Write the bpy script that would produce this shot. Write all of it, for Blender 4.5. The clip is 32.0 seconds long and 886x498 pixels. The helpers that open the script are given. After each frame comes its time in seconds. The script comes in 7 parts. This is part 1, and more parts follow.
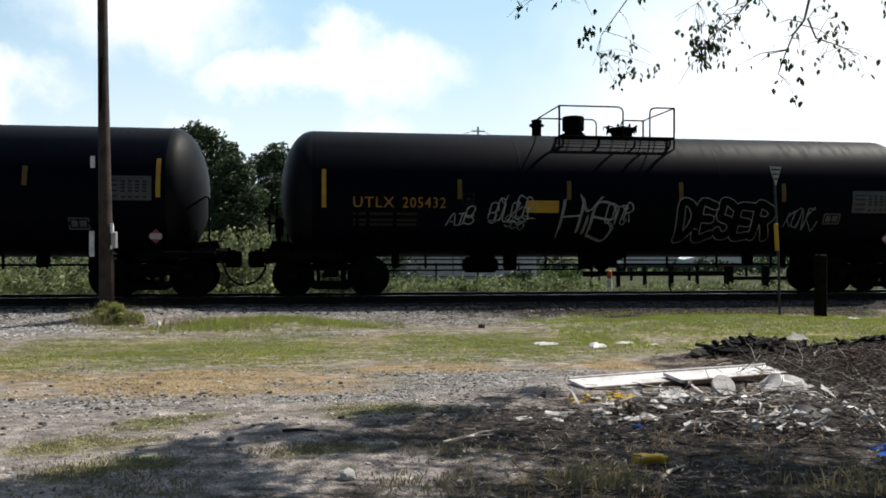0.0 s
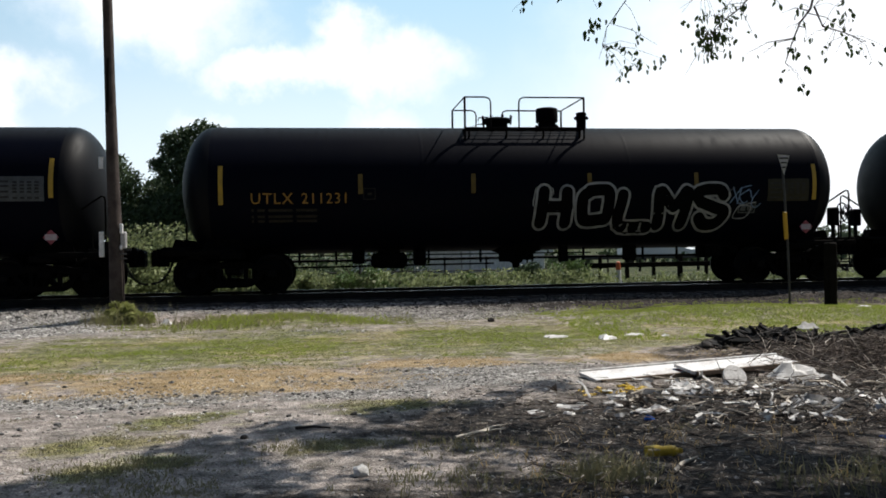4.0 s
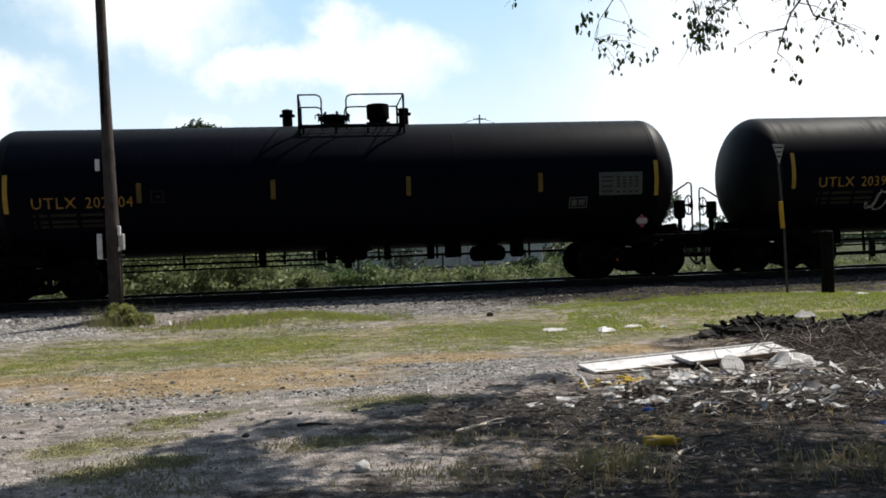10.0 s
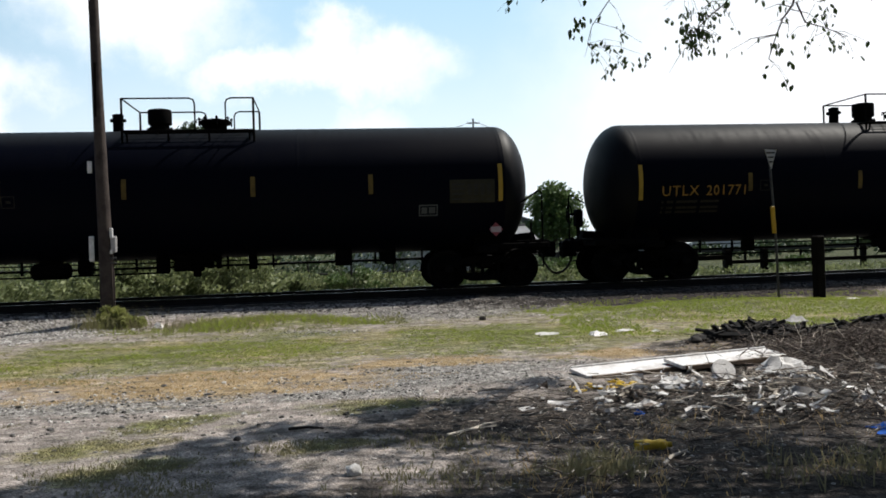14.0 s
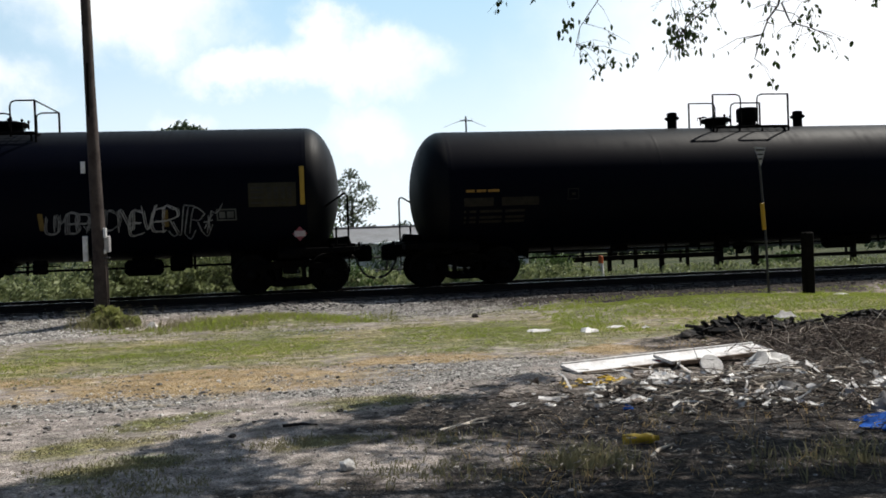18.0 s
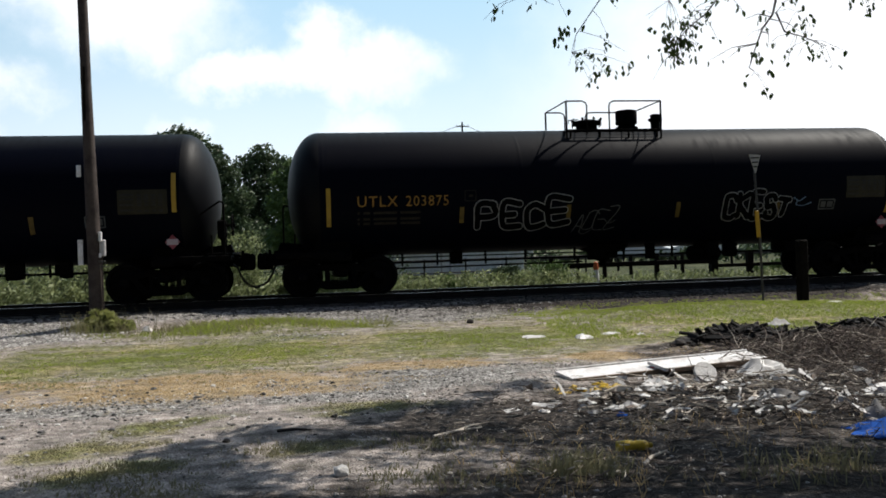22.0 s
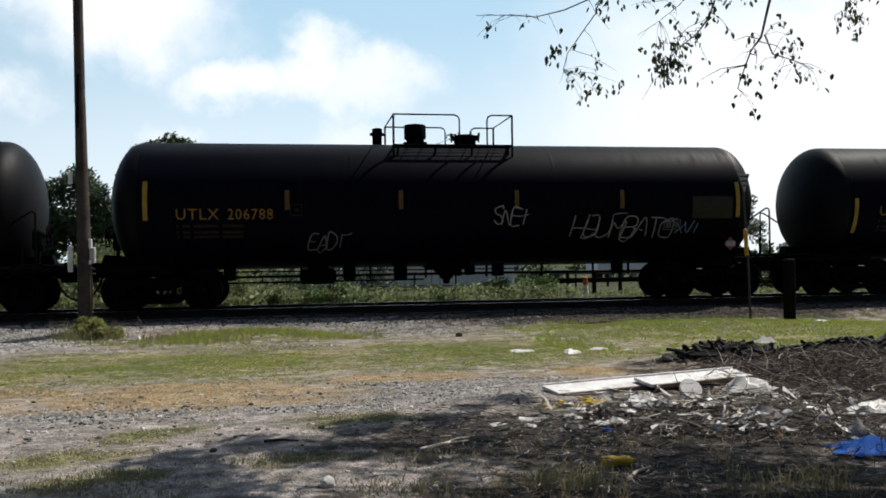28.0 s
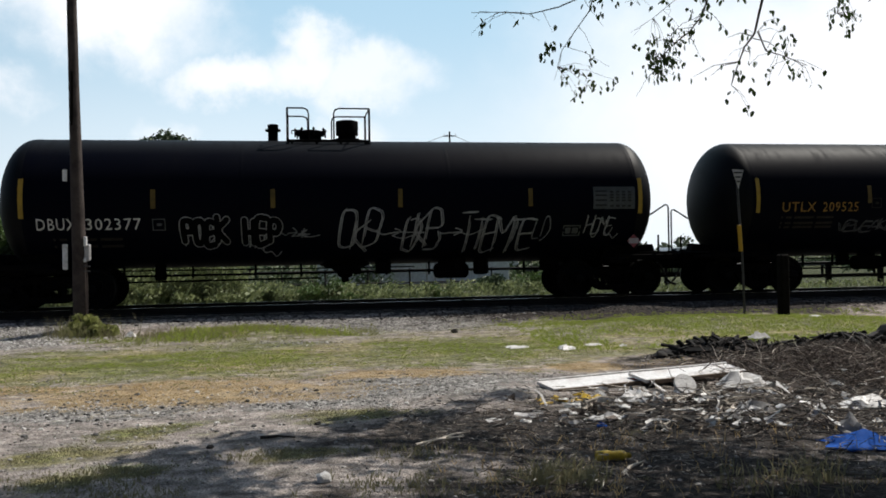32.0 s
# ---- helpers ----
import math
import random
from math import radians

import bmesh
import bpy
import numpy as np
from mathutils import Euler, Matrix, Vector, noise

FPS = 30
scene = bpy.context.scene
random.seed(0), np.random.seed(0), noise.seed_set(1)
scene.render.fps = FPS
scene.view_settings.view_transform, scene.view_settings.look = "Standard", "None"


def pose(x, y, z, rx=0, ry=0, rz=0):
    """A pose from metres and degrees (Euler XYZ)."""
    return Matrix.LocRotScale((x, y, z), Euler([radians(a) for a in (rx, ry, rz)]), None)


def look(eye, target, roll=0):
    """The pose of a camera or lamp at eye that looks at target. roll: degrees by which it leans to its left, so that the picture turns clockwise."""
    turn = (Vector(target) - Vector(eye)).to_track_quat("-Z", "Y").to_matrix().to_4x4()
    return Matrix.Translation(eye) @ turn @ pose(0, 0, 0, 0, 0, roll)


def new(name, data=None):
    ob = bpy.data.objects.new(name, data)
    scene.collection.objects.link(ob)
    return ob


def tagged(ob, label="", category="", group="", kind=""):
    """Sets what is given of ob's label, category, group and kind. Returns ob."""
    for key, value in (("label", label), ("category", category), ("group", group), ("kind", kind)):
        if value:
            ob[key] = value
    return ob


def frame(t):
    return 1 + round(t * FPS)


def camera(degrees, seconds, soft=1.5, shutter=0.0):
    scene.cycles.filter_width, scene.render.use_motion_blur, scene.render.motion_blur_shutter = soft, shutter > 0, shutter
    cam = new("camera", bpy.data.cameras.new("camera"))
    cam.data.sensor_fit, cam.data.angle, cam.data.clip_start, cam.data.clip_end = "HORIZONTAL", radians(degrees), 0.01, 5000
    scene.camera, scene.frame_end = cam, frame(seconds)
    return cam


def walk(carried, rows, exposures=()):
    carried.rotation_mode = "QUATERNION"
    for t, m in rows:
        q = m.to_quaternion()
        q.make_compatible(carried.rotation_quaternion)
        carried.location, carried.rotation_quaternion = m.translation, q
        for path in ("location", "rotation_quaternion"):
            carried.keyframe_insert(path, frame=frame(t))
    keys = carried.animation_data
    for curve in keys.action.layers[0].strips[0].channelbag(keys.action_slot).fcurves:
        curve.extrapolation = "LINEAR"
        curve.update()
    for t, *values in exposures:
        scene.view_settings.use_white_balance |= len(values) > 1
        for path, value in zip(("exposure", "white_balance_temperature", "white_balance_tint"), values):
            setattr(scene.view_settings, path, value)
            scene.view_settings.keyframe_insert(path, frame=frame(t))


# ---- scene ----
# ---- camera and its way ----
cam = camera(55.0, 32.0, soft=1.75)

def view(x, y, z, turn, tilt, roll):
    a, b = radians(turn), radians(tilt)
    ahead = Vector((math.sin(a) * math.cos(b), math.cos(a) * math.cos(b), math.sin(b)))
    return look((x, y, z), Vector((x, y, z)) + 20 * ahead, roll)


# seconds; eye x y z, turn to the right, tilt up, roll in degrees
walk(cam, [
    (0.0, view(-0.003, 0.058, 1.516, 8.065, 0.027, 0.080)),
    (0.5, view(-0.010, 0.048, 1.519, 8.047, 0.026, 0.080)),
    (1.0, view(-0.016, 0.041, 1.521, 8.000, 0.018, 0.044)),
    (1.5, view(-0.019, 0.038, 1.523, 7.937, -0.004, -0.035)),
    (2.0, view(-0.018, 0.044, 1.521, 7.867, -0.038, -0.161)),
    (2.5, view(-0.015, 0.049, 1.521, 7.800, -0.094, -0.328)),
    (3.0, view(-0.015, 0.046, 1.525, 7.728, -0.180, -0.514)),
    (3.5, view(-0.015, 0.046, 1.531, 7.634, -0.288, -0.706)),
    (5.5, view(-0.016, 0.044, 1.532, 7.367, -0.548, -1.404)),
    (6.0, view(-0.015, 0.039, 1.531, 7.393, -0.562, -1.516)),
    (6.5, view(-0.015, 0.035, 1.527, 7.425, -0.560, -1.629)),
    (7.0, view(-0.013, 0.032, 1.525, 7.444, -0.565, -1.718)),
    (7.5, view(-0.012, 0.027, 1.526, 7.465, -0.590, -1.775)),
    (8.0, view(-0.014, 0.025, 1.527, 7.499, -0.619, -1.816)),
    (8.5, view(-0.013, 0.024, 1.525, 7.530, -0.635, -1.869)),
    (9.0, view(-0.010, 0.020, 1.524, 7.552, -0.650, -1.941)),
    (9.5, view(-0.009, 0.012, 1.527, 7.585, -0.679, -2.002)),
    (10.0, view(-0.010, 0.005, 1.532, 7.650, -0.685, -2.004)),
    (10.5, view(-0.011, 0.002, 1.534, 7.744, -0.632, -1.917)),
    (11.0, view(-0.009, -0.000, 1.534, 7.840, -0.539, -1.766)),
    (11.5, view(-0.007, -0.005, 1.533, 7.921, -0.451, -1.646)),
    (12.0, view(-0.007, -0.010, 1.533, 7.992, -0.407, -1.606)),
    (12.5, view(-0.007, -0.011, 1.534, 8.044, -0.407, -1.633)),
    (13.0, view(-0.006, -0.009, 1.533, 8.072, -0.418, -1.688)),
    (13.5, view(-0.004, -0.007, 1.533, 8.089, -0.431, -1.740)),
    (14.0, view(-0.004, -0.005, 1.534, 8.114, -0.457, -1.796)),
    (14.5, view(-0.006, -0.005, 1.537, 8.154, -0.497, -1.855)),
    (16.5, view(0.003, -0.095, 1.543, 8.407, -0.644, -2.085)),
    (17.0, view(0.002, -0.108, 1.543, 8.454, -0.642, -2.103)),
    (17.5, view(-0.000, -0.115, 1.543, 8.508, -0.637, -2.099)),
    (18.0, view(-0.001, -0.117, 1.543, 8.545, -0.630, -2.085)),
    (18.5, view(-0.002, -0.117, 1.544, 8.588, -0.616, -2.059)),
    (19.0, view(-0.003, -0.119, 1.546, 8.636, -0.596, -2.021)),
    (19.5, view(-0.001, -0.118, 1.548, 8.678, -0.573, -1.983)),
    (20.0, view(-0.001, -0.116, 1.547, 8.727, -0.540, -1.940)),
    (20.5, view(0.001, -0.121, 1.546, 8.771, -0.511, -1.903)),
    (21.0, view(0.002, -0.129, 1.548, 8.803, -0.468, -1.863)),
    (21.5, view(0.001, -0.134, 1.550, 8.832, -0.389, -1.809)),
    (22.0, view(0.001, -0.138, 1.550, 8.848, -0.280, -1.755)),
    (22.5, view(0.001, -0.144, 1.549, 8.859, -0.162, -1.697)),
    (23.0, view(-0.001, -0.148, 1.550, 8.878, -0.057, -1.628)),
    (23.5, view(-0.000, -0.153, 1.554, 8.904, 0.046, -1.534)),
    (24.0, view(0.001, -0.157, 1.556, 8.955, 0.185, -1.375)),
    (24.5, view(-0.000, -0.161, 1.556, 9.039, 0.360, -1.150)),
    (25.0, view(-0.000, -0.165, 1.557, 9.122, 0.513, -0.923)),
    (25.5, view(0.004, -0.167, 1.560, 9.191, 0.624, -0.737)),
    (27.5, view(0.003, -0.194, 1.562, 9.416, 0.595, -0.775)),
    (28.0, view(0.001, -0.204, 1.563, 9.485, 0.537, -0.793)),
    (28.5, view(-0.001, -0.214, 1.564, 9.551, 0.489, -0.806)),
    (29.0, view(-0.000, -0.225, 1.564, 9.594, 0.456, -0.814)),
    (29.5, view(-0.001, -0.233, 1.565, 9.630, 0.420, -0.813)),
    (30.0, view(-0.003, -0.234, 1.565, 9.675, 0.392, -0.831)),
    (30.5, view(-0.002, -0.233, 1.564, 9.711, 0.375, -0.874)),
    (31.0, view(-0.002, -0.234, 1.565, 9.739, 0.347, -0.905)),
    (31.5, view(-0.002, -0.233, 1.565, 9.770, 0.318, -0.923)),
    (32.0, view(-0.005, -0.233, 1.563, 9.811, 0.303, -0.947))],
    exposures=[(0.0, 0.27), (25.0, 0.25), (27.5, 0.13), (32.0, 0.1)])

# ---- world, sun, exposure ----
SUN_TURN, SUN_UP = 64.0, 54.0      # degrees to the right of +y, and above the horizon


def node(tree, kind, inputs=(), op=""):
    n = tree.nodes.new(kind)
    if op:
        n.operation = op
    for k, v in dict(inputs).items():
        if isinstance(v, bpy.types.NodeSocket):
            tree.links.new(v, n.inputs[k])
        else:
            n.inputs[k].default_value = v
    return n


def math_node(tree, op, a, b=0.0, clamp=False):
    n = node(tree, "ShaderNodeMath", {0: a, 1: b}, op=op)
    n.use_clamp = clamp
    return n.outputs[0]


def ranged(tree, value, a, b, c=0.0, d=1.0):
    n = node(tree, "ShaderNodeMapRange", {0: value, 1: a, 2: b, 3: c, 4: d})
    n.interpolation_type = "SMOOTHSTEP"
    return n.outputs[0]


def mixed(tree, fac, a, b):
    n = tree.nodes.new("ShaderNodeMix")
    n.data_type = "RGBA"
    for i, v in ((0, fac), (6, a), (7, b)):
        if isinstance(v, bpy.types.NodeSocket):
            tree.links.new(v, n.inputs[i])
        else:
            n.inputs[i].default_value = v if i == 0 or len(v) == 4 else (*v, 1)
    return n.outputs[2]


def make_world():
    world = bpy.data.worlds.new("sky")
    scene.world = world
    world.use_nodes = True
    t = world.node_tree
    t.nodes.clear()
    sky = node(t, "ShaderNodeTexSky")
    sky.sky_type, sky.sun_disc = "NISHITA", False
    sky.sun_elevation, sky.sun_rotation = radians(SUN_UP), radians(SUN_TURN)
    sky.air_density, sky.dust_density, sky.ozone_density = 1.0, 2.2, 1.3
    way = node(t, "ShaderNodeTexCoord").outputs["Generated"]
    warp = node(t, "ShaderNodeTexNoise", {"Vector": way, "Scale": 9.0, "Detail": 6.0, "Roughness": 0.6})
    off = node(t, "ShaderNodeVectorMath", {0: warp.outputs["Color"], 1: (0.5, 0.5, 0.5)}, op="SUBTRACT")
    off = node(t, "ShaderNodeVectorMath", {0: off.outputs[0], 3: 0.16}, op="SCALE")
    bent = node(t, "ShaderNodeVectorMath", {0: way, 1: off.outputs[0]}, op="ADD").outputs[0]
    bent = node(t, "ShaderNodeVectorMath", {0: bent, 1: (1.0, 1.0, 1.7)}, op="MULTIPLY").outputs[0]
    cover = None
    # clouds: turn to the right, height, spread (degrees), thickness
    for turn, up, spread, thick in ((-11.5, 15.5, 6.5, 1.0), (-16.5, 17.5, 5.0, 0.8), (-20.8, 9.4, 3.8, 0.9), (1.0, 12.6, 4.0, 0.85),
                                    (5.0, 11.5, 4.2, 0.75), (-3.5, 11.8, 3.6, 0.9), (4.0, 7.5, 3.0, 0.5), (-8.0, 7.5, 2.0, 0.4),
                                    (33.0, 9.0, 17.0, 0.9), (56.0, 22.0, 22.0, 0.8)):
        a, b = radians(turn), radians(up)
        c = (math.sin(a) * math.cos(b), math.cos(a) * math.cos(b), 1.7 * math.sin(b))
        far = node(t, "ShaderNodeVectorMath", {0: bent, 1: c}, op="DISTANCE").outputs["Value"]
        m = ranged(t, far, radians(spread) * 1.35, radians(spread) * 0.35, 0.0, thick)
        cover = m if cover is None else math_node(t, "MAXIMUM", cover, m)
    cover = math_node(t, "MAXIMUM", cover, 0.0)
    front = node(t, "ShaderNodeVectorMath", {0: way, 1: (0.35, 0.93, 0.12)}, op="DOT_PRODUCT").outputs["Value"]
    veil = mixed(t, ranged(t, front, 0.2, 1.0, 0.0, 0.82), sky.outputs[0], (8.4, 12.7, 15.9, 1))
    rise = node(t, "ShaderNodeSeparateXYZ", {0: way}).outputs[2]
    pale = math_node(t, "MULTIPLY", ranged(t, rise, 0.30, 0.03, 0.0, 0.75), ranged(t, front, 0.3, 0.95, 0.0, 1.0))
    veil = mixed(t, pale, veil, (15.4, 16.3, 16.9, 1))
    light = mixed(t, cover, veil, (16.8, 17.0, 17.5, 1))
    back = node(t, "ShaderNodeBackground", {"Color": light, "Strength": 0.06})
    out = node(t, "ShaderNodeOutputWorld")
    t.links.new(back.outputs[0], out.inputs[0])


make_world()
lamp = bpy.data.lights.new("sun", "SUN")
lamp.energy, lamp.angle, lamp.color = 4.5, radians(0.55), (1.0, 0.95, 0.87)
sun = new("sun", lamp)
sun.matrix_basis = look((math.sin(radians(SUN_TURN)) * 60, math.cos(radians(SUN_TURN)) * 60, 60 * math.tan(radians(SUN_UP))), (0, 0, 0))

# ---- materials ----
def material(name):
    m = bpy.data.materials.new(name)
    m.use_nodes = True
    t = m.node_tree
    t.nodes.clear()
    out = t.nodes.new("ShaderNodeOutputMaterial")
    b = t.nodes.new("ShaderNodeBsdfPrincipled")
    t.links.new(b.outputs[0], out.inputs[0])
    return m, t, b


def surface(name, base, worn=None, rough=0.6, metal=0.0, scale=6.0, fine=60.0, bump=0.15, amount=0.5, spread=0.0, sheen=0.3, space="Object", pieces=0.0):
    """A paint, metal, wood or stone: a base colour with stains of a second one, grain and fine relief."""
    m, t, b = material(name)
    co = node(t, "ShaderNodeTexCoord").outputs[space]
    big = node(t, "ShaderNodeTexNoise", {"Vector": co, "Scale": scale, "Detail": 7.0, "Roughness": 0.62}).outputs["Fac"]
    small = node(t, "ShaderNodeTexNoise", {"Vector": co, "Scale": fine, "Detail": 4.0, "Roughness": 0.6}).outputs["Fac"]
    worn = worn or tuple(c * 0.6 for c in base)
    stain = ranged(t, big, 0.42, 0.68, 0.0, amount)
    col = mixed(t, stain, base, worn)
    grain = ranged(t, small, 0.25, 0.75, 0.78, 1.18)
    if spread:
        rnd = node(t, "ShaderNodeObjectInfo").outputs["Random"]
        grain = math_node(t, "MULTIPLY", grain, ranged(t, rnd, 0.0, 1.0, 1 - spread, 1 + spread))
    if pieces:
        rnd = node(t, "ShaderNodeNewGeometry").outputs["Random Per Island"]
        grain = math_node(t, "MULTIPLY", grain, ranged(t, rnd, 0.0, 1.0, 1 - pieces, 1 + pieces))
    hsv = node(t, "ShaderNodeHueSaturation", {"Color": col, "Value": grain})
    t.links.new(hsv.outputs[0], b.inputs["Base Color"])
    r = ranged(t, big, 0.3, 0.7, max(rough - 0.1, 0.05), min(rough + 0.12, 1.0))
    t.links.new(r, b.inputs["Roughness"])
    b.inputs["Metallic"].default_value = metal
    b.inputs["Specular IOR Level"].default_value = sheen
    if bump:
        bp = node(t, "ShaderNodeBump", {"Height": small, "Strength": bump, "Distance": 0.01})
        t.links.new(bp.outputs[0], b.inputs["Normal"])
    return m


def leafy(name, dark, light, rough=0.55, glow=0.25):
    """Leaves and grass: colour varies leaf by leaf, light passes through."""
    m, t, b = material(name)
    rnd = node(t, "ShaderNodeNewGeometry").outputs["Random Per Island"]
    co = node(t, "ShaderNodeTexCoord").outputs["Object"]
    big = node(t, "ShaderNodeTexNoise", {"Vector": co, "Scale": 0.7, "Detail": 3.0}).outputs["Fac"]
    f = math_node(t, "ADD", math_node(t, "MULTIPLY", rnd, 0.6), math_node(t, "MULTIPLY", big, 0.5), True)
    col = mixed(t, f, dark, light)
    t.links.new(col, b.inputs["Base Color"])
    b.inputs["Roughness"].default_value = rough
    b.inputs["Specular IOR Level"].default_value = 0.25
    tr = node(t, "ShaderNodeBsdfTranslucent", {"Color": col})
    mx = node(t, "ShaderNodeMixShader", {0: glow, 1: b.outputs[0], 2: tr.outputs[0]})
    out = [n for n in t.nodes if n.type == "OUTPUT_MATERIAL"][0]
    t.links.new(mx.outputs[0], out.inputs[0])
    return m


def tank_paint(name, clean, dusty, amount, gloss, lit_crown_dust=None):
    """Black tank paint: satin, with rain streaks, road dust and rust at scratches."""
    m, t, b = material(name)
    co = node(t, "ShaderNodeTexCoord").outputs["Object"]
    rnd = node(t, "ShaderNodeObjectInfo").outputs["Random"]
    shift = node(t, "ShaderNodeCombineXYZ", {0: math_node(t, "MULTIPLY", rnd, 90.0)}).outputs[0]
    co = node(t, "ShaderNodeVectorMath", {0: co, 1: shift}, op="ADD").outputs[0]
    long = node(t, "ShaderNodeVectorMath", {0: co, 1: (3.0, 0.5, 0.5)}, op="MULTIPLY").outputs[0]
    streak = node(t, "ShaderNodeTexNoise", {"Vector": long, "Scale": 2.2, "Detail": 6.0, "Roughness": 0.6}).outputs["Fac"]
    patch = node(t, "ShaderNodeTexNoise", {"Vector": co, "Scale": 0.8, "Detail": 6.0, "Roughness": 0.65}).outputs["Fac"]
    fine = node(t, "ShaderNodeTexNoise", {"Vector": co, "Scale": 34.0, "Detail": 4.0}).outputs["Fac"]
    dust = math_node(t, "MULTIPLY", ranged(t, streak, 0.35, 0.75), ranged(t, patch, 0.3, 0.7, 0.25, 1.0))
    col = mixed(t, math_node(t, "MULTIPLY", dust, amount), clean, dusty)
    rust = math_node(t, "MULTIPLY", ranged(t, fine, 0.66, 0.74), ranged(t, patch, 0.5, 0.62))
    col = mixed(t, math_node(t, "MULTIPLY", rust, 0.35), col, (0.06, 0.03, 0.018))
    if lit_crown_dust:
        # crown dust and the barrel's lit top band, both put into the colour
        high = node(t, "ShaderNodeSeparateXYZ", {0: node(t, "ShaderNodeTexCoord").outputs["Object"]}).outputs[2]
        col = mixed(t, math_node(t, "MULTIPLY", ranged(t, math_node(t, "ADD", high, math_node(t, "MULTIPLY", patch, 0.1)), 3.5, 3.85), 0.85), col, lit_crown_dust)
    t.links.new(col, b.inputs["Base Color"])
    t.links.new(ranged(t, dust, 0.0, 0.8, 0.5, 0.6), b.inputs["Roughness"])
    b.inputs["Specular IOR Level"].default_value = gloss
    wave = node(t, "ShaderNodeTexNoise", {"Vector": co, "Scale": 1.1, "Detail": 2.0}).outputs["Fac"]
    bp = node(t, "ShaderNodeBump", {"Height": math_node(t, "ADD", wave, math_node(t, "MULTIPLY", fine, 0.05)), "Strength": 0.12, "Distance": 0.04})
    t.links.new(bp.outputs[0], b.inputs["Normal"])
    return m


TANK = tank_paint("black_tank_paint", (0.0015, 0.0023, 0.0062), (0.0025, 0.0032, 0.0066), 0.4, 0.03, lit_crown_dust=(0.014, 0.0155, 0.018))
# heads: some dust, and a paler tone than the barrel to look sunlit
TANKHEAD = tank_paint("dusty_sunlit_tank_head_paint", (0.0022, 0.0026, 0.0042), (0.007, 0.0072, 0.0078), 0.5, 0.1)
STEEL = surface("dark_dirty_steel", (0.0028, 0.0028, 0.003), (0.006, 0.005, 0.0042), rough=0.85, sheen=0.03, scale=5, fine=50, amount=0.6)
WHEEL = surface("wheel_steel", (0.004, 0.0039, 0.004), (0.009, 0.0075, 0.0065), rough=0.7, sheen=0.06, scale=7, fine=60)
RAIL = surface("rail_steel", (0.012, 0.0095, 0.009), (0.007, 0.006, 0.006), rough=0.7, metal=0.2, scale=4, fine=40)
RAILTOP = surface("polished_rail_head", (0.32, 0.31, 0.3), (0.2, 0.19, 0.18), rough=0.28, metal=0.9, scale=3, fine=30, bump=0.03)
TIE = surface("creosoted_tie", (0.06, 0.048, 0.038), (0.11, 0.095, 0.08), rough=0.85, scale=6, fine=50, bump=0.4, spread=0.25)
YELLOW = surface("yellow_reflective_tape", (0.4, 0.25, 0.03), (0.22, 0.14, 0.025), rough=0.45, scale=5, fine=40, bump=0.03, amount=0.5)
YELLOWDULL = surface("dirty_yellow_reflective_tape", (0.13, 0.085, 0.014), (0.06, 0.04, 0.01), rough=0.55, scale=5, fine=40, bump=0.03, amount=0.7)
YELLOWTXT = surface("yellow_stencil_paint", (0.30, 0.16, 0.03), (0.1, 0.055, 0.012), rough=0.6, scale=9, fine=40, bump=0.0, amount=0.6)
DULLTXT = surface("faded_yellow_stencil_paint", (0.011, 0.008, 0.004), (0.005, 0.004, 0.003), rough=0.7, scale=9, fine=40, bump=0.0)
WHITETXT = surface("white_stencil_paint", (0.72, 0.72, 0.7), (0.4, 0.4, 0.38), rough=0.6, scale=9, fine=40, bump=0.0, amount=0.6)
GREYDECAL = surface("grey_decal", (0.075, 0.082, 0.086), (0.035, 0.039, 0.041), rough=0.6, scale=4, fine=30, bump=0.0)
OLIVEDECAL = surface("olive_faded_decal", (0.024, 0.021, 0.009), (0.012, 0.011, 0.006), rough=0.65, scale=4, fine=30, bump=0.0)
INK = surface("black_ink", (0.02, 0.02, 0.02), rough=0.6, bump=0.0)
PINK = surface("placard_white", (0.45, 0.38, 0.4), (0.32, 0.24, 0.26), rough=0.5, bump=0.0)
RED = surface("placard_red", (0.26, 0.06, 0.08), rough=0.5, bump=0.0)
SPRAY = surface("white_spray_paint", (0.30, 0.31, 0.33), (0.12, 0.12, 0.13), rough=0.7, scale=3.2, fine=22, bump=0.0, amount=0.7)
SPRAYDIM = surface("grey_spray_paint", (0.17, 0.18, 0.2), (0.05, 0.053, 0.058), rough=0.7, scale=3.2, fine=22, bump=0.0, amount=0.8)
SPRAYBLACK = surface("black_spray_paint", (0.002, 0.0023, 0.003), (0.004, 0.0042, 0.005), rough=0.75, sheen=0.03, scale=3.2, fine=22, bump=0.0)
SPRAYFADED = surface("faded_grey_spray_paint", (0.07, 0.073, 0.08), (0.02, 0.021, 0.024), rough=0.7, scale=3.2, fine=22, bump=0.0, amount=0.8)
SPRAYBLUE = surface("pale_blue_spray_paint", (0.16, 0.24, 0.38), (0.07, 0.1, 0.16), rough=0.7, scale=3.2, fine=22, bump=0.0, amount=0.7)
HOSE = surface("rubber_hose", (0.02, 0.02, 0.02), (0.04, 0.036, 0.03), rough=0.75)
WOODPOLE = surface("weathered_pole_wood", (0.062, 0.048, 0.043), (0.026, 0.02, 0.019), rough=0.85, scale=3.5, fine=38, bump=0.5, amount=0.8)
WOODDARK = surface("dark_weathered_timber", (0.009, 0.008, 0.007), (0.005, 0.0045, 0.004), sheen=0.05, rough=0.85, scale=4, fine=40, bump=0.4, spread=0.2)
GALV = surface("galvanised_steel", (0.07, 0.07, 0.072), (0.035, 0.033, 0.032), rough=0.55, metal=0.4, scale=6, fine=40, bump=0.05)
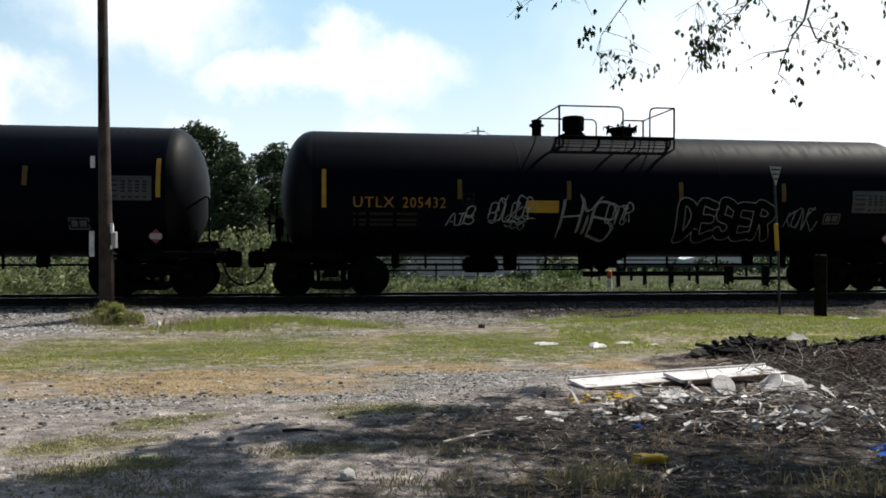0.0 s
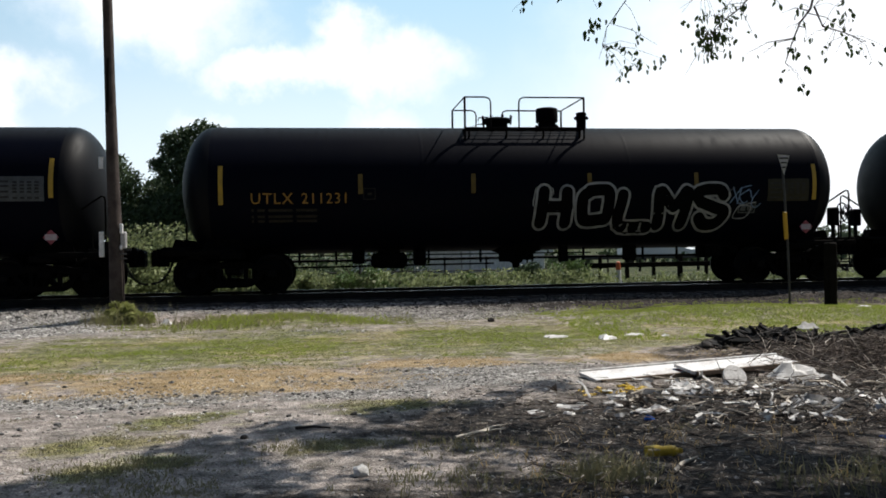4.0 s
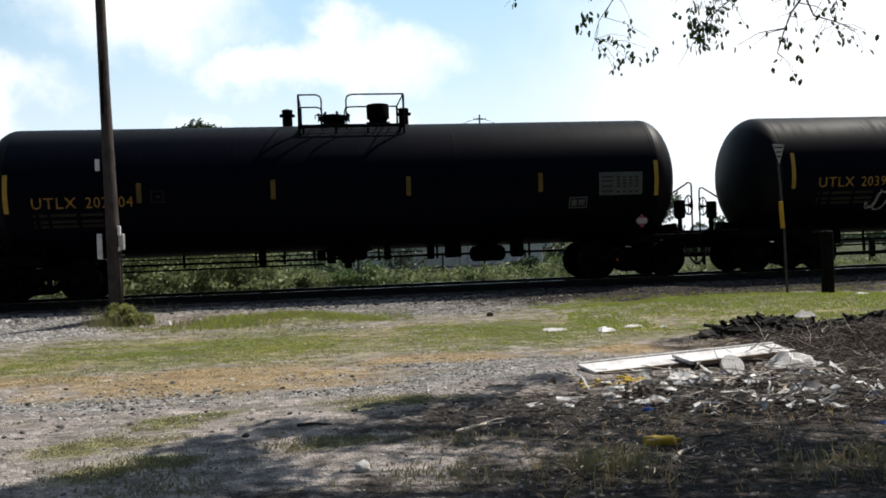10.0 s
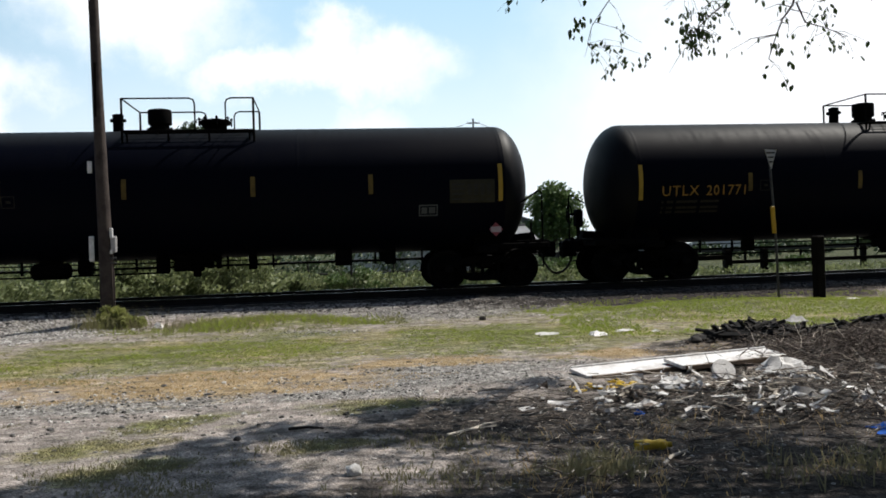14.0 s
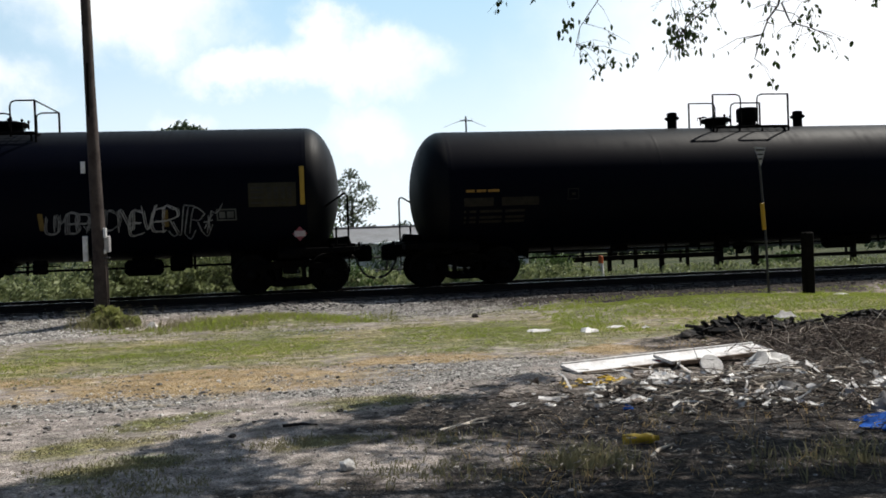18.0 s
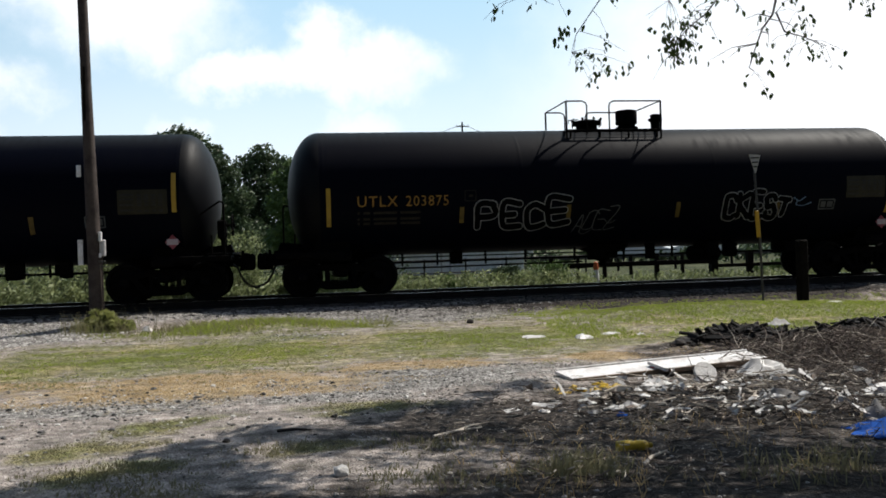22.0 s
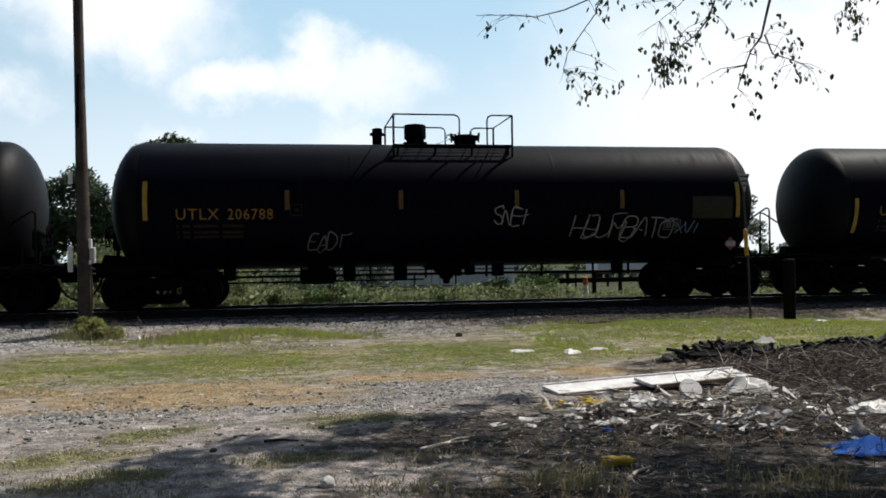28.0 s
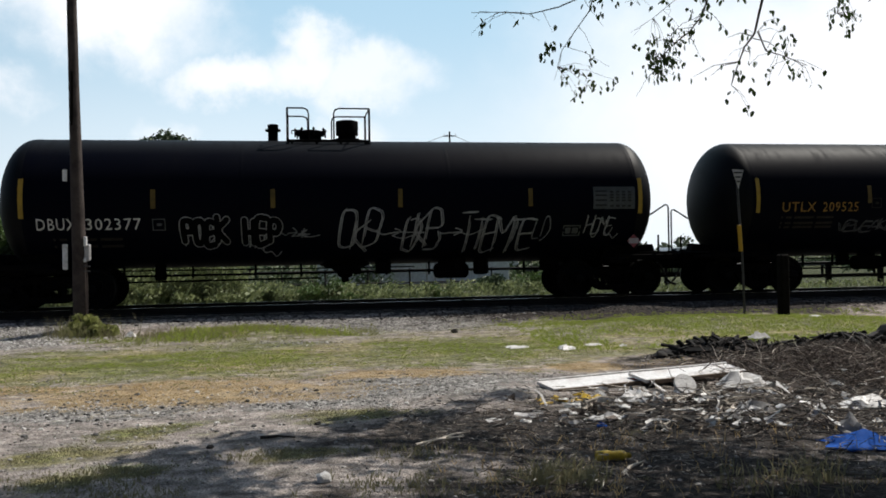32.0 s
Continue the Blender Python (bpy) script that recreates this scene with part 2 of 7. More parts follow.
WHITEPLASTIC = surface("white_enamel_plate", (0.72, 0.72, 0.74), (0.45, 0.44, 0.43), rough=0.45, scale=5, fine=30, bump=0.03)
GREYPLASTIC = surface("grey_plastic_conduit", (0.42, 0.41, 0.42), (0.25, 0.24, 0.24), rough=0.55, bump=0.05)
MARKERYEL = surface("yellow_marker_sheet", (0.5, 0.29, 0.02), (0.34, 0.2, 0.03), rough=0.5, bump=0.02)
PIPEFENCE = surface("dark_pipe_fence", (0.03, 0.028, 0.026), (0.06, 0.045, 0.036), rough=0.7, bump=0.1)
WALLWHITE = surface("white_metal_siding", (0.8, 0.8, 0.79), (0.62, 0.62, 0.6), rough=0.5, scale=0.6, fine=12, bump=0.03)
ROOFSHEET = surface("pale_roof_sheet", (0.2, 0.2, 0.205), (0.14, 0.14, 0.14), rough=0.6, scale=0.7, fine=14)
ROOFGREY = surface("grey_roof_sheet", (0.15, 0.15, 0.155), (0.09, 0.085, 0.08), rough=0.6, scale=0.7, fine=14)
GLASS = surface("dark_window_glass", (0.03, 0.035, 0.04), rough=0.12, bump=0.0, sheen=0.6)
CARWHITE = surface("white_car_paint", (0.72, 0.73, 0.74), (0.6, 0.6, 0.6), rough=0.25, bump=0.0, sheen=0.5)
BOARDWHITE = surface("weathered_white_panel", (0.70, 0.69, 0.68), (0.42, 0.38, 0.36), rough=0.6, scale=3, fine=40, bump=0.1, amount=0.7)
BOARDEDGE = surface("raw_panel_edge", (0.2, 0.15, 0.11), (0.1, 0.08, 0.06), rough=0.8)
LITTER = surface("crumpled_white_plastic", (0.68, 0.66, 0.64), (0.36, 0.34, 0.32), rough=0.55, scale=9, fine=60, bump=0.2, spread=0.15)
LITTERGREY = surface("dirty_grey_scrap", (0.35, 0.34, 0.33), (0.17, 0.16, 0.15), rough=0.7, scale=8, fine=50, bump=0.2, spread=0.3)
LITTERYEL = surface("yellow_plastic_scrap", (0.55, 0.36, 0.02), (0.32, 0.2, 0.03), rough=0.5, scale=6, fine=40, spread=0.2)
LITTERBLUE = surface("blue_plastic_sheet", (0.012, 0.075, 0.33), (0.008, 0.04, 0.18), sheen=0.08, rough=0.8, scale=6, fine=40, bump=0.1)
LITTERRED = surface("red_scrap", (0.3, 0.03, 0.03), rough=0.5)
CHAR = surface("charred_wood", (0.016, 0.014, 0.013), (0.05, 0.042, 0.036), rough=0.9, scale=5, fine=40, bump=0.5, spread=0.3, pieces=0.6)
BROKENWOOD = surface("dry_grey_twigs", (0.095, 0.075, 0.062), (0.035, 0.028, 0.024), rough=0.9, scale=5, fine=40, bump=0.3, spread=0.3, pieces=0.75)
PALEWOOD = surface("pale_split_wood", (0.42, 0.37, 0.31), (0.25, 0.21, 0.17), rough=0.8, scale=5, fine=40, bump=0.3, spread=0.3, pieces=0.4)
STONE = surface("gravel_stone", (0.29, 0.272, 0.255), (0.15, 0.14, 0.13), rough=0.85, scale=5, fine=60, bump=0.3, amount=0.8, pieces=0.6)
STONEDARK = surface("dark_ballast_stone", (0.085, 0.082, 0.081), (0.036, 0.035, 0.034), rough=0.9, scale=5, fine=60, bump=0.3, amount=0.8, pieces=0.65)
WHITEROCK = surface("pale_limestone", (0.62, 0.60, 0.57), (0.42, 0.4, 0.37), rough=0.8, scale=8, fine=60, bump=0.4)
BARK = surface("tree_bark", (0.075, 0.06, 0.048), (0.035, 0.028, 0.023), rough=0.9, scale=5, fine=40, bump=0.6)
ORANGE = surface("orange_cap", (0.6, 0.14, 0.05), rough=0.5)
LEAF_NEAR = leafy("broad_leaf", (0.025, 0.045, 0.012), (0.075, 0.12, 0.028), glow=0.15)
LEAF_DARK = leafy("dark_tree_leaf", (0.025, 0.045, 0.022), (0.095, 0.135, 0.065), glow=0.2)
LEAF_LIGHT = leafy("light_tree_leaf", (0.05, 0.085, 0.03), (0.13, 0.2, 0.06), glow=0.25)
# far leaves: the haze of distance is mixed into the leaf colour
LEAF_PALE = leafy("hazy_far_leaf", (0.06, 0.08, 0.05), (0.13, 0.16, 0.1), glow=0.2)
LEAF_WEED = leafy("weed_leaf", (0.035, 0.058, 0.02), (0.32, 0.36, 0.17), glow=0.4)
LEAF_OLIVE = leafy("olive_weed_leaf", (0.12, 0.14, 0.04), (0.36, 0.38, 0.13), glow=0.5)
GRASS = leafy("grass_blade", (0.15, 0.165, 0.06), (0.32, 0.32, 0.14), glow=0.5)
GRASSGREEN = leafy("fresh_grass_blade", (0.18, 0.24, 0.03), (0.4, 0.48, 0.09), glow=0.5)
GRASSDARK = leafy("shaded_grass_blade", (0.13, 0.125, 0.068), (0.28, 0.255, 0.15), glow=0.45)
GRASSDRY = leafy("dry_grass_blade", (0.37, 0.255, 0.12), (0.58, 0.43, 0.22), glow=0.45)


def ground_material():
    m, t, b = material("yard_ground")
    co = node(t, "ShaderNodeTexCoord").outputs["Object"]

    def noise_at(scale, detail=6.0, rough=0.6):
        return node(t, "ShaderNodeTexNoise", {"Vector": co, "Scale": scale, "Detail": detail, "Roughness": rough}).outputs["Fac"]

    wide = node(t, "ShaderNodeVectorMath", {0: co, 1: (1.0, 2.2, 1.0)}, op="MULTIPLY").outputs[0]
    n1, n2, n3, n4 = noise_at(0.55), noise_at(2.6), noise_at(14.0), noise_at(70.0, 3.0)
    n5 = noise_at(7.0, 5.0)
    n6 = node(t, "ShaderNodeTexNoise", {"Vector": wide, "Scale": 1.7, "Detail": 7.0, "Roughness": 0.7}).outputs["Fac"]
    vor = node(t, "ShaderNodeTexVoronoi", {"Vector": co, "Scale": 38.0, "Randomness": 1.0})
    pebble = node(t, "ShaderNodeSeparateColor", {0: vor.outputs["Color"]}).outputs[0]

    def zone(name, soft=0.2, strength=1.3):
        a = t.nodes.new("ShaderNodeAttribute")
        a.attribute_name = name
        w = math_node(t, "ADD", math_node(t, "MULTIPLY", math_node(t, "SUBTRACT", n2, 0.5), strength),
                      math_node(t, "MULTIPLY", math_node(t, "SUBTRACT", n3, 0.5), 1.3))
        return ranged(t, math_node(t, "ADD", a.outputs["Fac"], w), 0.5 - soft, 0.5 + soft)

    dirt = mixed(t, ranged(t, n2, 0.3, 0.7), (0.37, 0.318, 0.285), (0.18, 0.157, 0.142))
    dirt = mixed(t, ranged(t, n3, 0.4, 0.75, 0.0, 0.6), dirt, (0.37, 0.35, 0.33))
    stones = mixed(t, pebble, (0.08, 0.075, 0.07), (0.42, 0.4, 0.375))
    col = mixed(t, zone("gravel"), dirt, stones)
    grass = mixed(t, ranged(t, n3, 0.3, 0.7), (0.09, 0.105, 0.035), (0.22, 0.22, 0.09))
    straw = mixed(t, ranged(t, n1, 0.45, 0.6, 0.0, 0.75), grass, (0.3, 0.25, 0.13))
    straw = mixed(t, ranged(t, n2, 0.52, 0.66, 0.0, 0.8), straw, (0.3, 0.27, 0.21))
    col = mixed(t, zone("grass", 0.34, 2.0), col, straw)
    col = mixed(t, zone("dry"), col, mixed(t, ranged(t, n3, 0.3, 0.7), (0.42, 0.3, 0.17), (0.27, 0.225, 0.15)))
    burnt_shaded = mixed(t, ranged(t, n3, 0.35, 0.75), (0.013, 0.0115, 0.0105), (0.085, 0.07, 0.06))
    col = mixed(t, zone("burnt_shaded"), col, burnt_shaded)
    far = mixed(t, ranged(t, n1, 0.35, 0.65), (0.03, 0.042, 0.015), (0.075, 0.082, 0.036))
    a = t.nodes.new("ShaderNodeAttribute")
    a.attribute_name = "far"
    col = mixed(t, a.outputs["Fac"], col, far)
    hsv = node(t, "ShaderNodeHueSaturation", {"Color": col, "Value": math_node(t, "MULTIPLY", ranged(t, n4, 0.3, 0.7, 0.5, 1.4), math_node(t, "MULTIPLY", ranged(t, n5, 0.35, 0.65, 0.72, 1.2), ranged(t, n6, 0.38, 0.64, 0.7, 1.22)))})
    t.links.new(hsv.outputs[0], b.inputs["Base Color"])
    b.inputs["Roughness"].default_value = 0.95
    b.inputs["Specular IOR Level"].default_value = 0.15
    h = math_node(t, "ADD", math_node(t, "MULTIPLY", n3, 0.6), math_node(t, "MULTIPLY", n4, 0.25))
    h = math_node(t, "ADD", h, math_node(t, "MULTIPLY", vor.outputs["Distance"], -0.3))
    bp = node(t, "ShaderNodeBump", {"Height": h, "Strength": 0.8, "Distance": 0.06})
    t.links.new(bp.outputs[0], b.inputs["Normal"])
    return m


GROUND = ground_material()

# ---- mesh tools ----
class Shape:
    """Vertices and faces of one mesh, gathered piece by piece."""

    def __init__(self):
        self.v, self.f = [], []

    def add(self, verts, faces):
        n = len(self.v)
        self.v.extend(verts)
        self.f.extend([tuple(i + n for i in f) for f in faces])
        return self

    def box(self, c, s, b=0.01, turn=None):
        """A box round c of size s with chamfered edges."""
        hx, hy, hz = s[0] / 2, s[1] / 2, s[2] / 2
        b = min(b, hx * 0.9, hy * 0.9, hz * 0.9)
        pts, key = [], {}
        for sx in (-1, 1):
            for sy in (-1, 1):
                for sz in (-1, 1):
                    for k, p in enumerate(((hx, hy - b, hz - b), (hx - b, hy, hz - b), (hx - b, hy - b, hz))):
                        key[sx, sy, sz, k] = len(pts)
                        pts.append(Vector((sx * p[0], sy * p[1], sz * p[2])))
        faces = []
        for k in range(3):
            for s1 in (-1, 1):
                u, w = [i for i in range(3) if i != k]
                ring = []
                for a, d in ((-1, -1), (1, -1), (1, 1), (-1, 1)):
                    sg = [0, 0, 0]
                    sg[k], sg[u], sg[w] = s1, a, d
                    ring.append(key[sg[0], sg[1], sg[2], k])
                faces.append(ring)
        for k in range(3):
            u, w = [i for i in range(3) if i != k]
            for a in (-1, 1):
                for d in (-1, 1):
                    r = []
                    for e, q in ((-1, u), (1, u), (1, w), (-1, w)):
                        sg = [0, 0, 0]
                        sg[k], sg[u], sg[w] = e, a, d
                        r.append(key[sg[0], sg[1], sg[2], q])
                    faces.append(r)
        for sx in (-1, 1):
            for sy in (-1, 1):
                for sz in (-1, 1):
                    faces.append([key[sx, sy, sz, k] for k in range(3)])
        m = (turn or Matrix()).to_4x4()
        mid = Vector((0, 0, 0))
        out = []
        for f in faces:
            q = [pts[i] for i in f]
            nrm = (q[1] - q[0]).cross(q[2] - q[0])
            out.append(f if nrm.dot(sum(q, Vector()) / len(q) - mid) > 0 else f[::-1])
        return self.add([tuple(m @ p + Vector(c)) for p in pts], out)

    def tube(self, path, r, seg=8, caps=True, ends=None):
        """A round bar along a path; r one radius or one for each point."""
        path = [Vector(p) for p in path]
        n0 = len(self.v)
        verts, faces = [], []
        prev = None
        for i, p in enumerate(path):
            d = (path[min(i + 1, len(path) - 1)] - path[max(i - 1, 0)]).normalized()
            side = prev - d * prev.dot(d) if prev is not None else d.orthogonal()
            if side.length < 1e-6:
                side = d.orthogonal()
            side.normalize()
            prev = side
            up = d.cross(side)
            rr = r[i] if isinstance(r, (list, tuple)) else r
            for k in range(seg):
                a = 2 * math.pi * k / seg
                verts.append(tuple(p + rr * (math.cos(a) * side + math.sin(a) * up)))
        for i in range(len(path) - 1):
            for k in range(seg):
                a, b2 = i * seg + k, i * seg + (k + 1) % seg
                faces.append((a, b2, b2 + seg, a + seg))
        if caps:
            faces.append(tuple(range(seg))[::-1])
            faces.append(tuple(range((len(path) - 1) * seg, len(path) * seg)))
        return self.add(verts, faces)

    def lathe(self, profile, axis="x", seg=32, at=(0, 0, 0)):
        """A turned body: profile of (along, radius)."""
        verts, faces = [], []
        for a, r in profile:
            for k in range(seg):
                w = 2 * math.pi * k / seg
                c, s = r * math.cos(w), r * math.sin(w)
                p = {"x": (a, -s, c), "y": (c, a, -s), "z": (c, s, a)}[axis]
                verts.append((p[0] + at[0], p[1] + at[1], p[2] + at[2]))
        for i in range(len(profile) - 1):
            for k in range(seg):
                a, b2 = i * seg + k, i * seg + (k + 1) % seg
                faces.append((a, b2, b2 + seg, a + seg))
        faces.append(tuple(range(seg))[::-1])
        faces.append(tuple(range((len(profile) - 1) * seg, len(profile) * seg)))
        return self.add(verts, faces)

    def prism(self, outline, y0, y1):
        """An outline in x and z, drawn out from y0 to y1."""
        n = len(outline)
        verts = [(x, y0, z) for x, z in outline] + [(x, y1, z) for x, z in outline]
        faces = [tuple(range(n)), tuple(range(n, 2 * n))[::-1]]
        faces += [(i, i + n, (i + 1) % n + n, (i + 1) % n) for i in range(n)]
        return self.add(verts, faces)

    def mesh(self, name, mat, smooth=35):
        me = bpy.data.meshes.new(name)
        me.from_pydata([tuple(p) for p in self.v], [], self.f)
        me.materials.append(mat)
        if smooth:
            me.shade_smooth()
            me.set_sharp_from_angle(angle=radians(smooth))
        me.update()
        return me


def part(name, shape, mat, parent=None, label="", at=None, smooth=35):
    """Links a shape (or a mesh that is shared) as ONE object, under a thing or under a part."""
    me = shape if isinstance(shape, bpy.types.Mesh) else shape.mesh(name, mat, smooth)
    ob = new(name, me)
    if parent is not None:
        ob.parent = parent
    if at is not None:
        ob.matrix_basis = at
    if label:
        ob["label"] = label
    return ob


def thing(name, at, label, category, group="", kind=""):
    ob = new(name)
    ob.empty_display_size = 0.3
    ob.matrix_basis = at
    return tagged(ob, label, category, group, kind)


KEEP = {}


def kept(key, make, mat, smooth=35):
    """A mesh that alike parts share."""
    if key not in KEEP:
        KEEP[key] = make().mesh(key[0] if isinstance(key, tuple) else key, mat, smooth)
    return KEEP[key]


rng = random.Random(11)

# ---- ground ----
RAIL_Y, TRACK_Y, RAIL_TOP = 20.19, 20.94, 0.42


def step(a, b, x):
    u = min(max((x - a) / (b - a), 0.0), 1.0)
    return u * u * (3 - 2 * u)


def blob(x, y, cx, cy, rx, ry):
    return max(0.0, 1.25 - 0.75 * math.hypot((x - cx) / rx, (y - cy) / ry))


def height(x, y):
    h = 0.035 * noise.noise((x * 0.35, y * 0.35, 0.0)) + 0.012 * noise.noise((x * 1.7, y * 1.7, 3.0))
    h *= 1 - step(200, 400, abs(x) + abs(y))
    x, y = float(x), float(y)
    bed = step(17.4, 18.9, y) * (1 - step(22.2, 23.6, y))
    h += bed * (0.225 - 0.4 * h)
    h += 0.2 * math.exp(-((x - 8.0) / 3.2) ** 2 - ((y - 15.9) / 1.3) ** 2)
    h += 0.15 * math.exp(-((x + 0.9) / 1.3) ** 2 - ((y - 16.9) / 0.7) ** 2)
    h += 0.14 * math.exp(-((x - 6.05) / 0.75) ** 2 - ((y - 11.3) / 0.5) ** 2)
    h += 0.14 * math.exp(-((x - 8.3) / 0.8) ** 2 - ((y - 11.5) / 0.6) ** 2)
    h += 0.2 * math.exp(-((x - 6.7) / 1.5) ** 2 - ((y - 9.2) / 1.2) ** 2)
    h += 0.08 * math.exp(-((x - 4.0) / 1.2) ** 2 - ((y - 7.5) / 0.7) ** 2)
    return h


def zones(x, y):
    """How far grass, dry grass, gravel, burnt soil with painted track shade, and far fields cover a place."""
    x, y = x + 0.7 * noise.noise((x * 0.8, y * 1.1, 21.0)) + 0.3 * noise.noise((x * 2.6, y * 3.4, 5.0)), y + 0.4 * noise.noise((x * 0.7, y * 0.9, 41.0)) + 0.16 * noise.noise((x * 2.6, y * 3.4, 9.0))
    grass = max(blob(x, y, -1.5, 13.2, 3.6, 2.2), blob(x, y, 3.0, 13.4, 3.5, 2.0), blob(x, y, 8.8, 15.6, 4.8, 3.0),
                blob(x, y, -1.0, 16.8, 2.4, 1.0), blob(x, y, -3.9, 12.3, 1.6, 1.7), blob(x, y, -1.2, 7.85, 0.55, 0.28), blob(x, y, -1.8, 7.1, 0.45, 0.25),
                blob(x, y, 0.5, 8.15, 0.5, 0.25), blob(x, y, -1.4, 6.2, 0.4, 0.3), blob(x, y, -0.1, 6.6, 0.4, 0.25),
                blob(x, y, 13, 13, 4, 4), blob(x, y, 1.6, 5.4, 0.5, 0.25), blob(x, y, -9, 13, 3.0, 2.0))
    dry = max(blob(x, y, -1.3, 10.0, 1.8, 0.95), blob(x, y, 1.3, 10.8, 0.8, 0.4), blob(x, y, 3.9, 10.9, 1.0, 0.4), blob(x, y, -3.6, 10.4, 1.2, 0.5) * 0.8)
    gravel = max(blob(x, y, -6.2, 17.6, 2.4, 2.4), blob(x, y, 2.2, 17.9, 3.2, 1.3), blob(x, y, 1.5, 9.8, 1.5, 0.8), blob(x, y, -2.4, 9.0, 2.0, 0.5),
                 blob(x, y, 0.2, 8.9, 0.9, 0.4) * 0.8, blob(x, y, -0.3, 15.0, 1.0, 0.3), step(17.9, 18.6, y) * (1 - step(23.2, 24.2, y)) * 1.1)
    # burnt soil; the last two terms paint the train's shade by the track
    burnt_shaded = max(blob(x, y, 3.4, 6.9, 2.2, 1.5), blob(x, y, 6.6, 10.0, 2.0, 1.7), blob(x, y, 6.0, 11.3, 1.3, 0.5), blob(x, y, 8.4, 11.5, 1.2, 0.6), blob(x, y, 2.4, 5.0, 2.5, 0.9), blob(x, y, 1.3, 7.0, 1.2, 0.9), blob(x, y, 6.5, 7.0, 3, 2.5), blob(x, y, 9.0, 18.5, 6.5, 0.8), 0.7 * step(18.9, 19.4, y) * (1 - step(22.8, 23.6, y)))
    far = max(step(23.6, 24.6, y), step(9, 14, abs(x) - max(y, 0) * 0.9), step(1.0, -3.0, y))
    return grass, dry, gravel, burnt_shaded, far


def axis_steps(lo, hi, fine0, fine1, d):
    out = list(np.arange(fine0, fine1 + d / 2, d))
    a, g = fine0, d
    while a > lo:
        g *= 1.22
        a -= g
        out.insert(0, max(a, lo))
    a, g = fine1, d
    while a < hi:
        g *= 1.22
        a += g
        out.append(min(a, hi))
    return out


def make_ground():
    xs, ys = axis_steps(-2500, 2500, -9, 12, 0.13), axis_steps(-2500, 2500, 3.6, 24.5, 0.11)
    verts = [(x, y, height(x, y)) for y in ys for x in xs]
    nx = len(xs)
    faces = [(j * nx + i, j * nx + i + 1, (j + 1) * nx + i + 1, (j + 1) * nx + i) for j in range(len(ys) - 1) for i in range(nx - 1)]
    me = bpy.data.meshes.new("ground")
    me.from_pydata(verts, [], faces)
    me.materials.append(GROUND)
    me.shade_smooth()
    cover = [zones(x, y) for x, y, _ in verts]
    for k, name in enumerate(("grass", "dry", "gravel", "burnt_shaded", "far")):
        me.attributes.new(name, "FLOAT", "POINT").data.foreach_set("value", [c[k] for c in cover])
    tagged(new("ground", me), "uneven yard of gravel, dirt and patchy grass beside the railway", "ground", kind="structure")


make_ground()


def pebbles(name, label, mat, count, pick, small, large, seed):
    """Loose stones as one mesh: squashed, uneven eight- to ten-cornered lumps."""
    r = random.Random(seed)
    s = Shape()
    made = 0
    while made < count:
        spot = pick(r)
        if spot is None:
            continue
        x, y = spot
        size = small + (large - small) * r.random() ** 3
        a = r.random() * 6.28
        pts = []
        for zz, rr, n in ((-0.35, 0.8, 4), (0.15, 1.0, 5), (0.6, 0.55, 3)):
            for k in range(n):
                w = a + 6.283 * k / n + r.uniform(-0.3, 0.3)
                q = rr * r.uniform(0.75, 1.2) * size
                pts.append((x + q * math.cos(w), y + q * 0.85 * math.sin(w), height(x, y) + size * (zz * 0.8 + r.uniform(-0.1, 0.1)) + size * 0.12))
        f = [(4, 5, 0), (5, 1, 0), (5, 6, 1), (6, 2, 1), (6, 7, 2), (7, 3, 2), (7, 8, 3), (8, 0, 3), (8, 4, 0),
             (4, 9, 5), (5, 9, 10), (5, 10, 6), (6, 10, 7), (7, 10, 11), (7, 11, 8), (8, 11, 4), (4, 11, 9), (9, 11, 10)]
        s.add(pts, f)
        made += 1
    ob = part(name, s, mat, smooth=0)
    tagged(ob, label, "stones", kind="stuff")
    return ob


ZONE_GRID = {}


def zones_near(x, y):
    """The zones of the nearest place on a fine grid."""
    key = (round(x * 14), round(y * 14))
    if key not in ZONE_GRID:
        ZONE_GRID[key] = zones(key[0] / 14, key[1] / 14)
    return ZONE_GRID[key]


def by_zone(k, x0, x1, y0, y1, least=0.45):
    def pick(r):
        x, y = r.uniform(x0, x1), r.uniform(y0, y1)
        c = zones_near(x, y)
        want = c[k] + 0.8 * noise.noise((x * 0.8, y * 1.9, 7.0 + k)) + 0.6 * noise.noise((x * 3.0, y * 6.0, 3.0 + k)) - 0.05
        return (x, y) if want > least and r.random() < min(1.0, want) else None
    return pick


pebbles("gravel", "loose pale gravel scattered over the yard", STONE, 9000, by_zone(2, -8, 6, 7.5, 18.6), 0.004, 0.024, 1)
pebbles("ballast", "dark crushed ballast along the track bed", STONEDARK, 5200, lambda r: (r.uniform(-15, 19), r.uniform(18.3, 20.1)), 0.015, 0.05, 2)
pebbles("pebbles", "small stones lying on bare dirt", STONE, 3200, lambda r: (r.uniform(-5, 3.4), r.uniform(4.6, 10.6)), 0.005, 0.024, 3)
pebbles("dark_gravel", "dark stones among the pale gravel", STONEDARK, 2200, by_zone(2, -8, 6, 7.5, 18.6), 0.004, 0.024, 9)
pebbles("grey_chips", "grey stone chips beside the track bed", WHITEROCK, 1000, by_zone(2, -9, -3.6, 15.2, 18.6, 0.5), 0.01, 0.045, 10)
pebbles("loose_stones", "larger loose stones on the dirt", STONEDARK, 90, lambda r: (r.uniform(-3.8, 1.5), r.uniform(7.6, 10.2)), 0.015, 0.04, 11)
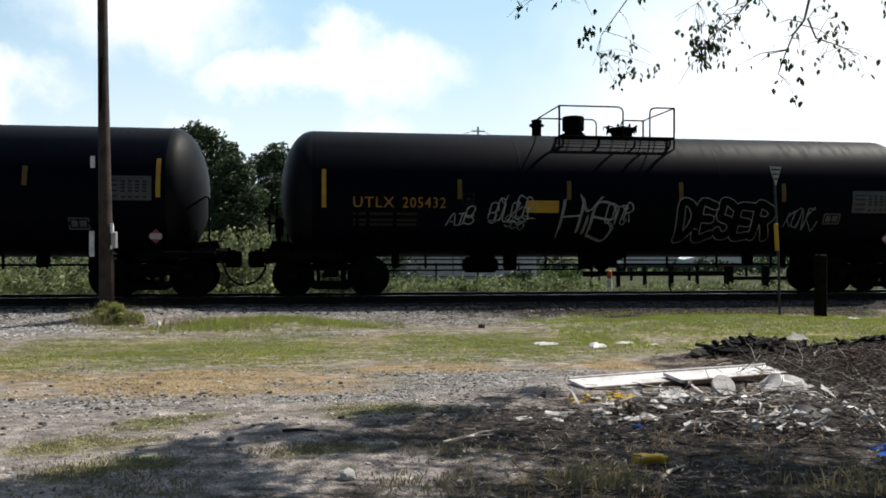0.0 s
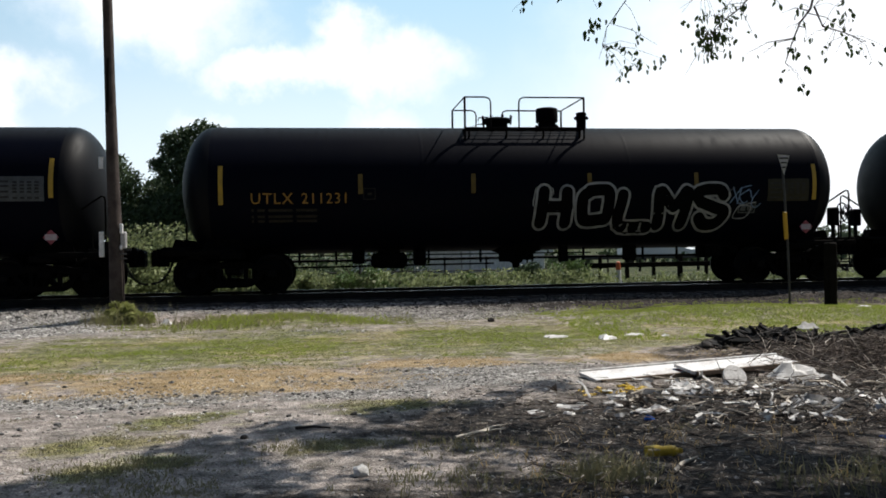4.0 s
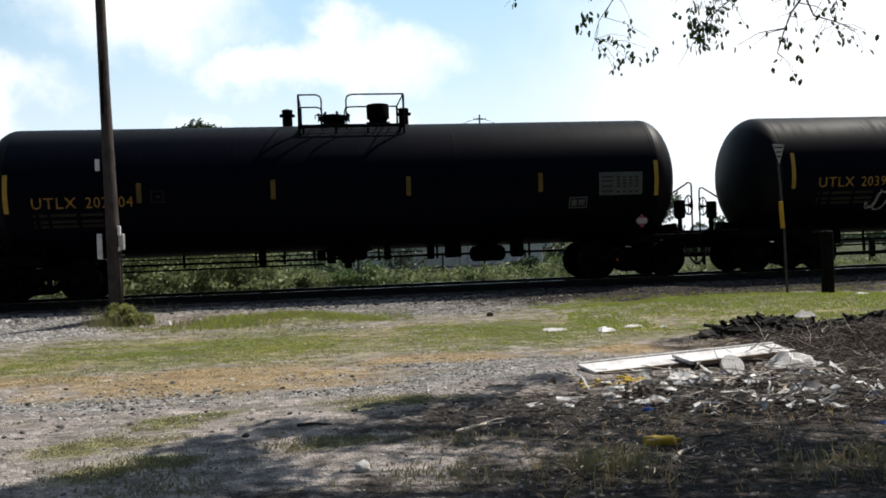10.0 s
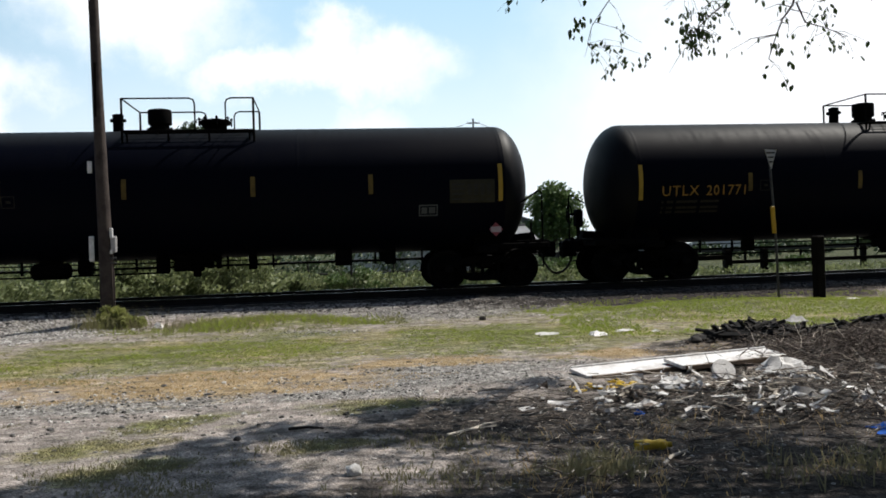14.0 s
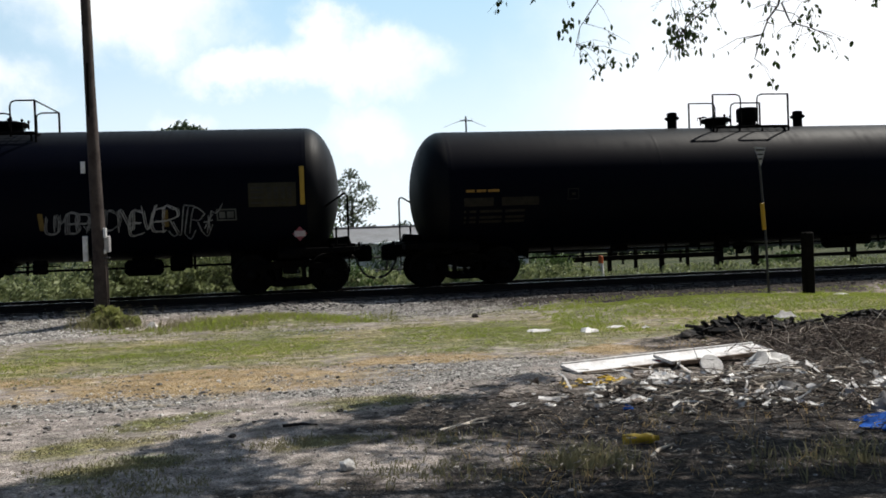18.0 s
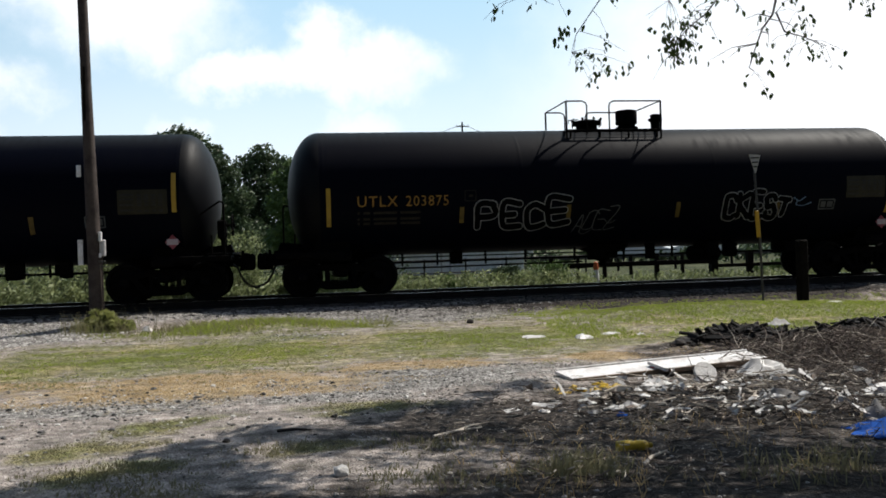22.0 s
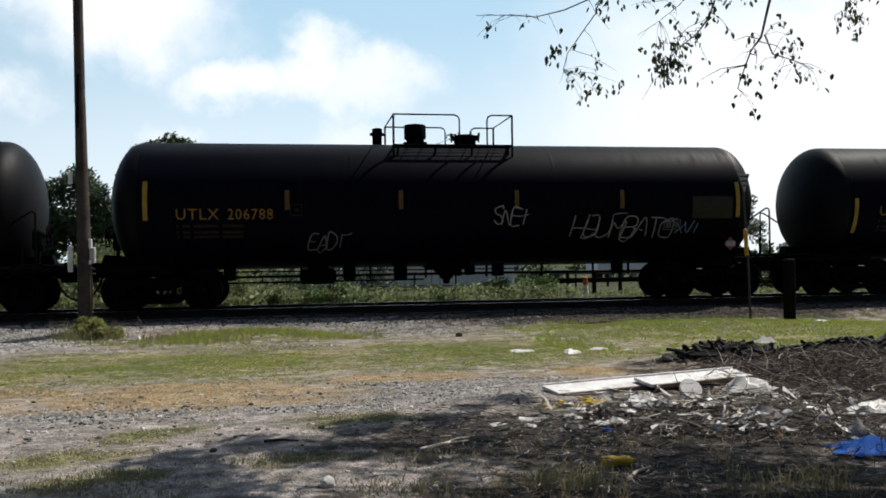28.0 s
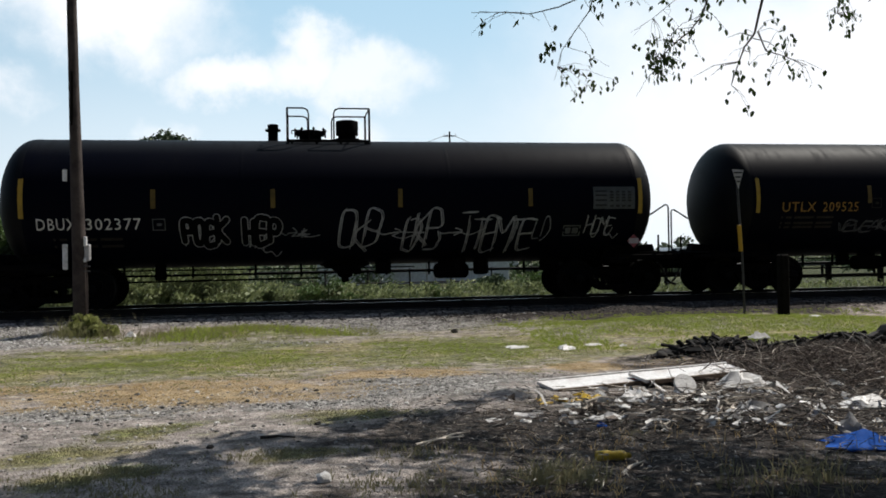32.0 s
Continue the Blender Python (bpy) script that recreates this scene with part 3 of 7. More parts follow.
pebbles("loose_stones", "larger pale loose stones on the dirt", WHITEROCK, 110, lambda r: (r.uniform(-3.8, 1.5), r.uniform(7.6, 10.2)), 0.012, 0.036, 12)
pebbles("pale_gravel", "pale limestone chips among the gravel", WHITEROCK, 3500, by_zone(2, -8, 6, 7.5, 18.6), 0.004, 0.02, 8)


def blades(name, label, mat, count, pick, low, high, seed, lean=0.5, wide=0.006):
    """Grass as one mesh: bent three-sided blades."""
    r = random.Random(seed)
    verts, faces = [], []
    tries = 0
    while len(faces) < count * 3 and tries < count * 30:
        tries += 1
        spot = pick(r)
        if spot is None:
            continue
        x0, y0 = spot
        for _ in range(r.randint(2, 4)):
            x, y = x0 + r.gauss(0, 0.025), y0 + r.gauss(0, 0.025)
            h = low + (high - low) * r.random() ** 1.8
            a, b = r.random() * 6.283, r.uniform(0.1, lean) * h
            dx, dy = math.cos(a) * b, math.sin(a) * b
            w = wide * r.uniform(0.7, 1.5)
            ex, ey = w, w * r.uniform(-0.5, 0.5)
            z = height(x, y) - 0.005
            n = len(verts)
            verts += [(x - ex, y - ey, z), (x + ex, y + ey, z), (x + dx * 0.35 - ex * 0.8, y + dy * 0.35 - ey, z + h * 0.6),
                      (x + dx * 0.35 + ex * 0.8, y + dy * 0.35 + ey, z + h * 0.6), (x + dx, y + dy, z + h)]
            faces += [(n, n + 1, n + 3, n + 2), (n + 2, n + 3, n + 4)]
    s = Shape()
    s.v, s.f = verts, faces
    return tagged(part(name, s, mat, smooth=0), label, "grass", kind="stuff")


blades("grass", "short sunlit green grass in uneven patches", GRASS, 60000, by_zone(0, -7, 12.5, 10.2, 18.0, 0.42), 0.008, 0.03, 4, 1.6, 0.0035)
blades("green_grass", "fresh yellow-green grass near the track", GRASSGREEN, 22000, by_zone(0, 4.2, 13.5, 12.6, 18.2, 0.3), 0.012, 0.055, 34, 0.9, 0.005)
blades("green_grass", "fresh green weeds along the gravel edge", GRASSGREEN, 2000, by_zone(0, -4.0, 1.2, 15.9, 18.0, 0.4), 0.012, 0.13, 35, 1.1, 0.004)
blades("grass", "olive weeds along the gravel edge", GRASS, 2600, by_zone(0, -4.2, 1.6, 15.7, 18.0, 0.35), 0.012, 0.12, 37, 1.3, 0.004)
blades("green_grass", "fresh green grass in streaks", GRASSGREEN, 9000, by_zone(0, -5, 4.5, 11.4, 15.0, 0.9), 0.01, 0.036, 36, 1.5, 0.0035)
blades("dry_grass", "flattened orange-brown dry grass", GRASSDRY, 14000, by_zone(1, -5, 5.5, 9.0, 11.8, 0.42), 0.006, 0.022, 5, 1.8, 0.0028)
blades("low_grass", "thin grass tufts on the bare dirt", GRASSDARK, 9000, by_zone(0, -3.5, 3, 4.5, 8.6, 0.42), 0.006, 0.028, 6, 1.7, 0.0022)


def tuft(x, y, r0, count, low, high, seed, mat, name="weed_tuft", label="ragged tuft of green weeds on dirt", lean=0.9):
    def pick(r):
        return x + r.gauss(0, 0.5 * r0), y + r.gauss(0, 0.35 * r0)
    return blades(name, label, mat, count, pick, low, high, seed, lean, 0.0035)


# ---- track ----
def make_track():
    for name, y in (("near_rail", RAIL_Y), ("far_rail", 2 * TRACK_Y - RAIL_Y)):
        ob = thing("rail", pose(0, y, 0), "rusty steel rail with a polished head on timber ties", "rail", "rails of the track", "structure")
        prof = [(-0.075, 0), (0.075, 0), (0.075, 0.015), (0.012, 0.032), (0.012, 0.125), (0.036, 0.14), (0.036, 0.168), (-0.036, 0.168), (-0.036, 0.14), (-0.012, 0.125), (-0.012, 0.032), (-0.075, 0.015)]
        s = Shape()
        n = len(prof)
        s.add([(-900, p[0], p[1] + RAIL_TOP - 0.172) for p in prof] + [(900, p[0], p[1] + RAIL_TOP - 0.172) for p in prof],
              [tuple(range(n)), tuple(range(n, 2 * n))[::-1]] + [(i, (i + 1) % n, (i + 1) % n + n, i + n) for i in range(n)])
        part("rail_body", s, RAIL, ob, smooth=20)
        top = Shape()
        top.box((0, 0, RAIL_TOP - 0.002), (1800, 0.06, 0.006), 0.002)
        part("rail_head", top, RAILTOP, ob, "rail head polished by wheels", smooth=0)
    me = kept("railway_tie", lambda: Shape().box((0, 0, 0), (0.23, 2.6, 0.18), 0.015), TIE)
    for i in range(-34, 46):
        ob = part("railway_tie", me, TIE, at=pose(i * 0.53 + rng.uniform(-0.02, 0.02), TRACK_Y + rng.uniform(-0.05, 0.05), RAIL_TOP - 0.262, 0, 0, rng.uniform(-1, 1)))
        tagged(ob, "dark creosoted timber tie bedded in ballast", "railway tie", "ties under the rails")


make_track()

# ---- tank cars ----
TANK_R, TANK_Z = 1.52, 2.43      # radius, and height of the axis above the rail


def wrap(x, z, lift=0.006):
    """A place on the near flank of a tank, z from its axis."""
    r = TANK_R + lift
    z = max(-r * 0.99, min(r * 0.99, z))
    return (x, -math.sqrt(r * r - z * z), TANK_Z + z)


def patch(s, x0, x1, z0, z1, lift=0.006, n=4):
    """A thin curved plate on the flank."""
    top = [(x, z0 + (z1 - z0) * k / n) for k in range(n + 1) for x in (x0, x1)]
    v = [wrap(x, z, lift) for x, z in top] + [wrap(x, z, lift - 0.005) for x, z in top]
    f = [(2 * k, 2 * k + 1, 2 * k + 3, 2 * k + 2) for k in range(n)]
    m = 2 * n + 2
    f += [(0, m, m + 1, 1), (2 * n, 2 * n + 1, m + 2 * n + 1, m + 2 * n)]
    for k in range(n):
        f += [(2 * k, 2 * k + 2, m + 2 * k + 2, m + 2 * k), (2 * k + 1, m + 2 * k + 1, m + 2 * k + 3, 2 * k + 3)]
    return s.add(v, f)


def ribbon(s, pts, w, lift=0.007, sway=0.5):
    """A painted stroke on the flank through points of x and z."""
    n0, v, f = 0, [], []
    for i, (x, z) in enumerate(pts):
        a, b = pts[max(i - 1, 0)], pts[min(i + 1, len(pts) - 1)]
        dx, dz = b[0] - a[0], b[1] - a[1]
        d = math.hypot(dx, dz) or 1.0
        ww = w * (1 - sway / 2 + sway * abs(math.sin(i * 1.7)))
        nx, nz = -dz / d * ww / 2, dx / d * ww / 2
        v += [wrap(x + nx, z + nz, lift), wrap(x - nx, z - nz, lift)]
        if i:
            f.append((2 * i - 2, 2 * i - 1, 2 * i + 1, 2 * i))
    return s.add(v, f)


def curve_through(points, n=6):
    """Points along a smooth line through the given ones."""
    p = [Vector((*q, 0)) for q in points]
    p = [2 * p[0] - p[1]] + p + [2 * p[-1] - p[-2]]
    out = []
    for i in range(1, len(p) - 2):
        for k in range(n):
            u = k / n
            a, b, c, d = p[i - 1], p[i], p[i + 1], p[i + 2]
            q = 0.5 * (2 * b + (c - a) * u + (2 * a - 5 * b + 4 * c - d) * u * u + (3 * b - a - 3 * c + d) * u * u * u)
            out.append((q.x, q.y))
    out.append((p[-2].x, p[-2].y))
    return out


# strokes of each sprayed sign on a grid four wide and six high
SIGNS = {"A": "00 26 40|12 32", "B": "00 06 36 45 44 33 03|33 42 41 30 00", "C": "45 36 16 05 01 10 30 41", "D": "00 06 26 44 42 20 00",
         "E": "46 06 00 40|03 33", "F": "46 06 00|03 33", "H": "00 06|03 43|46 40", "I": "20 26", "J": "46 41 30 10 01", "K": "00 06|46 03 40",
         "L": "06 00 40", "M": "00 06 23 46 40", "N": "00 06 40 46", "O": "16 05 01 10 30 41 45 36 16", "P": "00 06 36 45 44 33 03",
         "R": "00 06 36 45 44 33 03|23 40", "S": "45 36 16 05 04 13 33 42 41 30 10 01", "T": "06 46|26 20", "U": "06 01 10 30 41 46",
         "V": "06 20 46", "X": "00 46|06 40", "Y": "06 23 46|23 20", "Z": "06 46 00 40", "~": "03 12 23 33 43|35 43 31", "*": "20 26|03 43|11 35|15 31"}


def swollen(s, pts, width, lift):
    """A fat stroke with round ends and joints."""
    ribbon(s, pts, width, lift, 0.0)
    for k, (x, z) in enumerate(pts[::2] + [pts[-1]]):
        up = lift + 0.0004 + 0.0002 * (k % 4)
        ring = [wrap(x + width * 0.5 * math.cos(a), z + width * 0.5 * math.sin(a), up) for a in np.linspace(0, 5.76, 12)]
        s.add(ring, [tuple(range(12))])
    return s


def scrawl(x0, x1, z0, z1, text, style, seed):
    """Sprayed signs side by side in a field: thin leaning tags, tall crowded blocks, or round and fat outlines."""
    r = random.Random(seed)
    pitch, h = (x1 - x0) / len(text), z1 - z0
    out = []
    for i, sign in enumerate(text):
        s, inner = Shape(), Shape()
        fill = {"tag": 0.98, "tall": 1.25, "round": 0.72, "fat": 0.62}[style]
        lean = {"tag": 0.22, "tall": 0.16, "round": 0.0, "fat": 0.0}[style] * h
        inset = {"tag": 0.0, "tall": 0.0, "round": 0.12, "fat": 0.14}[style] * h
        wild = 0.045 if style in ("tag", "tall") else 0.03
        low, tall = z0 + inset + r.uniform(-2.5, 2.0) * wild * h, (h - 2 * inset) * r.uniform(0.8, 1.12)
        left = x0 + pitch * (i + 0.5 - fill / 2)
        for k, line in enumerate(SIGNS[sign].split("|")):
            pts = []
            for q in line.split():
                u, v = int(q[0]) / 4, int(q[1]) / 6
                pts.append((left + pitch * fill * u + lean * (v - 0.5) + r.gauss(0, wild * 1.3) * pitch, low + tall * v + r.gauss(0, wild) * h))
            mid = curve_through(pts, 5)
            if style == "tag":
                ribbon(s, mid, 0.025)
                if r.random() < 0.35:
                    x, z = mid[-1]
                    ribbon(s, curve_through([(x, z), (x + pitch * 0.5, z + h * r.uniform(-0.25, 0.1)), (x + pitch * 1.1, z + h * r.uniform(-0.1, 0.3))]), 0.02)
            elif style == "tall":
                ribbon(s, mid, 0.026)
                ribbon(s, [(x + 0.04, z + 0.02) for x, z in mid[1:]], 0.018)
            else:
                body, rim = (0.27, 0.055) if style == "fat" else (0.2, 0.02)
                swollen(s, mid, h * body + rim * 2, 0.007)
                swollen(inner, mid, h * body, 0.011)
        out.append((s, False))
        if inner.v:
            out.append((inner, True))
    return out


def lettering(name, text, x0, x1, z0, z1, mat, parent, lift=0.014):
    """Stencilled characters on the flank, in the built-in font."""
    cu = bpy.data.curves.new(name, "FONT")
    cu.body, cu.resolution_u, cu.space_character = text, 2, 1.12
    ob = bpy.data.objects.new(name, cu)
    scene.collection.objects.link(ob)
    me = bpy.data.meshes.new_from_object(ob.evaluated_get(bpy.context.evaluated_depsgraph_get()))
    bpy.data.objects.remove(ob)
    bpy.data.curves.remove(cu)
    xs, ys = [v.co.x for v in me.vertices], [v.co.y for v in me.vertices]
    for v in me.vertices:
        u, w = (v.co.x - min(xs)) / (max(xs) - min(xs)), (v.co.y - min(ys)) / (max(ys) - min(ys))
        v.co = wrap(x0 + (x1 - x0) * u, z0 + (z1 - z0) * w, lift)
    me.materials.clear()
    me.materials.append(mat)
    return part(name, me, mat, parent)


HEAD = 0.76


def tank_shell(length):
    """The barrel between the heads, with raised weld rings."""
    straight = length / 2 - HEAD
    prof = [(-straight, TANK_R - 0.01), (-straight, TANK_R)]
    for x in [-straight + 0.08] + [straight * f for f in (-0.34, 0.34)] + [straight - 0.08]:
        prof += [(x - 0.06, TANK_R), (x - 0.03, TANK_R), (x - 0.02, TANK_R + 0.001), (x + 0.02, TANK_R + 0.001), (x + 0.03, TANK_R), (x + 0.06, TANK_R)]
    prof += [(straight, TANK_R), (straight, TANK_R - 0.01)]
    return Shape().lathe(prof, "x", 72, (0, 0, TANK_Z))


def tank_head():
    """A domed head, its rim at x = 0."""
    prof = [(0, TANK_R - 0.02), (0, TANK_R)] + [(HEAD * math.sin(math.pi / 2 * k / 14), max(TANK_R * math.cos(math.pi / 2 * k / 14), 0.02)) for k in range(1, 15)]
    return Shape().lathe(prof, "x", 72, (0, 0, TANK_Z))


def wheelset_shape():
    s = Shape()
    for sy in (-1, 1):
        prof = [(0.79, 0.12), (0.80, 0.15), (0.765, 0.17), (0.755, 0.36), (0.80, 0.385), (0.805, 0.445), (0.79, 0.455), (0.70, 0.462), (0.685, 0.485), (0.665, 0.485), (0.66, 0.38), (0.72, 0.35), (0.725, 0.18), (0.64, 0.15), (0.64, 0.09)]
        pr = [(sy * a, r) for a, r in prof]
        s.lathe(pr if sy < 0 else pr[::-1], "y", 36)
    s.tube([(0, -1.06, 0), (0, 1.06, 0)], 0.085, 12)
    for sy in (-1, 1):
        s.lathe([(sy * 1.055, 0.11), (sy * 1.10, 0.11), (sy * 1.115, 0.085)][::sy], "y", 14)
        for k in range(3):
            a = k * 2.094
            s.box((0.058 * math.cos(a), sy * 1.122, 0.058 * math.sin(a)), (0.03, 0.03, 0.03), 0.006)
        for k in range(4):
            a = k * 1.571 + 0.4
            s.box((0.27 * math.cos(a), sy * 0.768, 0.27 * math.sin(a)), (0.05, 0.02, 0.02), 0.004)
    return s


def side_frame_shape():
    """A cast side frame with its two window openings, springs between."""
    s = Shape()
    y0, y1 = -0.07, 0.07
    top = [(-1.12, 0.50), (-1.12, 0.62), (-0.95, 0.68), (-0.55, 0.70), (-0.35, 0.76), (0.35, 0.76), (0.55, 0.70), (0.95, 0.68), (1.12, 0.62), (1.12, 0.50), (0.68, 0.52), (0.42, 0.60), (-0.42, 0.60), (-0.68, 0.52)]
    s.prism(top, y0, y1)
    low = [(-0.72, 0.53), (-0.60, 0.55), (-0.38, 0.30), (0.38, 0.30), (0.60, 0.55), (0.72, 0.53), (0.50, 0.22), (0.36, 0.17), (-0.36, 0.17), (-0.50, 0.22)]
    s.prism(low, y0, y1)
    for sx in (-1, 1):
        s.box((sx * 0.30, 0, 0.45), (0.09, 0.12, 0.34), 0.012)
        s.box((sx * 0.889, 0, 0.49), (0.26, 0.16, 0.16), 0.02)
        s.box((sx * 0.889, -0.02, 0.40), (0.22, 0.2, 0.06), 0.015)
    for k in (-0.16, 0.0, 0.16):
        for z in np.arange(0.31, 0.50, 0.035):
            s.lathe([(z, 0.065), (z + 0.018, 0.072), (z + 0.022, 0.06)], "z", 10, (k, 0, 0))
    return s


def truck_bolster_shape():
    s = Shape()
    s.box((0, 0, 0.56), (0.34, 2.2, 0.2), 0.04)
    s.box((0, 0, 0.68), (0.42, 0.5, 0.08), 0.03)
    s.box((-0.46, 0, 0.48), (0.09, 1.5, 0.12), 0.02)
    s.box((0.46, 0, 0.48), (0.09, 1.5, 0.12), 0.02)
    return s


def coupler_shape():
    s = Shape()
    s.box((0.0, 0, 0.86), (0.5, 0.16, 0.17), 0.03)
    s.prism([(0.20, 0.66), (0.52, 0.66), (0.56, 0.72), (0.56, 1.0), (0.50, 1.06), (0.20, 1.0)], -0.2, 0.14)
    s.box((0.46, 0.12, 0.87), (0.16, 0.14, 0.26), 0.04)
    s.box((0.26, 0.02, 1.07), (0.07, 0.07, 0.14), 0.015)
    s.tube([(0.0, -0.9, 0.95), (0.22, -0.85, 0.97), (0.25, 0.0, 0.98)], 0.015, 6)
    return s


def hose_shape():
    s = Shape()
    pts = [(0.05, 0.28, 0.82), (0.16, 0.30, 0.74), (0.22, 0.31, 0.56), (0.33, 0.28, 0.38), (0.46, 0.22, 0.28), (0.60, 0.18, 0.25)]
    s.tube([(a, -b, c) for a, b, c in pts], 0.028, 8)
    s.box((0.58, -0.18, 0.25), (0.1, 0.06, 0.06), 0.012)
    return s


def stub_sill_shape(length):
    """From the bolster to the striker, with end sheet, bolster and side braces."""
    s = Shape()
    s.box((-1.05, 0, 0.90), (2.8, 0.46, 0.28), 0.02)
    s.box((0.36, 0, 0.90), (0.10, 0.62, 0.36), 0.02)
    s.box((-1.40, 0, 0.90), (0.5, 2.7, 0.16), 0.03)
    for sy in (-1, 1):
        s.prism([(-1.7, 0.84), (-0.75, 0.84), (-0.85, 1.35), (-1.6, 1.35)], sy * 0.95 - 0.03, sy * 0.95 + 0.03)
        s.box((-0.70, sy * 1.28, 0.98), (1.6, 0.09, 0.14), 0.02)
        s.box((0.05, sy * 0.8, 0.98), (0.08, 1.0, 0.12), 0.02)
    s.prism([(-2.3, 0.78), (0.2, 0.78), (0.0, 1.30), (-2.3, 1.10)], -0.16, 0.16)
    return s


def end_deck_shape():
    s = Shape()
    s.box((-0.16, 0, 1.075), (0.56, 2.5, 0.05), 0.01)
    for k in range(7):
        s.box((-0.16, -1.05 + k * 0.35, 1.105), (0.54, 0.03, 0.02), 0.004)
    return s


def end_rail_shape():
    s = Shape()
    y = -1.25
    s.tube([(-0.04, y, 1.08), (-0.04, y, 2.18), (-0.06, y, 2.25), (-0.12, y, 2.27), (-0.34, y * 0.98, 2.13), (-0.52, y * 0.96, 2.01), (-0.66, y * 0.93, 1.93)], 0.022, 8)
    s.tube([(-0.32, y, 1.08), (-0.32, y, 1.52)], 0.024, 6)
    s.tube([(-0.04, y, 0.45), (-0.04, y, 1.08)], 0.018, 6)
    for z in (0.5, 0.8):
        s.tube([(-0.04, y, z), (-0.4, y, z)], 0.016, 6)
    s.tube([(-0.4, y, 0.45), (-0.4, y, 1.08)], 0.018, 6)
    return s


def brake_wheel_shape():
    s = Shape()
    c = Vector((0.11, -0.72, 1.74))
    ring = [c + Vector((0, 0.24 * math.cos(a), 0.24 * math.sin(a))) for a in np.linspace(0, 6.283, 25)]
    s.tube(ring, 0.018, 6, caps=False)
    for k in range(5):
        a = k * 1.2566
        s.tube([c, c + Vector((0.02, 0.23 * math.cos(a), 0.23 * math.sin(a)))], 0.012, 6)
    s.lathe([(-0.11, 0.03), (0.13, 0.03), (0.14, 0.05), (0.16, 0.05)], "x", 10, (0, c.y, c.z))
    s.box((-0.13, c.y, c.z - 0.10), (0.2, 0.3, 0.46), 0.04)
    s.box((-0.13, c.y, 1.3), (0.07, 0.1, 0.46), 0.01)
    s.tube([(-0.06, c.y + 0.08, 1.1), (-0.06, c.y + 0.08, 1.6)], 0.012, 6)
    return s


TOP = TANK_Z + TANK_R


def dome_shape():
    s = Shape()
    s.lathe([(TOP - 0.06, 0.30), (TOP + 0.06, 0.30), (TOP + 0.065, 0.22), (TOP + 0.15, 0.22), (TOP + 0.155, 0.27), (TOP + 0.19, 0.275), (TOP + 0.47, 0.275), (TOP + 0.50, 0.262), (TOP + 0.515, 0.20), (TOP + 0.52, 0.03)], "z", 28)
    for k in range(8):
        a = k * 0.785
        s.box((0.262 * math.cos(a), 0.262 * math.sin(a), TOP + 0.075), (0.04, 0.04, 0.03), 0.006)
    return s


def manway_shape():
    s = Shape()
    s.lathe([(TOP - 0.06, 0.27), (TOP + 0.14, 0.27), (TOP + 0.145, 0.36), (TOP + 0.18, 0.37), (TOP + 0.22, 0.37), (TOP + 0.24, 0.33), (TOP + 0.27, 0.2), (TOP + 0.28, 0.02)], "z", 28)
    s.tube([(-0.45, 0.1, TOP + 0.2), (-0.45, 0.1, TOP + 0.28), (-0.2, 0.1, TOP + 0.3)], 0.016, 6)
    return s


def manway(car, x):
    """The hinged manway cover with its ring of eye bolts."""
    ob = part("manway", kept("manway", manway_shape, STEEL), STEEL, car, at=pose(x, 0, 0))
    for k in range(8):
        a = k * 0.785 + 0.2
        part("eye_bolt", kept("eye_bolt", lambda: Shape().lathe([(0.1, 0.018), (0.25, 0.018), (0.252, 0.034), (0.288, 0.034), (0.29, 0.018), (0.31, 0.016)], "z", 6), STEEL), STEEL, ob, at=pose(0.375 * math.cos(a), 0.375 * math.sin(a), TOP))


def vent_shape():
    s = Shape()
    s.lathe([(TOP - 0.05, 0.12), (TOP + 0.24, 0.12), (TOP + 0.245, 0.185), (TOP + 0.29, 0.185), (TOP + 0.295, 0.12), (TOP + 0.36, 0.13), (TOP + 0.40, 0.13), (TOP + 0.42, 0.06)], "z", 18)
    for k in range(6):
        a = k * 1.047
        s.box((0.155 * math.cos(a), 0.155 * math.sin(a), TOP + 0.265), (0.035, 0.035, 0.08), 0.006)
    return s


def platform_shape(x0, x1, y):
    """Grated walkway round the fittings, on brackets down to the shell."""
    s = Shape()
    z = TOP - (0.13 if y > 1 else 0.11 if y > 0.9 else 0.06)
    for sy in (-1, 1):
        for k in range(5):
            s.box(((x0 + x1) / 2, sy * (y - 0.09 - 0.09 * k), z), (x1 - x0, 0.02, 0.03), 0.004)
        s.box(((x0 + x1) / 2, sy * y, z), (x1 - x0 + 0.04, 0.03, 0.06), 0.006)
        for k in range(1, 8):
            s.box((x0 + (x1 - x0) * k / 8, sy * (y - 0.22), z - 0.012), (0.02, 0.44, 0.022), 0.003)
        for k in range(4):
            x = x0 + 0.1 + (x1 - x0 - 0.2) * k / 3
            s.tube([(x, sy * y, z), (x, sy * (y - 0.02), z - 0.16), (x, sy * (y - 0.1), z - 0.26)], 0.025, 6)
    for x in (x0 + 0.03, x1 - 0.03):
        s.box((x, 0, z), (0.06, 2 * y, 0.05), 0.006)
    return s


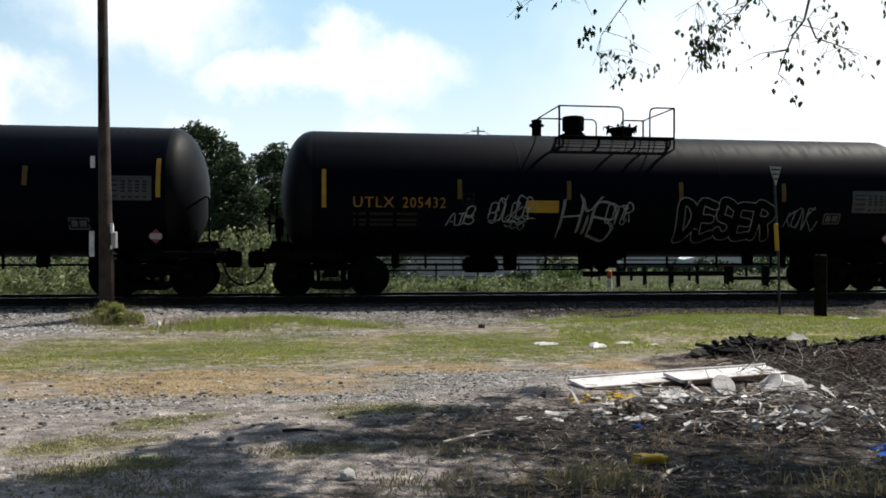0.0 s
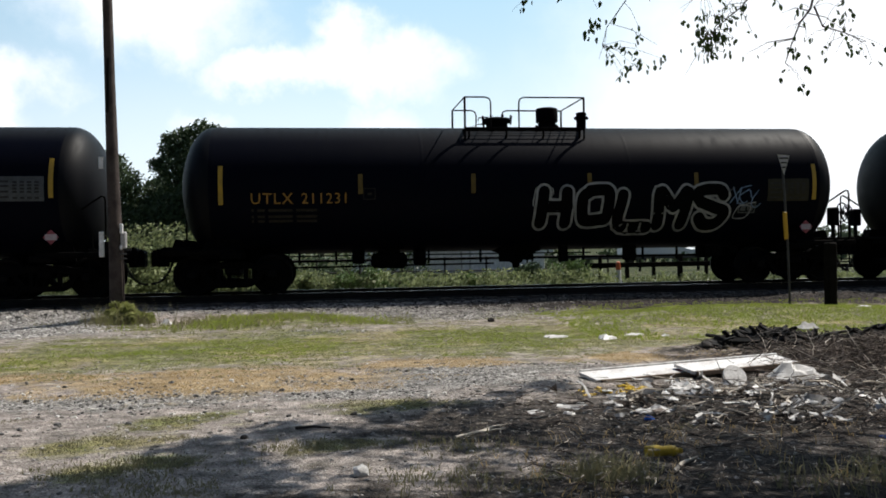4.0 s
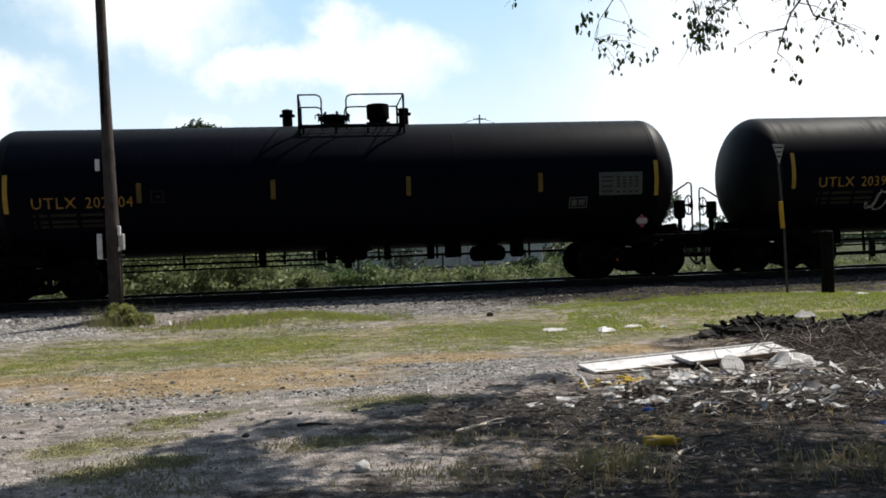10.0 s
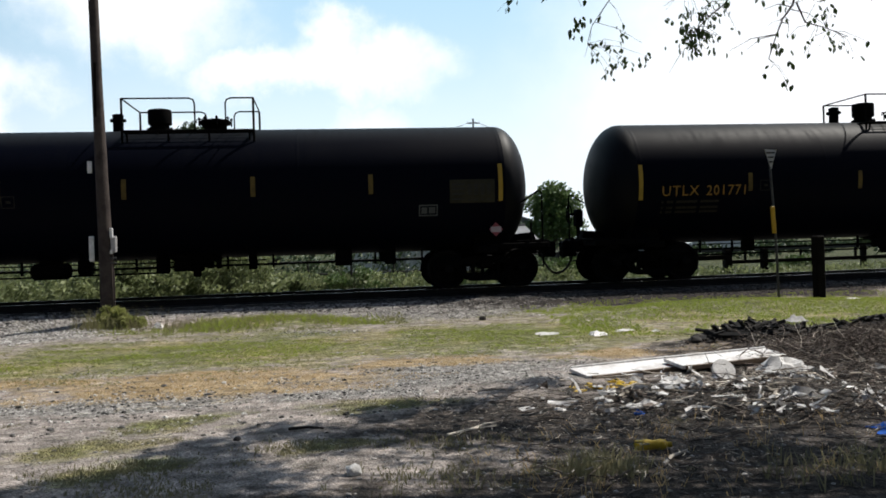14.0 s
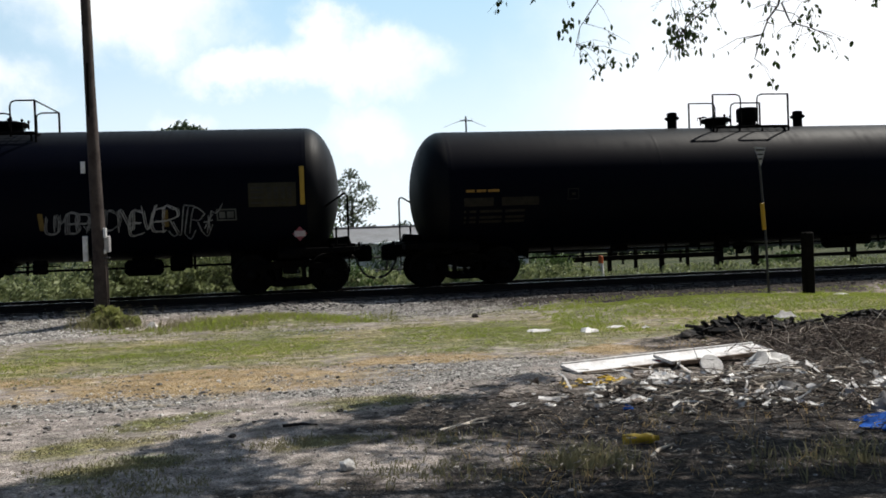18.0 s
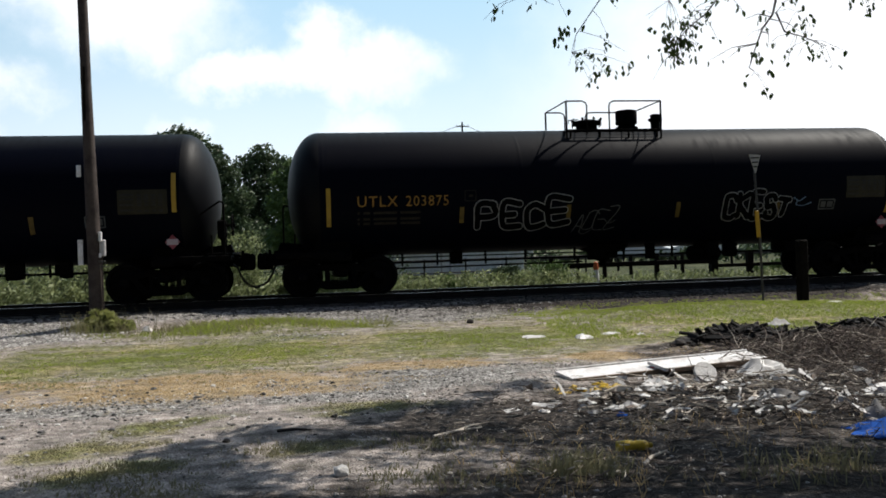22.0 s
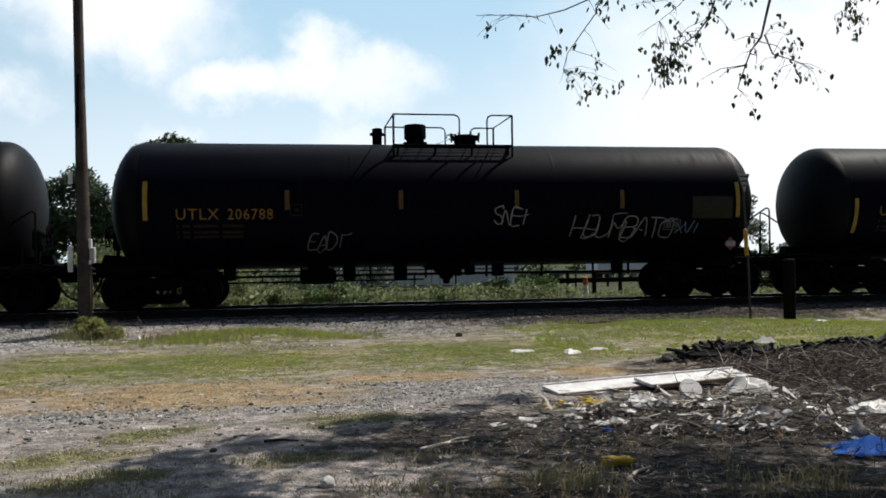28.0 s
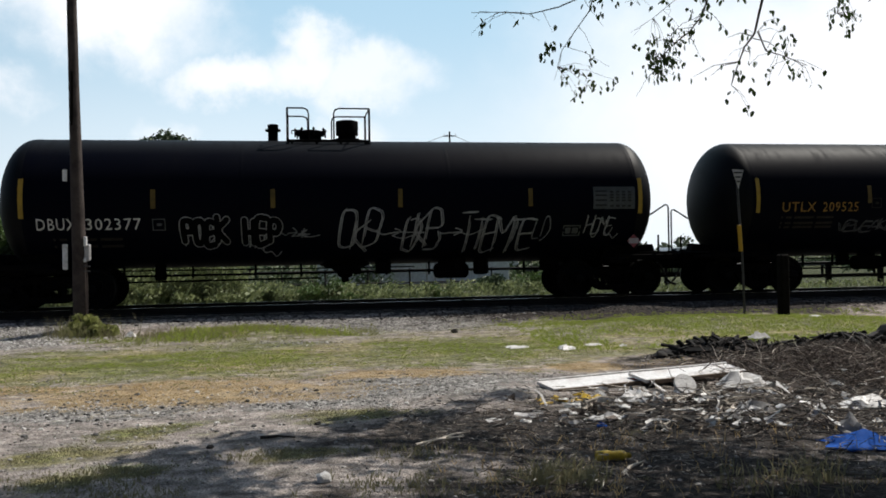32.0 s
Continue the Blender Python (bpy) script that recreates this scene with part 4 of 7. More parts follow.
def hoop_rail(x0, x1, y, high, post, brace=0.0):
    """A hoop of pipe along x; the upright at the post's end stands straight, the other end bends down."""
    s = Shape()
    z0, z1 = TOP - (0.2 if abs(y) > 0.9 else 0.06), TOP + high
    b = 0.12
    if post == "L":
        s.tube([(x0, y, z0 - 0.18), (x0, y, z1)], 0.026, 8)
        s.tube([(x0, y, z1), (x1 - b, y, z1), (x1 - 0.03, y, z1 - 0.04), (x1, y, z1 - b), (x1, y, z0)], 0.019, 8)
    else:
        s.tube([(x1, y, z0 - 0.18), (x1, y, z1)], 0.026, 8)
        s.tube([(x1, y, z1), (x0 + b, y, z1), (x0 + 0.03, y, z1 - 0.04), (x0, y, z1 - b), (x0, y, z0)], 0.019, 8)
    return s


def cross_bar(x, y, high, low):
    """Ties the near and the far upright at one end."""
    s = Shape()
    s.tube([(x, -y, TOP + high), (x, y, TOP + high)], 0.017, 6)
    if low:
        s.tube([(x, -y, TOP + low), (x, y, TOP + low)], 0.015, 6)
    return s


def under_pipe_shape(length, seed):
    s = Shape()
    r = random.Random(seed)
    h = length / 2 - 2.6
    s.tube([(-h, -0.55, 0.73), (h, -0.55, 0.73)], 0.028, 6)
    s.tube([(-h, -0.2, 0.58), (-0.6, -0.2, 0.60)], 0.022, 6)
    x = -h + 0.3
    while x < h:
        s.box((x, -0.55, 0.80), (0.05, 0.06, 0.32), 0.01)
        x += r.uniform(0.6, 1.7)
    for k in range(7):
        x, w = r.uniform(-h, h), r.uniform(0.12, 0.4)
        s.box((x, r.uniform(-0.7, -0.2), 0.82), (w, 0.2, r.uniform(0.25, 0.42)), 0.02)
    s.tube([(-h, -0.8, 0.86), (h * 0.3, -0.8, 0.84)], 0.016, 6)
    return s


def reservoir_shape():
    s = Shape()
    s.lathe([(-0.45, 0.02), (-0.43, 0.12), (-0.36, 0.19), (0.36, 0.19), (0.43, 0.12), (0.45, 0.02)], "x", 18, (0, -0.35, 0.72))
    s.box((0.0, -0.35, 0.92), (0.5, 0.12, 0.14), 0.01)
    s.box((0.75, -0.3, 0.78), (0.3, 0.34, 0.34), 0.04)
    return s


def sump_shape():
    s = Shape()
    z = TANK_Z - TANK_R
    s.lathe([(z + 0.12, 0.75), (z - 0.02, 0.6), (z - 0.1, 0.34), (z - 0.2, 0.2), (z - 0.3, 0.16), (z - 0.32, 0.1), (z - 0.42, 0.09), (z - 0.44, 0.05)][::-1], "z", 20)
    s.box((0.3, 0, z - 0.1), (0.2, 0.1, 0.3), 0.02)
    return s


WHEELSETS, CARS = [], []


def tank_car(length, fittings, spec, seed):
    """One car, its origin over the track's middle at rail height."""
    r = random.Random(seed)
    half = length / 2
    car = thing("tank_car", pose(0, TRACK_Y, RAIL_TOP), spec["label"], "tank car", "tank cars of the passing train")
    tank = length - 0.4
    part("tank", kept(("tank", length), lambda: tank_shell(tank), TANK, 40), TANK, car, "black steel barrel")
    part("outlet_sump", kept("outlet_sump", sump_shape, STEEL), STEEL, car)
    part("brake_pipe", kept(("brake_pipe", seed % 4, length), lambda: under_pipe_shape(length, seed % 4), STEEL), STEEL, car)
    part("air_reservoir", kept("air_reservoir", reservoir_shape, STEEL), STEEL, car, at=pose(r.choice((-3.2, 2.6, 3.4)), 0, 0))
    for sx in (-1, 1):
        end = pose(sx * half, 0, 0, 0, 0, 0 if sx > 0 else 180)
        part("tank_head", kept("tank_head", tank_head, TANKHEAD, 40), TANKHEAD, car, "dusty domed tank head, painted paler as if sunlit", at=pose(sx * (tank / 2 - HEAD), 0, 0, 0, 0, 0 if sx > 0 else 180))
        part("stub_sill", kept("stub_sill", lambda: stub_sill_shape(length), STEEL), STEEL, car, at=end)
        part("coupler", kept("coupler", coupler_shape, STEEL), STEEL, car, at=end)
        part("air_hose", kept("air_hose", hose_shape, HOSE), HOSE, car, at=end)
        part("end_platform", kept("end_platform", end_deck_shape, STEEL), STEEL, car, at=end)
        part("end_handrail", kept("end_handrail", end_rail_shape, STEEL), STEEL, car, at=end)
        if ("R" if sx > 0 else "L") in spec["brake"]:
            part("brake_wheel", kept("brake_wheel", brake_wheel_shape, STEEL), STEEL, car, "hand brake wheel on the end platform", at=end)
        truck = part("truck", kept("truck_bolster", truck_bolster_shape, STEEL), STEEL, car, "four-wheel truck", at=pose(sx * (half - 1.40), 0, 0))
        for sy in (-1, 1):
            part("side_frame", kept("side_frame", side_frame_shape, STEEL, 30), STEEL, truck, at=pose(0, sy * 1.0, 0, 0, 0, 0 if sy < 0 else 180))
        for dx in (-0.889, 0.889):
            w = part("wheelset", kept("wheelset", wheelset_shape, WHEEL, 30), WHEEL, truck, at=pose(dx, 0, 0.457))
            WHEELSETS.append((w, dx))

    # fittings on top: manway, valve dome, vents, walkway and its rails
    kind, side, vents = fittings
    o = {"wide": 0.05, "mid": 0.08, "narrow": -0.35, "low": -0.22}[kind] + (0.1 if spec.get("later") else 0.0)
    if kind in ("wide", "mid"):
        reach = 1.45 if kind == "wide" else 1.22
        m = 1 if side == "L" else -1
        part("valve_dome", kept("valve_dome", dome_shape, STEEL), STEEL, car, at=pose(o - m * reach * 0.55, 0, 0))
        manway(car, o + m * reach * 0.33)
        x0, x1, y = o - reach, o + reach, 1.02 if kind == "wide" else 0.92
        part("walkway", kept(("walkway", kind, o), lambda: platform_shape(x0, x1, y), STEEL), STEEL, car)
        for sy in (-1, 1):
            if m > 0:
                part("hoop_rail", kept(("hoop_rail", "a", kind, o, sy), lambda: hoop_rail(x0, x0 + reach * 1.1, sy * y, 0.61, "L"), STEEL), STEEL, car)
                part("hoop_rail", kept(("hoop_rail", "b", kind, o, sy), lambda: hoop_rail(x1 - reach * 0.43, x1, sy * y, 0.61, "R"), STEEL), STEEL, car)
            else:
                part("hoop_rail", kept(("hoop_rail", "c", kind, o, sy), lambda: hoop_rail(x0, x0 + reach * 0.43, sy * y, 0.61, "L"), STEEL), STEEL, car)
                part("hoop_rail", kept(("hoop_rail", "d", kind, o, sy), lambda: hoop_rail(x1 - reach * 1.1, x1, sy * y, 0.61, "R"), STEEL), STEEL, car)
        for x in (x0, x1):
            part("cross_rail", kept(("cross_rail", x), lambda: cross_bar(x, y, 0.61, 0.0), STEEL), STEEL, car)
        spots = {"L": x0 - 0.3, "R": x1 + 0.24, "r": x1 + 0.08}
    elif kind == "narrow":
        manway(car, o - 0.45)
        part("valve_dome", kept("valve_dome", dome_shape, STEEL), STEEL, car, at=pose(o + 0.45, 0, 0) @ Matrix.Diagonal((1, 1, 1, 1)))
        x0, x1, y = o - 1.0, o + 0.95, 0.62
        part("walkway", kept("walkway_narrow", lambda: platform_shape(x0, x1, y), STEEL), STEEL, car)
        for sy in (-1, 1):
            part("hoop_rail", kept(("hoop_rail", "e", sy), lambda: hoop_rail(x0, x0 + 0.5, sy * y, 0.72, "L"), STEEL), STEEL, car)
            part("hoop_rail", kept(("hoop_rail", "f", sy), lambda: hoop_rail(x1 - 0.85, x1, sy * y, 0.72, "R"), STEEL), STEEL, car)
        for x in (x0, x1):
            part("cross_rail", kept(("cross_rail", "n", x), lambda: cross_bar(x, y, 0.72, 0.0), STEEL), STEEL, car)
        spots = {"L": x0 - 0.35, "R": x1 + 0.22}
    else:
        manway(car, o - 0.35)
        part("valve_dome", kept("valve_dome", dome_shape, STEEL), STEEL, car, at=pose(o + 0.55, 0, 0))
        x0, x1, y = o - 0.75, o + 1.3, 0.7
        part("walkway", kept("walkway_low", lambda: platform_shape(x0, x1, y), STEEL), STEEL, car)
        for sy in (-1, 1):
            part("hoop_rail", kept(("hoop_rail", "g", sy), lambda: hoop_rail(x0, x0 + 0.75, sy * y, 0.76, "L"), STEEL), STEEL, car)
            part("hoop_rail", kept(("hoop_rail", "h", sy), lambda: hoop_rail(x1 - 0.85, x1, sy * y, 0.76, "R"), STEEL), STEEL, car)
        spots = {"L": x0 - 0.8, "R": x1 + 0.68, "r": x1 - 0.25}
    for v in vents:
        part("relief_vent", kept("relief_vent", vent_shape, STEEL), STEEL, car, at=pose(spots[v], 0, 0))

    # tape, stencils and decals on the flank that shows, from the car's middle
    mark, number, colour = spec["mark"]
    white, later = colour == "w", spec.get("later", False)
    lower = spec.get("lower", 0.0)
    if spec["tape"]:
        z0, z1, y0, y1 = (0.03, 0.46, -0.2, 0.67) if white else (-0.3, 0.14, -0.46, 0.38) if later else (-0.17, 0.28, -0.39, 0.48)
        if spec["tape"] == "low":
            z0, z1 = -0.8, -0.43
        z0, z1, y0, y1 = z0 - lower * 0.6, z1 - lower * 0.6, y0 - lower * 0.5, y1 - lower * 0.5
        for x in (-4.3, -1.69, 1.22, 4.35) if white else (-4.55, -1.65, 1.4, 4.5) if later else (-3.9, -1.3, 1.47, 4.1):
            part("reflector_strip", patch(Shape(), x - 0.052, x + 0.052, z0, z1), YELLOWDULL, car, "dirty yellow reflector tape", smooth=60)
        for x, down in zip((-7.05, 7.12) if white else (-7.33, 7.33) if later else (-7.0, 7.12), spec.get("ends", (0, 0))):
            part("reflector_strip", patch(Shape(), x - 0.05, x + 0.05, y0 - down, y1 - down), YELLOW, car, "yellow reflector tape", smooth=60)
    paint = {"y": YELLOWTXT, "w": WHITETXT, "d": DULLTXT}[colour]
    text = -6.75 if white else -6.8 if later else -6.34
    if colour == "d":
        text = -7.6
        for a, b, c, d, faded in ((0.05, 0.25, -0.07, -0.01, YELLOWTXT), (0.3, 0.52, -0.07, -0.01, YELLOWTXT), (0.57, 0.84, -0.07, -0.01, YELLOWTXT), (0.0, 0.7, -0.4, -0.2, DULLTXT), (0.9, 1.8, -0.4, -0.2, DULLTXT)):
            part("faded_stencil", patch(Shape(), text + a, text + b, c, d), faded, car, "stencil too faded to read", smooth=60)
    elif white:
        lettering("reporting_mark", mark, text, text + 0.82, -0.35 - lower * 0.8, -0.1 - lower * 0.8, paint, car)
        lettering("car_number", number, text + 1.02, text + 2.18, -0.35 - lower * 0.8, -0.1 - lower * 0.8, paint, car)
    else:
        lettering("reporting_mark", mark, text, text + 0.93, -0.38, -0.14, paint, car)
        lettering("car_number", number, text + 1.12, text + 2.12, -0.38, -0.14, paint, car)
    for k, z in enumerate((-0.48, -0.63) if colour == "w" else (-0.52, -0.66, -0.76)):
        x, z = text + (0.3 if white else 0.0), z - lower
        for w in (0.13, 0.24, 0.62, 0.55):
            part("data_line", patch(Shape(), x, x + w - 0.08, z - 0.03, z + 0.03, n=1), (GREYDECAL if not lower else DULLTXT) if colour == "w" else DULLTXT, car, smooth=0)
            x += w
    sq = Shape()
    x = text + (2.42 if white else 2.5)
    for a, b, c, d in ((0, 0.28, 0, 0.02), (0, 0.28, 0.24, 0.26), (0, 0.02, 0, 0.26), (0.26, 0.28, 0, 0.26), (0.1, 0.2, 0.1, 0.16)):
        patch(sq, x + a, x + b, -0.30 - lower + c, -0.30 - lower + d, n=1)
    part("stencilled_square", sq, GREYDECAL if colour == "w" else DULLTXT, car, smooth=0)
    up, far = 0.0 if white else -0.15, spec.get("far", 0.0)
    plate = part("data_table", patch(Shape(), 5.92 + far, 6.98 + far, up - 0.27, up + 0.27), GREYDECAL if spec["table"] == "grey" else OLIVEDECAL, car, "tabular data decal", smooth=60)
    for k in range(4):
        x = 6.34 + far + k * 0.15
        for z in (-0.22, -0.09, -0.02, 0.05, 0.12):
            part("table_cell", patch(Shape(), x, x + 0.09, up + z, up + z + 0.045, lift=0.012, n=1), INK, plate, smooth=0)
    for z in (-0.2, -0.08, 0.04, 0.14):
        part("table_cell", patch(Shape(), 5.97 + far, 6.26 + far, up + z, up + z + 0.04, lift=0.012, n=1), INK, plate, smooth=0)
    frame_ = Shape()
    x, low = 5.2 - spec.get("box", 0.0), -0.91 if white else -0.7
    for a, b, c, d in ((0, 0.44, 0, 0.03), (0, 0.44, 0.23, 0.26), (0, 0.03, 0, 0.26), (0.41, 0.44, 0, 0.26), (0.06, 0.19, 0.06, 0.2), (0.23, 0.38, 0.06, 0.2)):
        patch(frame_, x + a, x + b, low + c, low + d, n=1)
    part("stencilled_box", frame_, GREYDECAL, car, smooth=0)
    cx, cz = 7.03 + far * 0.85, -1.05
    for name, q, mat, lift in (("placard", 0.165, RED, 0.012), ("placard_panel", 0.15, PINK, 0.02)):
        s = Shape()
        s.prism([(cx - q, TANK_Z + cz), (cx, TANK_Z + cz - q), (cx + q, TANK_Z + cz), (cx, TANK_Z + cz + q)], -1.26 - lift, -1.25)
        if name == "placard":
            s.box((cx, -1.19, TANK_Z + cz), (0.05, 0.14, 0.2), 0.004)
        if name == "placard":
            sign = part("placard", s, mat, car, "diamond hazard placard", smooth=0)
        else:
            part("placard_panel", Shape().box((cx, -1.272, TANK_Z + cz), (0.25, 0.006, 0.13), 0.002), mat, sign, smooth=0)
    if spec.get("plate"):
        a, b, c, d = spec["plate"]
        part("yellow_plate", patch(Shape(), a, b, c, d), YELLOW, car, "yellow warning plate", smooth=60)
    for k, (a, b, c, d, text, style, colour) in enumerate(spec.get("paint", ())):
        for stroke, dark in scrawl(a, b, c, d, text, style, seed * 31 + k):
            part("graffiti", stroke, SPRAYBLACK if dark else {"w": SPRAY, "g": SPRAYDIM, "d": SPRAYFADED, "b": SPRAYBLUE}[colour], car, "black sprayed filling" if dark else "spray-painted graffiti", smooth=0)
    for ob in car.children:
        if spec.get("drop") and not ob.name.startswith(("truck", "stub", "coupler", "air", "end_", "brake", "outlet")):
            ob.matrix_basis = pose(0, 0, -spec["drop"]) @ ob.matrix_basis
    return car


# marks, fittings, brake wheel ends, tape, table, graffiti (x from the middle, height from the axis)
SPECS = [
    dict(mark=("UTLX", "205432", "y"), fit=("wide", "L", "L"), brake="L", tape="high", table="grey", plate=(-2.32, -1.54, -0.47, -0.19), extra=", yellow plate, graffiti",
         paint=((-4.16, -3.56, -0.76, -0.40, "ATB", "tag", "w"), (-3.17, -2.20, -0.62, -0.18, "BOUZER", "tag", "w"), (-2.79, -2.31, -0.79, -0.52, "SER", "tag", "g"), (-1.44, -0.24, -0.98, -0.11, "HYB", "tall", "w"), (-0.34, 0.26, -0.66, -0.26, "OTTR", "tag", "w"), (1.42, 3.86, -1.08, -0.16, "DESER", "round", "w"), (4.23, 4.90, -0.77, -0.33, "KONK", "tag", "g"),)),
    dict(mark=("DBUX", "302852", "w"), fit=("narrow", "L", "R"), brake="L", tape="high", table="grey", extra=", clean flanks", paint=()),
    dict(mark=("UTLX", "211231", "y"), fit=("wide", "R", "R"), brake="R", tape="high", table="olive", extra=" and large round graffiti",
         paint=((0.16, 4.98, -1.05, -0.04, "HOLMS", "fat", "w"), (4.54, 4.93, -0.43, -0.09, "O", "tag", "g"), (4.98, 5.65, -0.48, -0.08, "XKY", "tag", "b"), (5.12, 5.48, -0.82, -0.54, "O", "tag", "w"), (0.15, 0.56, -0.42, -0.07, "LB", "tag", "w"),)),
    dict(mark=("DBUX", "302809", "w"), fit=("narrow", "L", "R"), brake="L", tape="high", table="grey", extra=" and two small graffiti tags",
         paint=((-2.68, -1.97, -0.58, -0.27, "ACKE", "tag", "g"), (-2.34, -1.48, -0.79, -0.56, "~", "tag", "g"), (-0.12, 0.77, 0.07, 0.41, "SOKR", "tag", "b"), (-0.04, 0.57, -0.30, -0.01, "IDA", "tag", "b"),)),
    dict(mark=("UTLX", "203940", "y"), fit=("mid", "L", "L"), brake="L", tape="low", table="olive", extra=" and low tape",
         paint=((-4.98, -3.96, -0.90, -0.42, "JOA*", "tag", "w"), (-1.76, -0.60, -0.92, -0.47, "MELOK", "tag", "w"), (-1.96, -0.39, -1.10, -0.92, "~", "tag", "w"), (5.67, 7.46, -0.80, -0.55, "DEPTHOESASA", "tag", "w"),)),
    dict(mark=("UTLX", "202204", "y"), fit=("mid", "R", "Lr"), brake="R", tape="high", table="grey", later=True, extra=" and two relief vents", paint=()),
    dict(mark=("UTLX", "201771", "y"), fit=("mid", "L", "Lr"), brake="L", tape="high", table="grey", later=True, plate=(3.71, 4.45, -0.82, -0.55), extra=" and a yellow plate", paint=()),
    dict(mark=("UTLX", "207369", "y"), fit=("wide", "L", "L"), brake="L", tape="high", table="olive", extra=", clean flanks", paint=()),
    dict(mark=("", "", "d"), fit=("low", "L", "LR"), brake="R", tape="", table="grey", drop=0.16, far=0.72, box=-0.07, extra=", longer and without tape", paint=()),
    dict(mark=("UTLX", "203971", "y"), fit=("mid", "L", "L"), brake="L", tape="low", table="olive", extra=" and white graffiti",
         paint=((-5.01, -4.27, -0.77, -0.45, "XTK", "tag", "b"), (-3.63, -1.54, -1.18, -0.37, "DEMY", "round", "w"), (-1.25, -0.57, -0.42, -0.12, "HIC", "tag", "b"), (-1.39, -0.24, -0.82, -0.45, "FINAL", "tag", "w"), (1.57, 3.07, -0.84, -0.39, "UMBRAID", "tall", "g"), (3.11, 4.30, -0.88, -0.35, "NEVER", "tall", "w"), (4.20, 5.13, -0.94, -0.35, "JTR*", "tag", "g"),)),
    dict(mark=("UTLX", "203875", "y"), fit=("mid", "R", "R"), brake="R", tape="low", ends=(0.42, 0.42), table="olive", extra=" and outlined graffiti",
         paint=((-3.60, -1.24, -0.99, -0.30, "PECE", "round", "w"), (-1.12, -0.06, -1.05, -0.57, "ACEZ", "tag", "d"), (2.66, 4.44, -0.89, -0.24, "CKEST", "round", "w"), (4.43, 4.81, -0.55, -0.32, "Y", "tag", "b"),)),
    dict(mark=("UTLX", "203947", "y"), fit=("mid", "R", "r"), brake="R", tape="low", table="olive", extra=" and low tape", paint=()),
    dict(mark=("UTLX", "203878", "y"), fit=("mid", "R", "r"), brake="R", tape="low", ends=(0.42, 0.42), table="olive", extra=" and low tape", paint=()),
    dict(mark=("UTLX", "206788", "y"), fit=("wide", "L", "L"), brake="L", tape="high", table="olive", extra=" and scattered white graffiti",
         paint=((-3.40, -2.57, -1.05, -0.71, "EADI", "tag", "g"), (0.92, 1.79, -0.54, -0.17, "SNEI", "tag", "w"), (2.87, 5.44, -0.85, -0.37, "HOUMBATO", "tag", "w"), (5.53, 6.18, -0.77, -0.49, "XVI", "tag", "b"),)),
    dict(mark=("UTLX", "209525", "y"), fit=("wide", "R", "r"), brake="R", tape="high", table="olive", extra=" and grey graffiti",
         paint=((-4.69, -1.40, -0.87, -0.59, "VEVEAKHIFISHMO", "tall", "d"),)),
    dict(mark=("DBUX", "302377", "w"), fit=("narrow", "L", "L"), brake="", tape="high", table="grey", lower=0.37, extra=" and white graffiti",
         paint=((-3.70, -2.71, -1.03, -0.38, "POEK", "round", "w"), (-3.60, -2.84, -0.98, -0.48, "HEX", "tag", "w"), (-2.36, -1.53, -1.05, -0.39, "HEP", "round", "w"), (-2.26, -1.66, -1.10, -0.49, "TFE", "tag", "w"), (-1.50, -0.86, -0.90, -0.65, "~*", "tag", "g"), (-0.14, 0.70, -1.11, -0.30, "OKB", "tall", "w"), (0.70, 1.23, -0.88, -0.62, "~", "tag", "w"), (1.34, 2.15, -1.13, -0.31, "OKB", "tall", "w"), (2.15, 2.67, -0.90, -0.64, "~", "tag", "w"), (2.67, 4.45, -1.18, -0.38, "TTEMTE", "tall", "w"), (4.49, 4.86, -0.96, -0.50, "LD", "tag", "g"), (5.76, 6.48, -0.84, -0.43, "HOME", "tag", "w"),)),
]
# where each car's middle is at the start, and its length over the end platforms
MIDDLES = (7.03, -10.70, -28.45, -46.15, -63.89, -81.72, -99.80, -117.67, -136.05, -154.49, -172.01, -189.53, -206.84, -224.22, -241.63, -258.88)
LENGTHS = (16.45, 16.45, 16.45, 16.45, 16.45, 16.7, 16.7, 16.4, 17.8, 16.35, 16.3, 16.4, 16.25, 16.3, 16.2, 16.0)

for i, spec in enumerate(SPECS):
    spec["label"] = "black railway tank car with " + {"y": "yellow", "w": "white", "d": "faded yellow"}[spec["mark"][2]] + " stencils" + spec["extra"]
    CARS.append(tank_car(LENGTHS[i], spec["fit"], spec, i + 1))


def way(t):
    """How far the train has rolled by t seconds."""
    u = t / 32
    return 265.25 * u - 8.308 * u * u + 3.127 * u ** 3


def motions():
    for car, mid in zip(CARS, MIDDLES):
        walk(car, [(t, pose(mid + way(t), TRACK_Y, RAIL_TOP)) for t in range(33)])
    times = [k / 15 for k in range(481)]
    turns = [math.degrees(way(t) / 0.457) for t in times]
    for w, dx in WHEELSETS:
        walk(w, [(t, pose(dx, 0, 0.457, 0, a % 360, 0)) for t, a in zip(times, turns)])

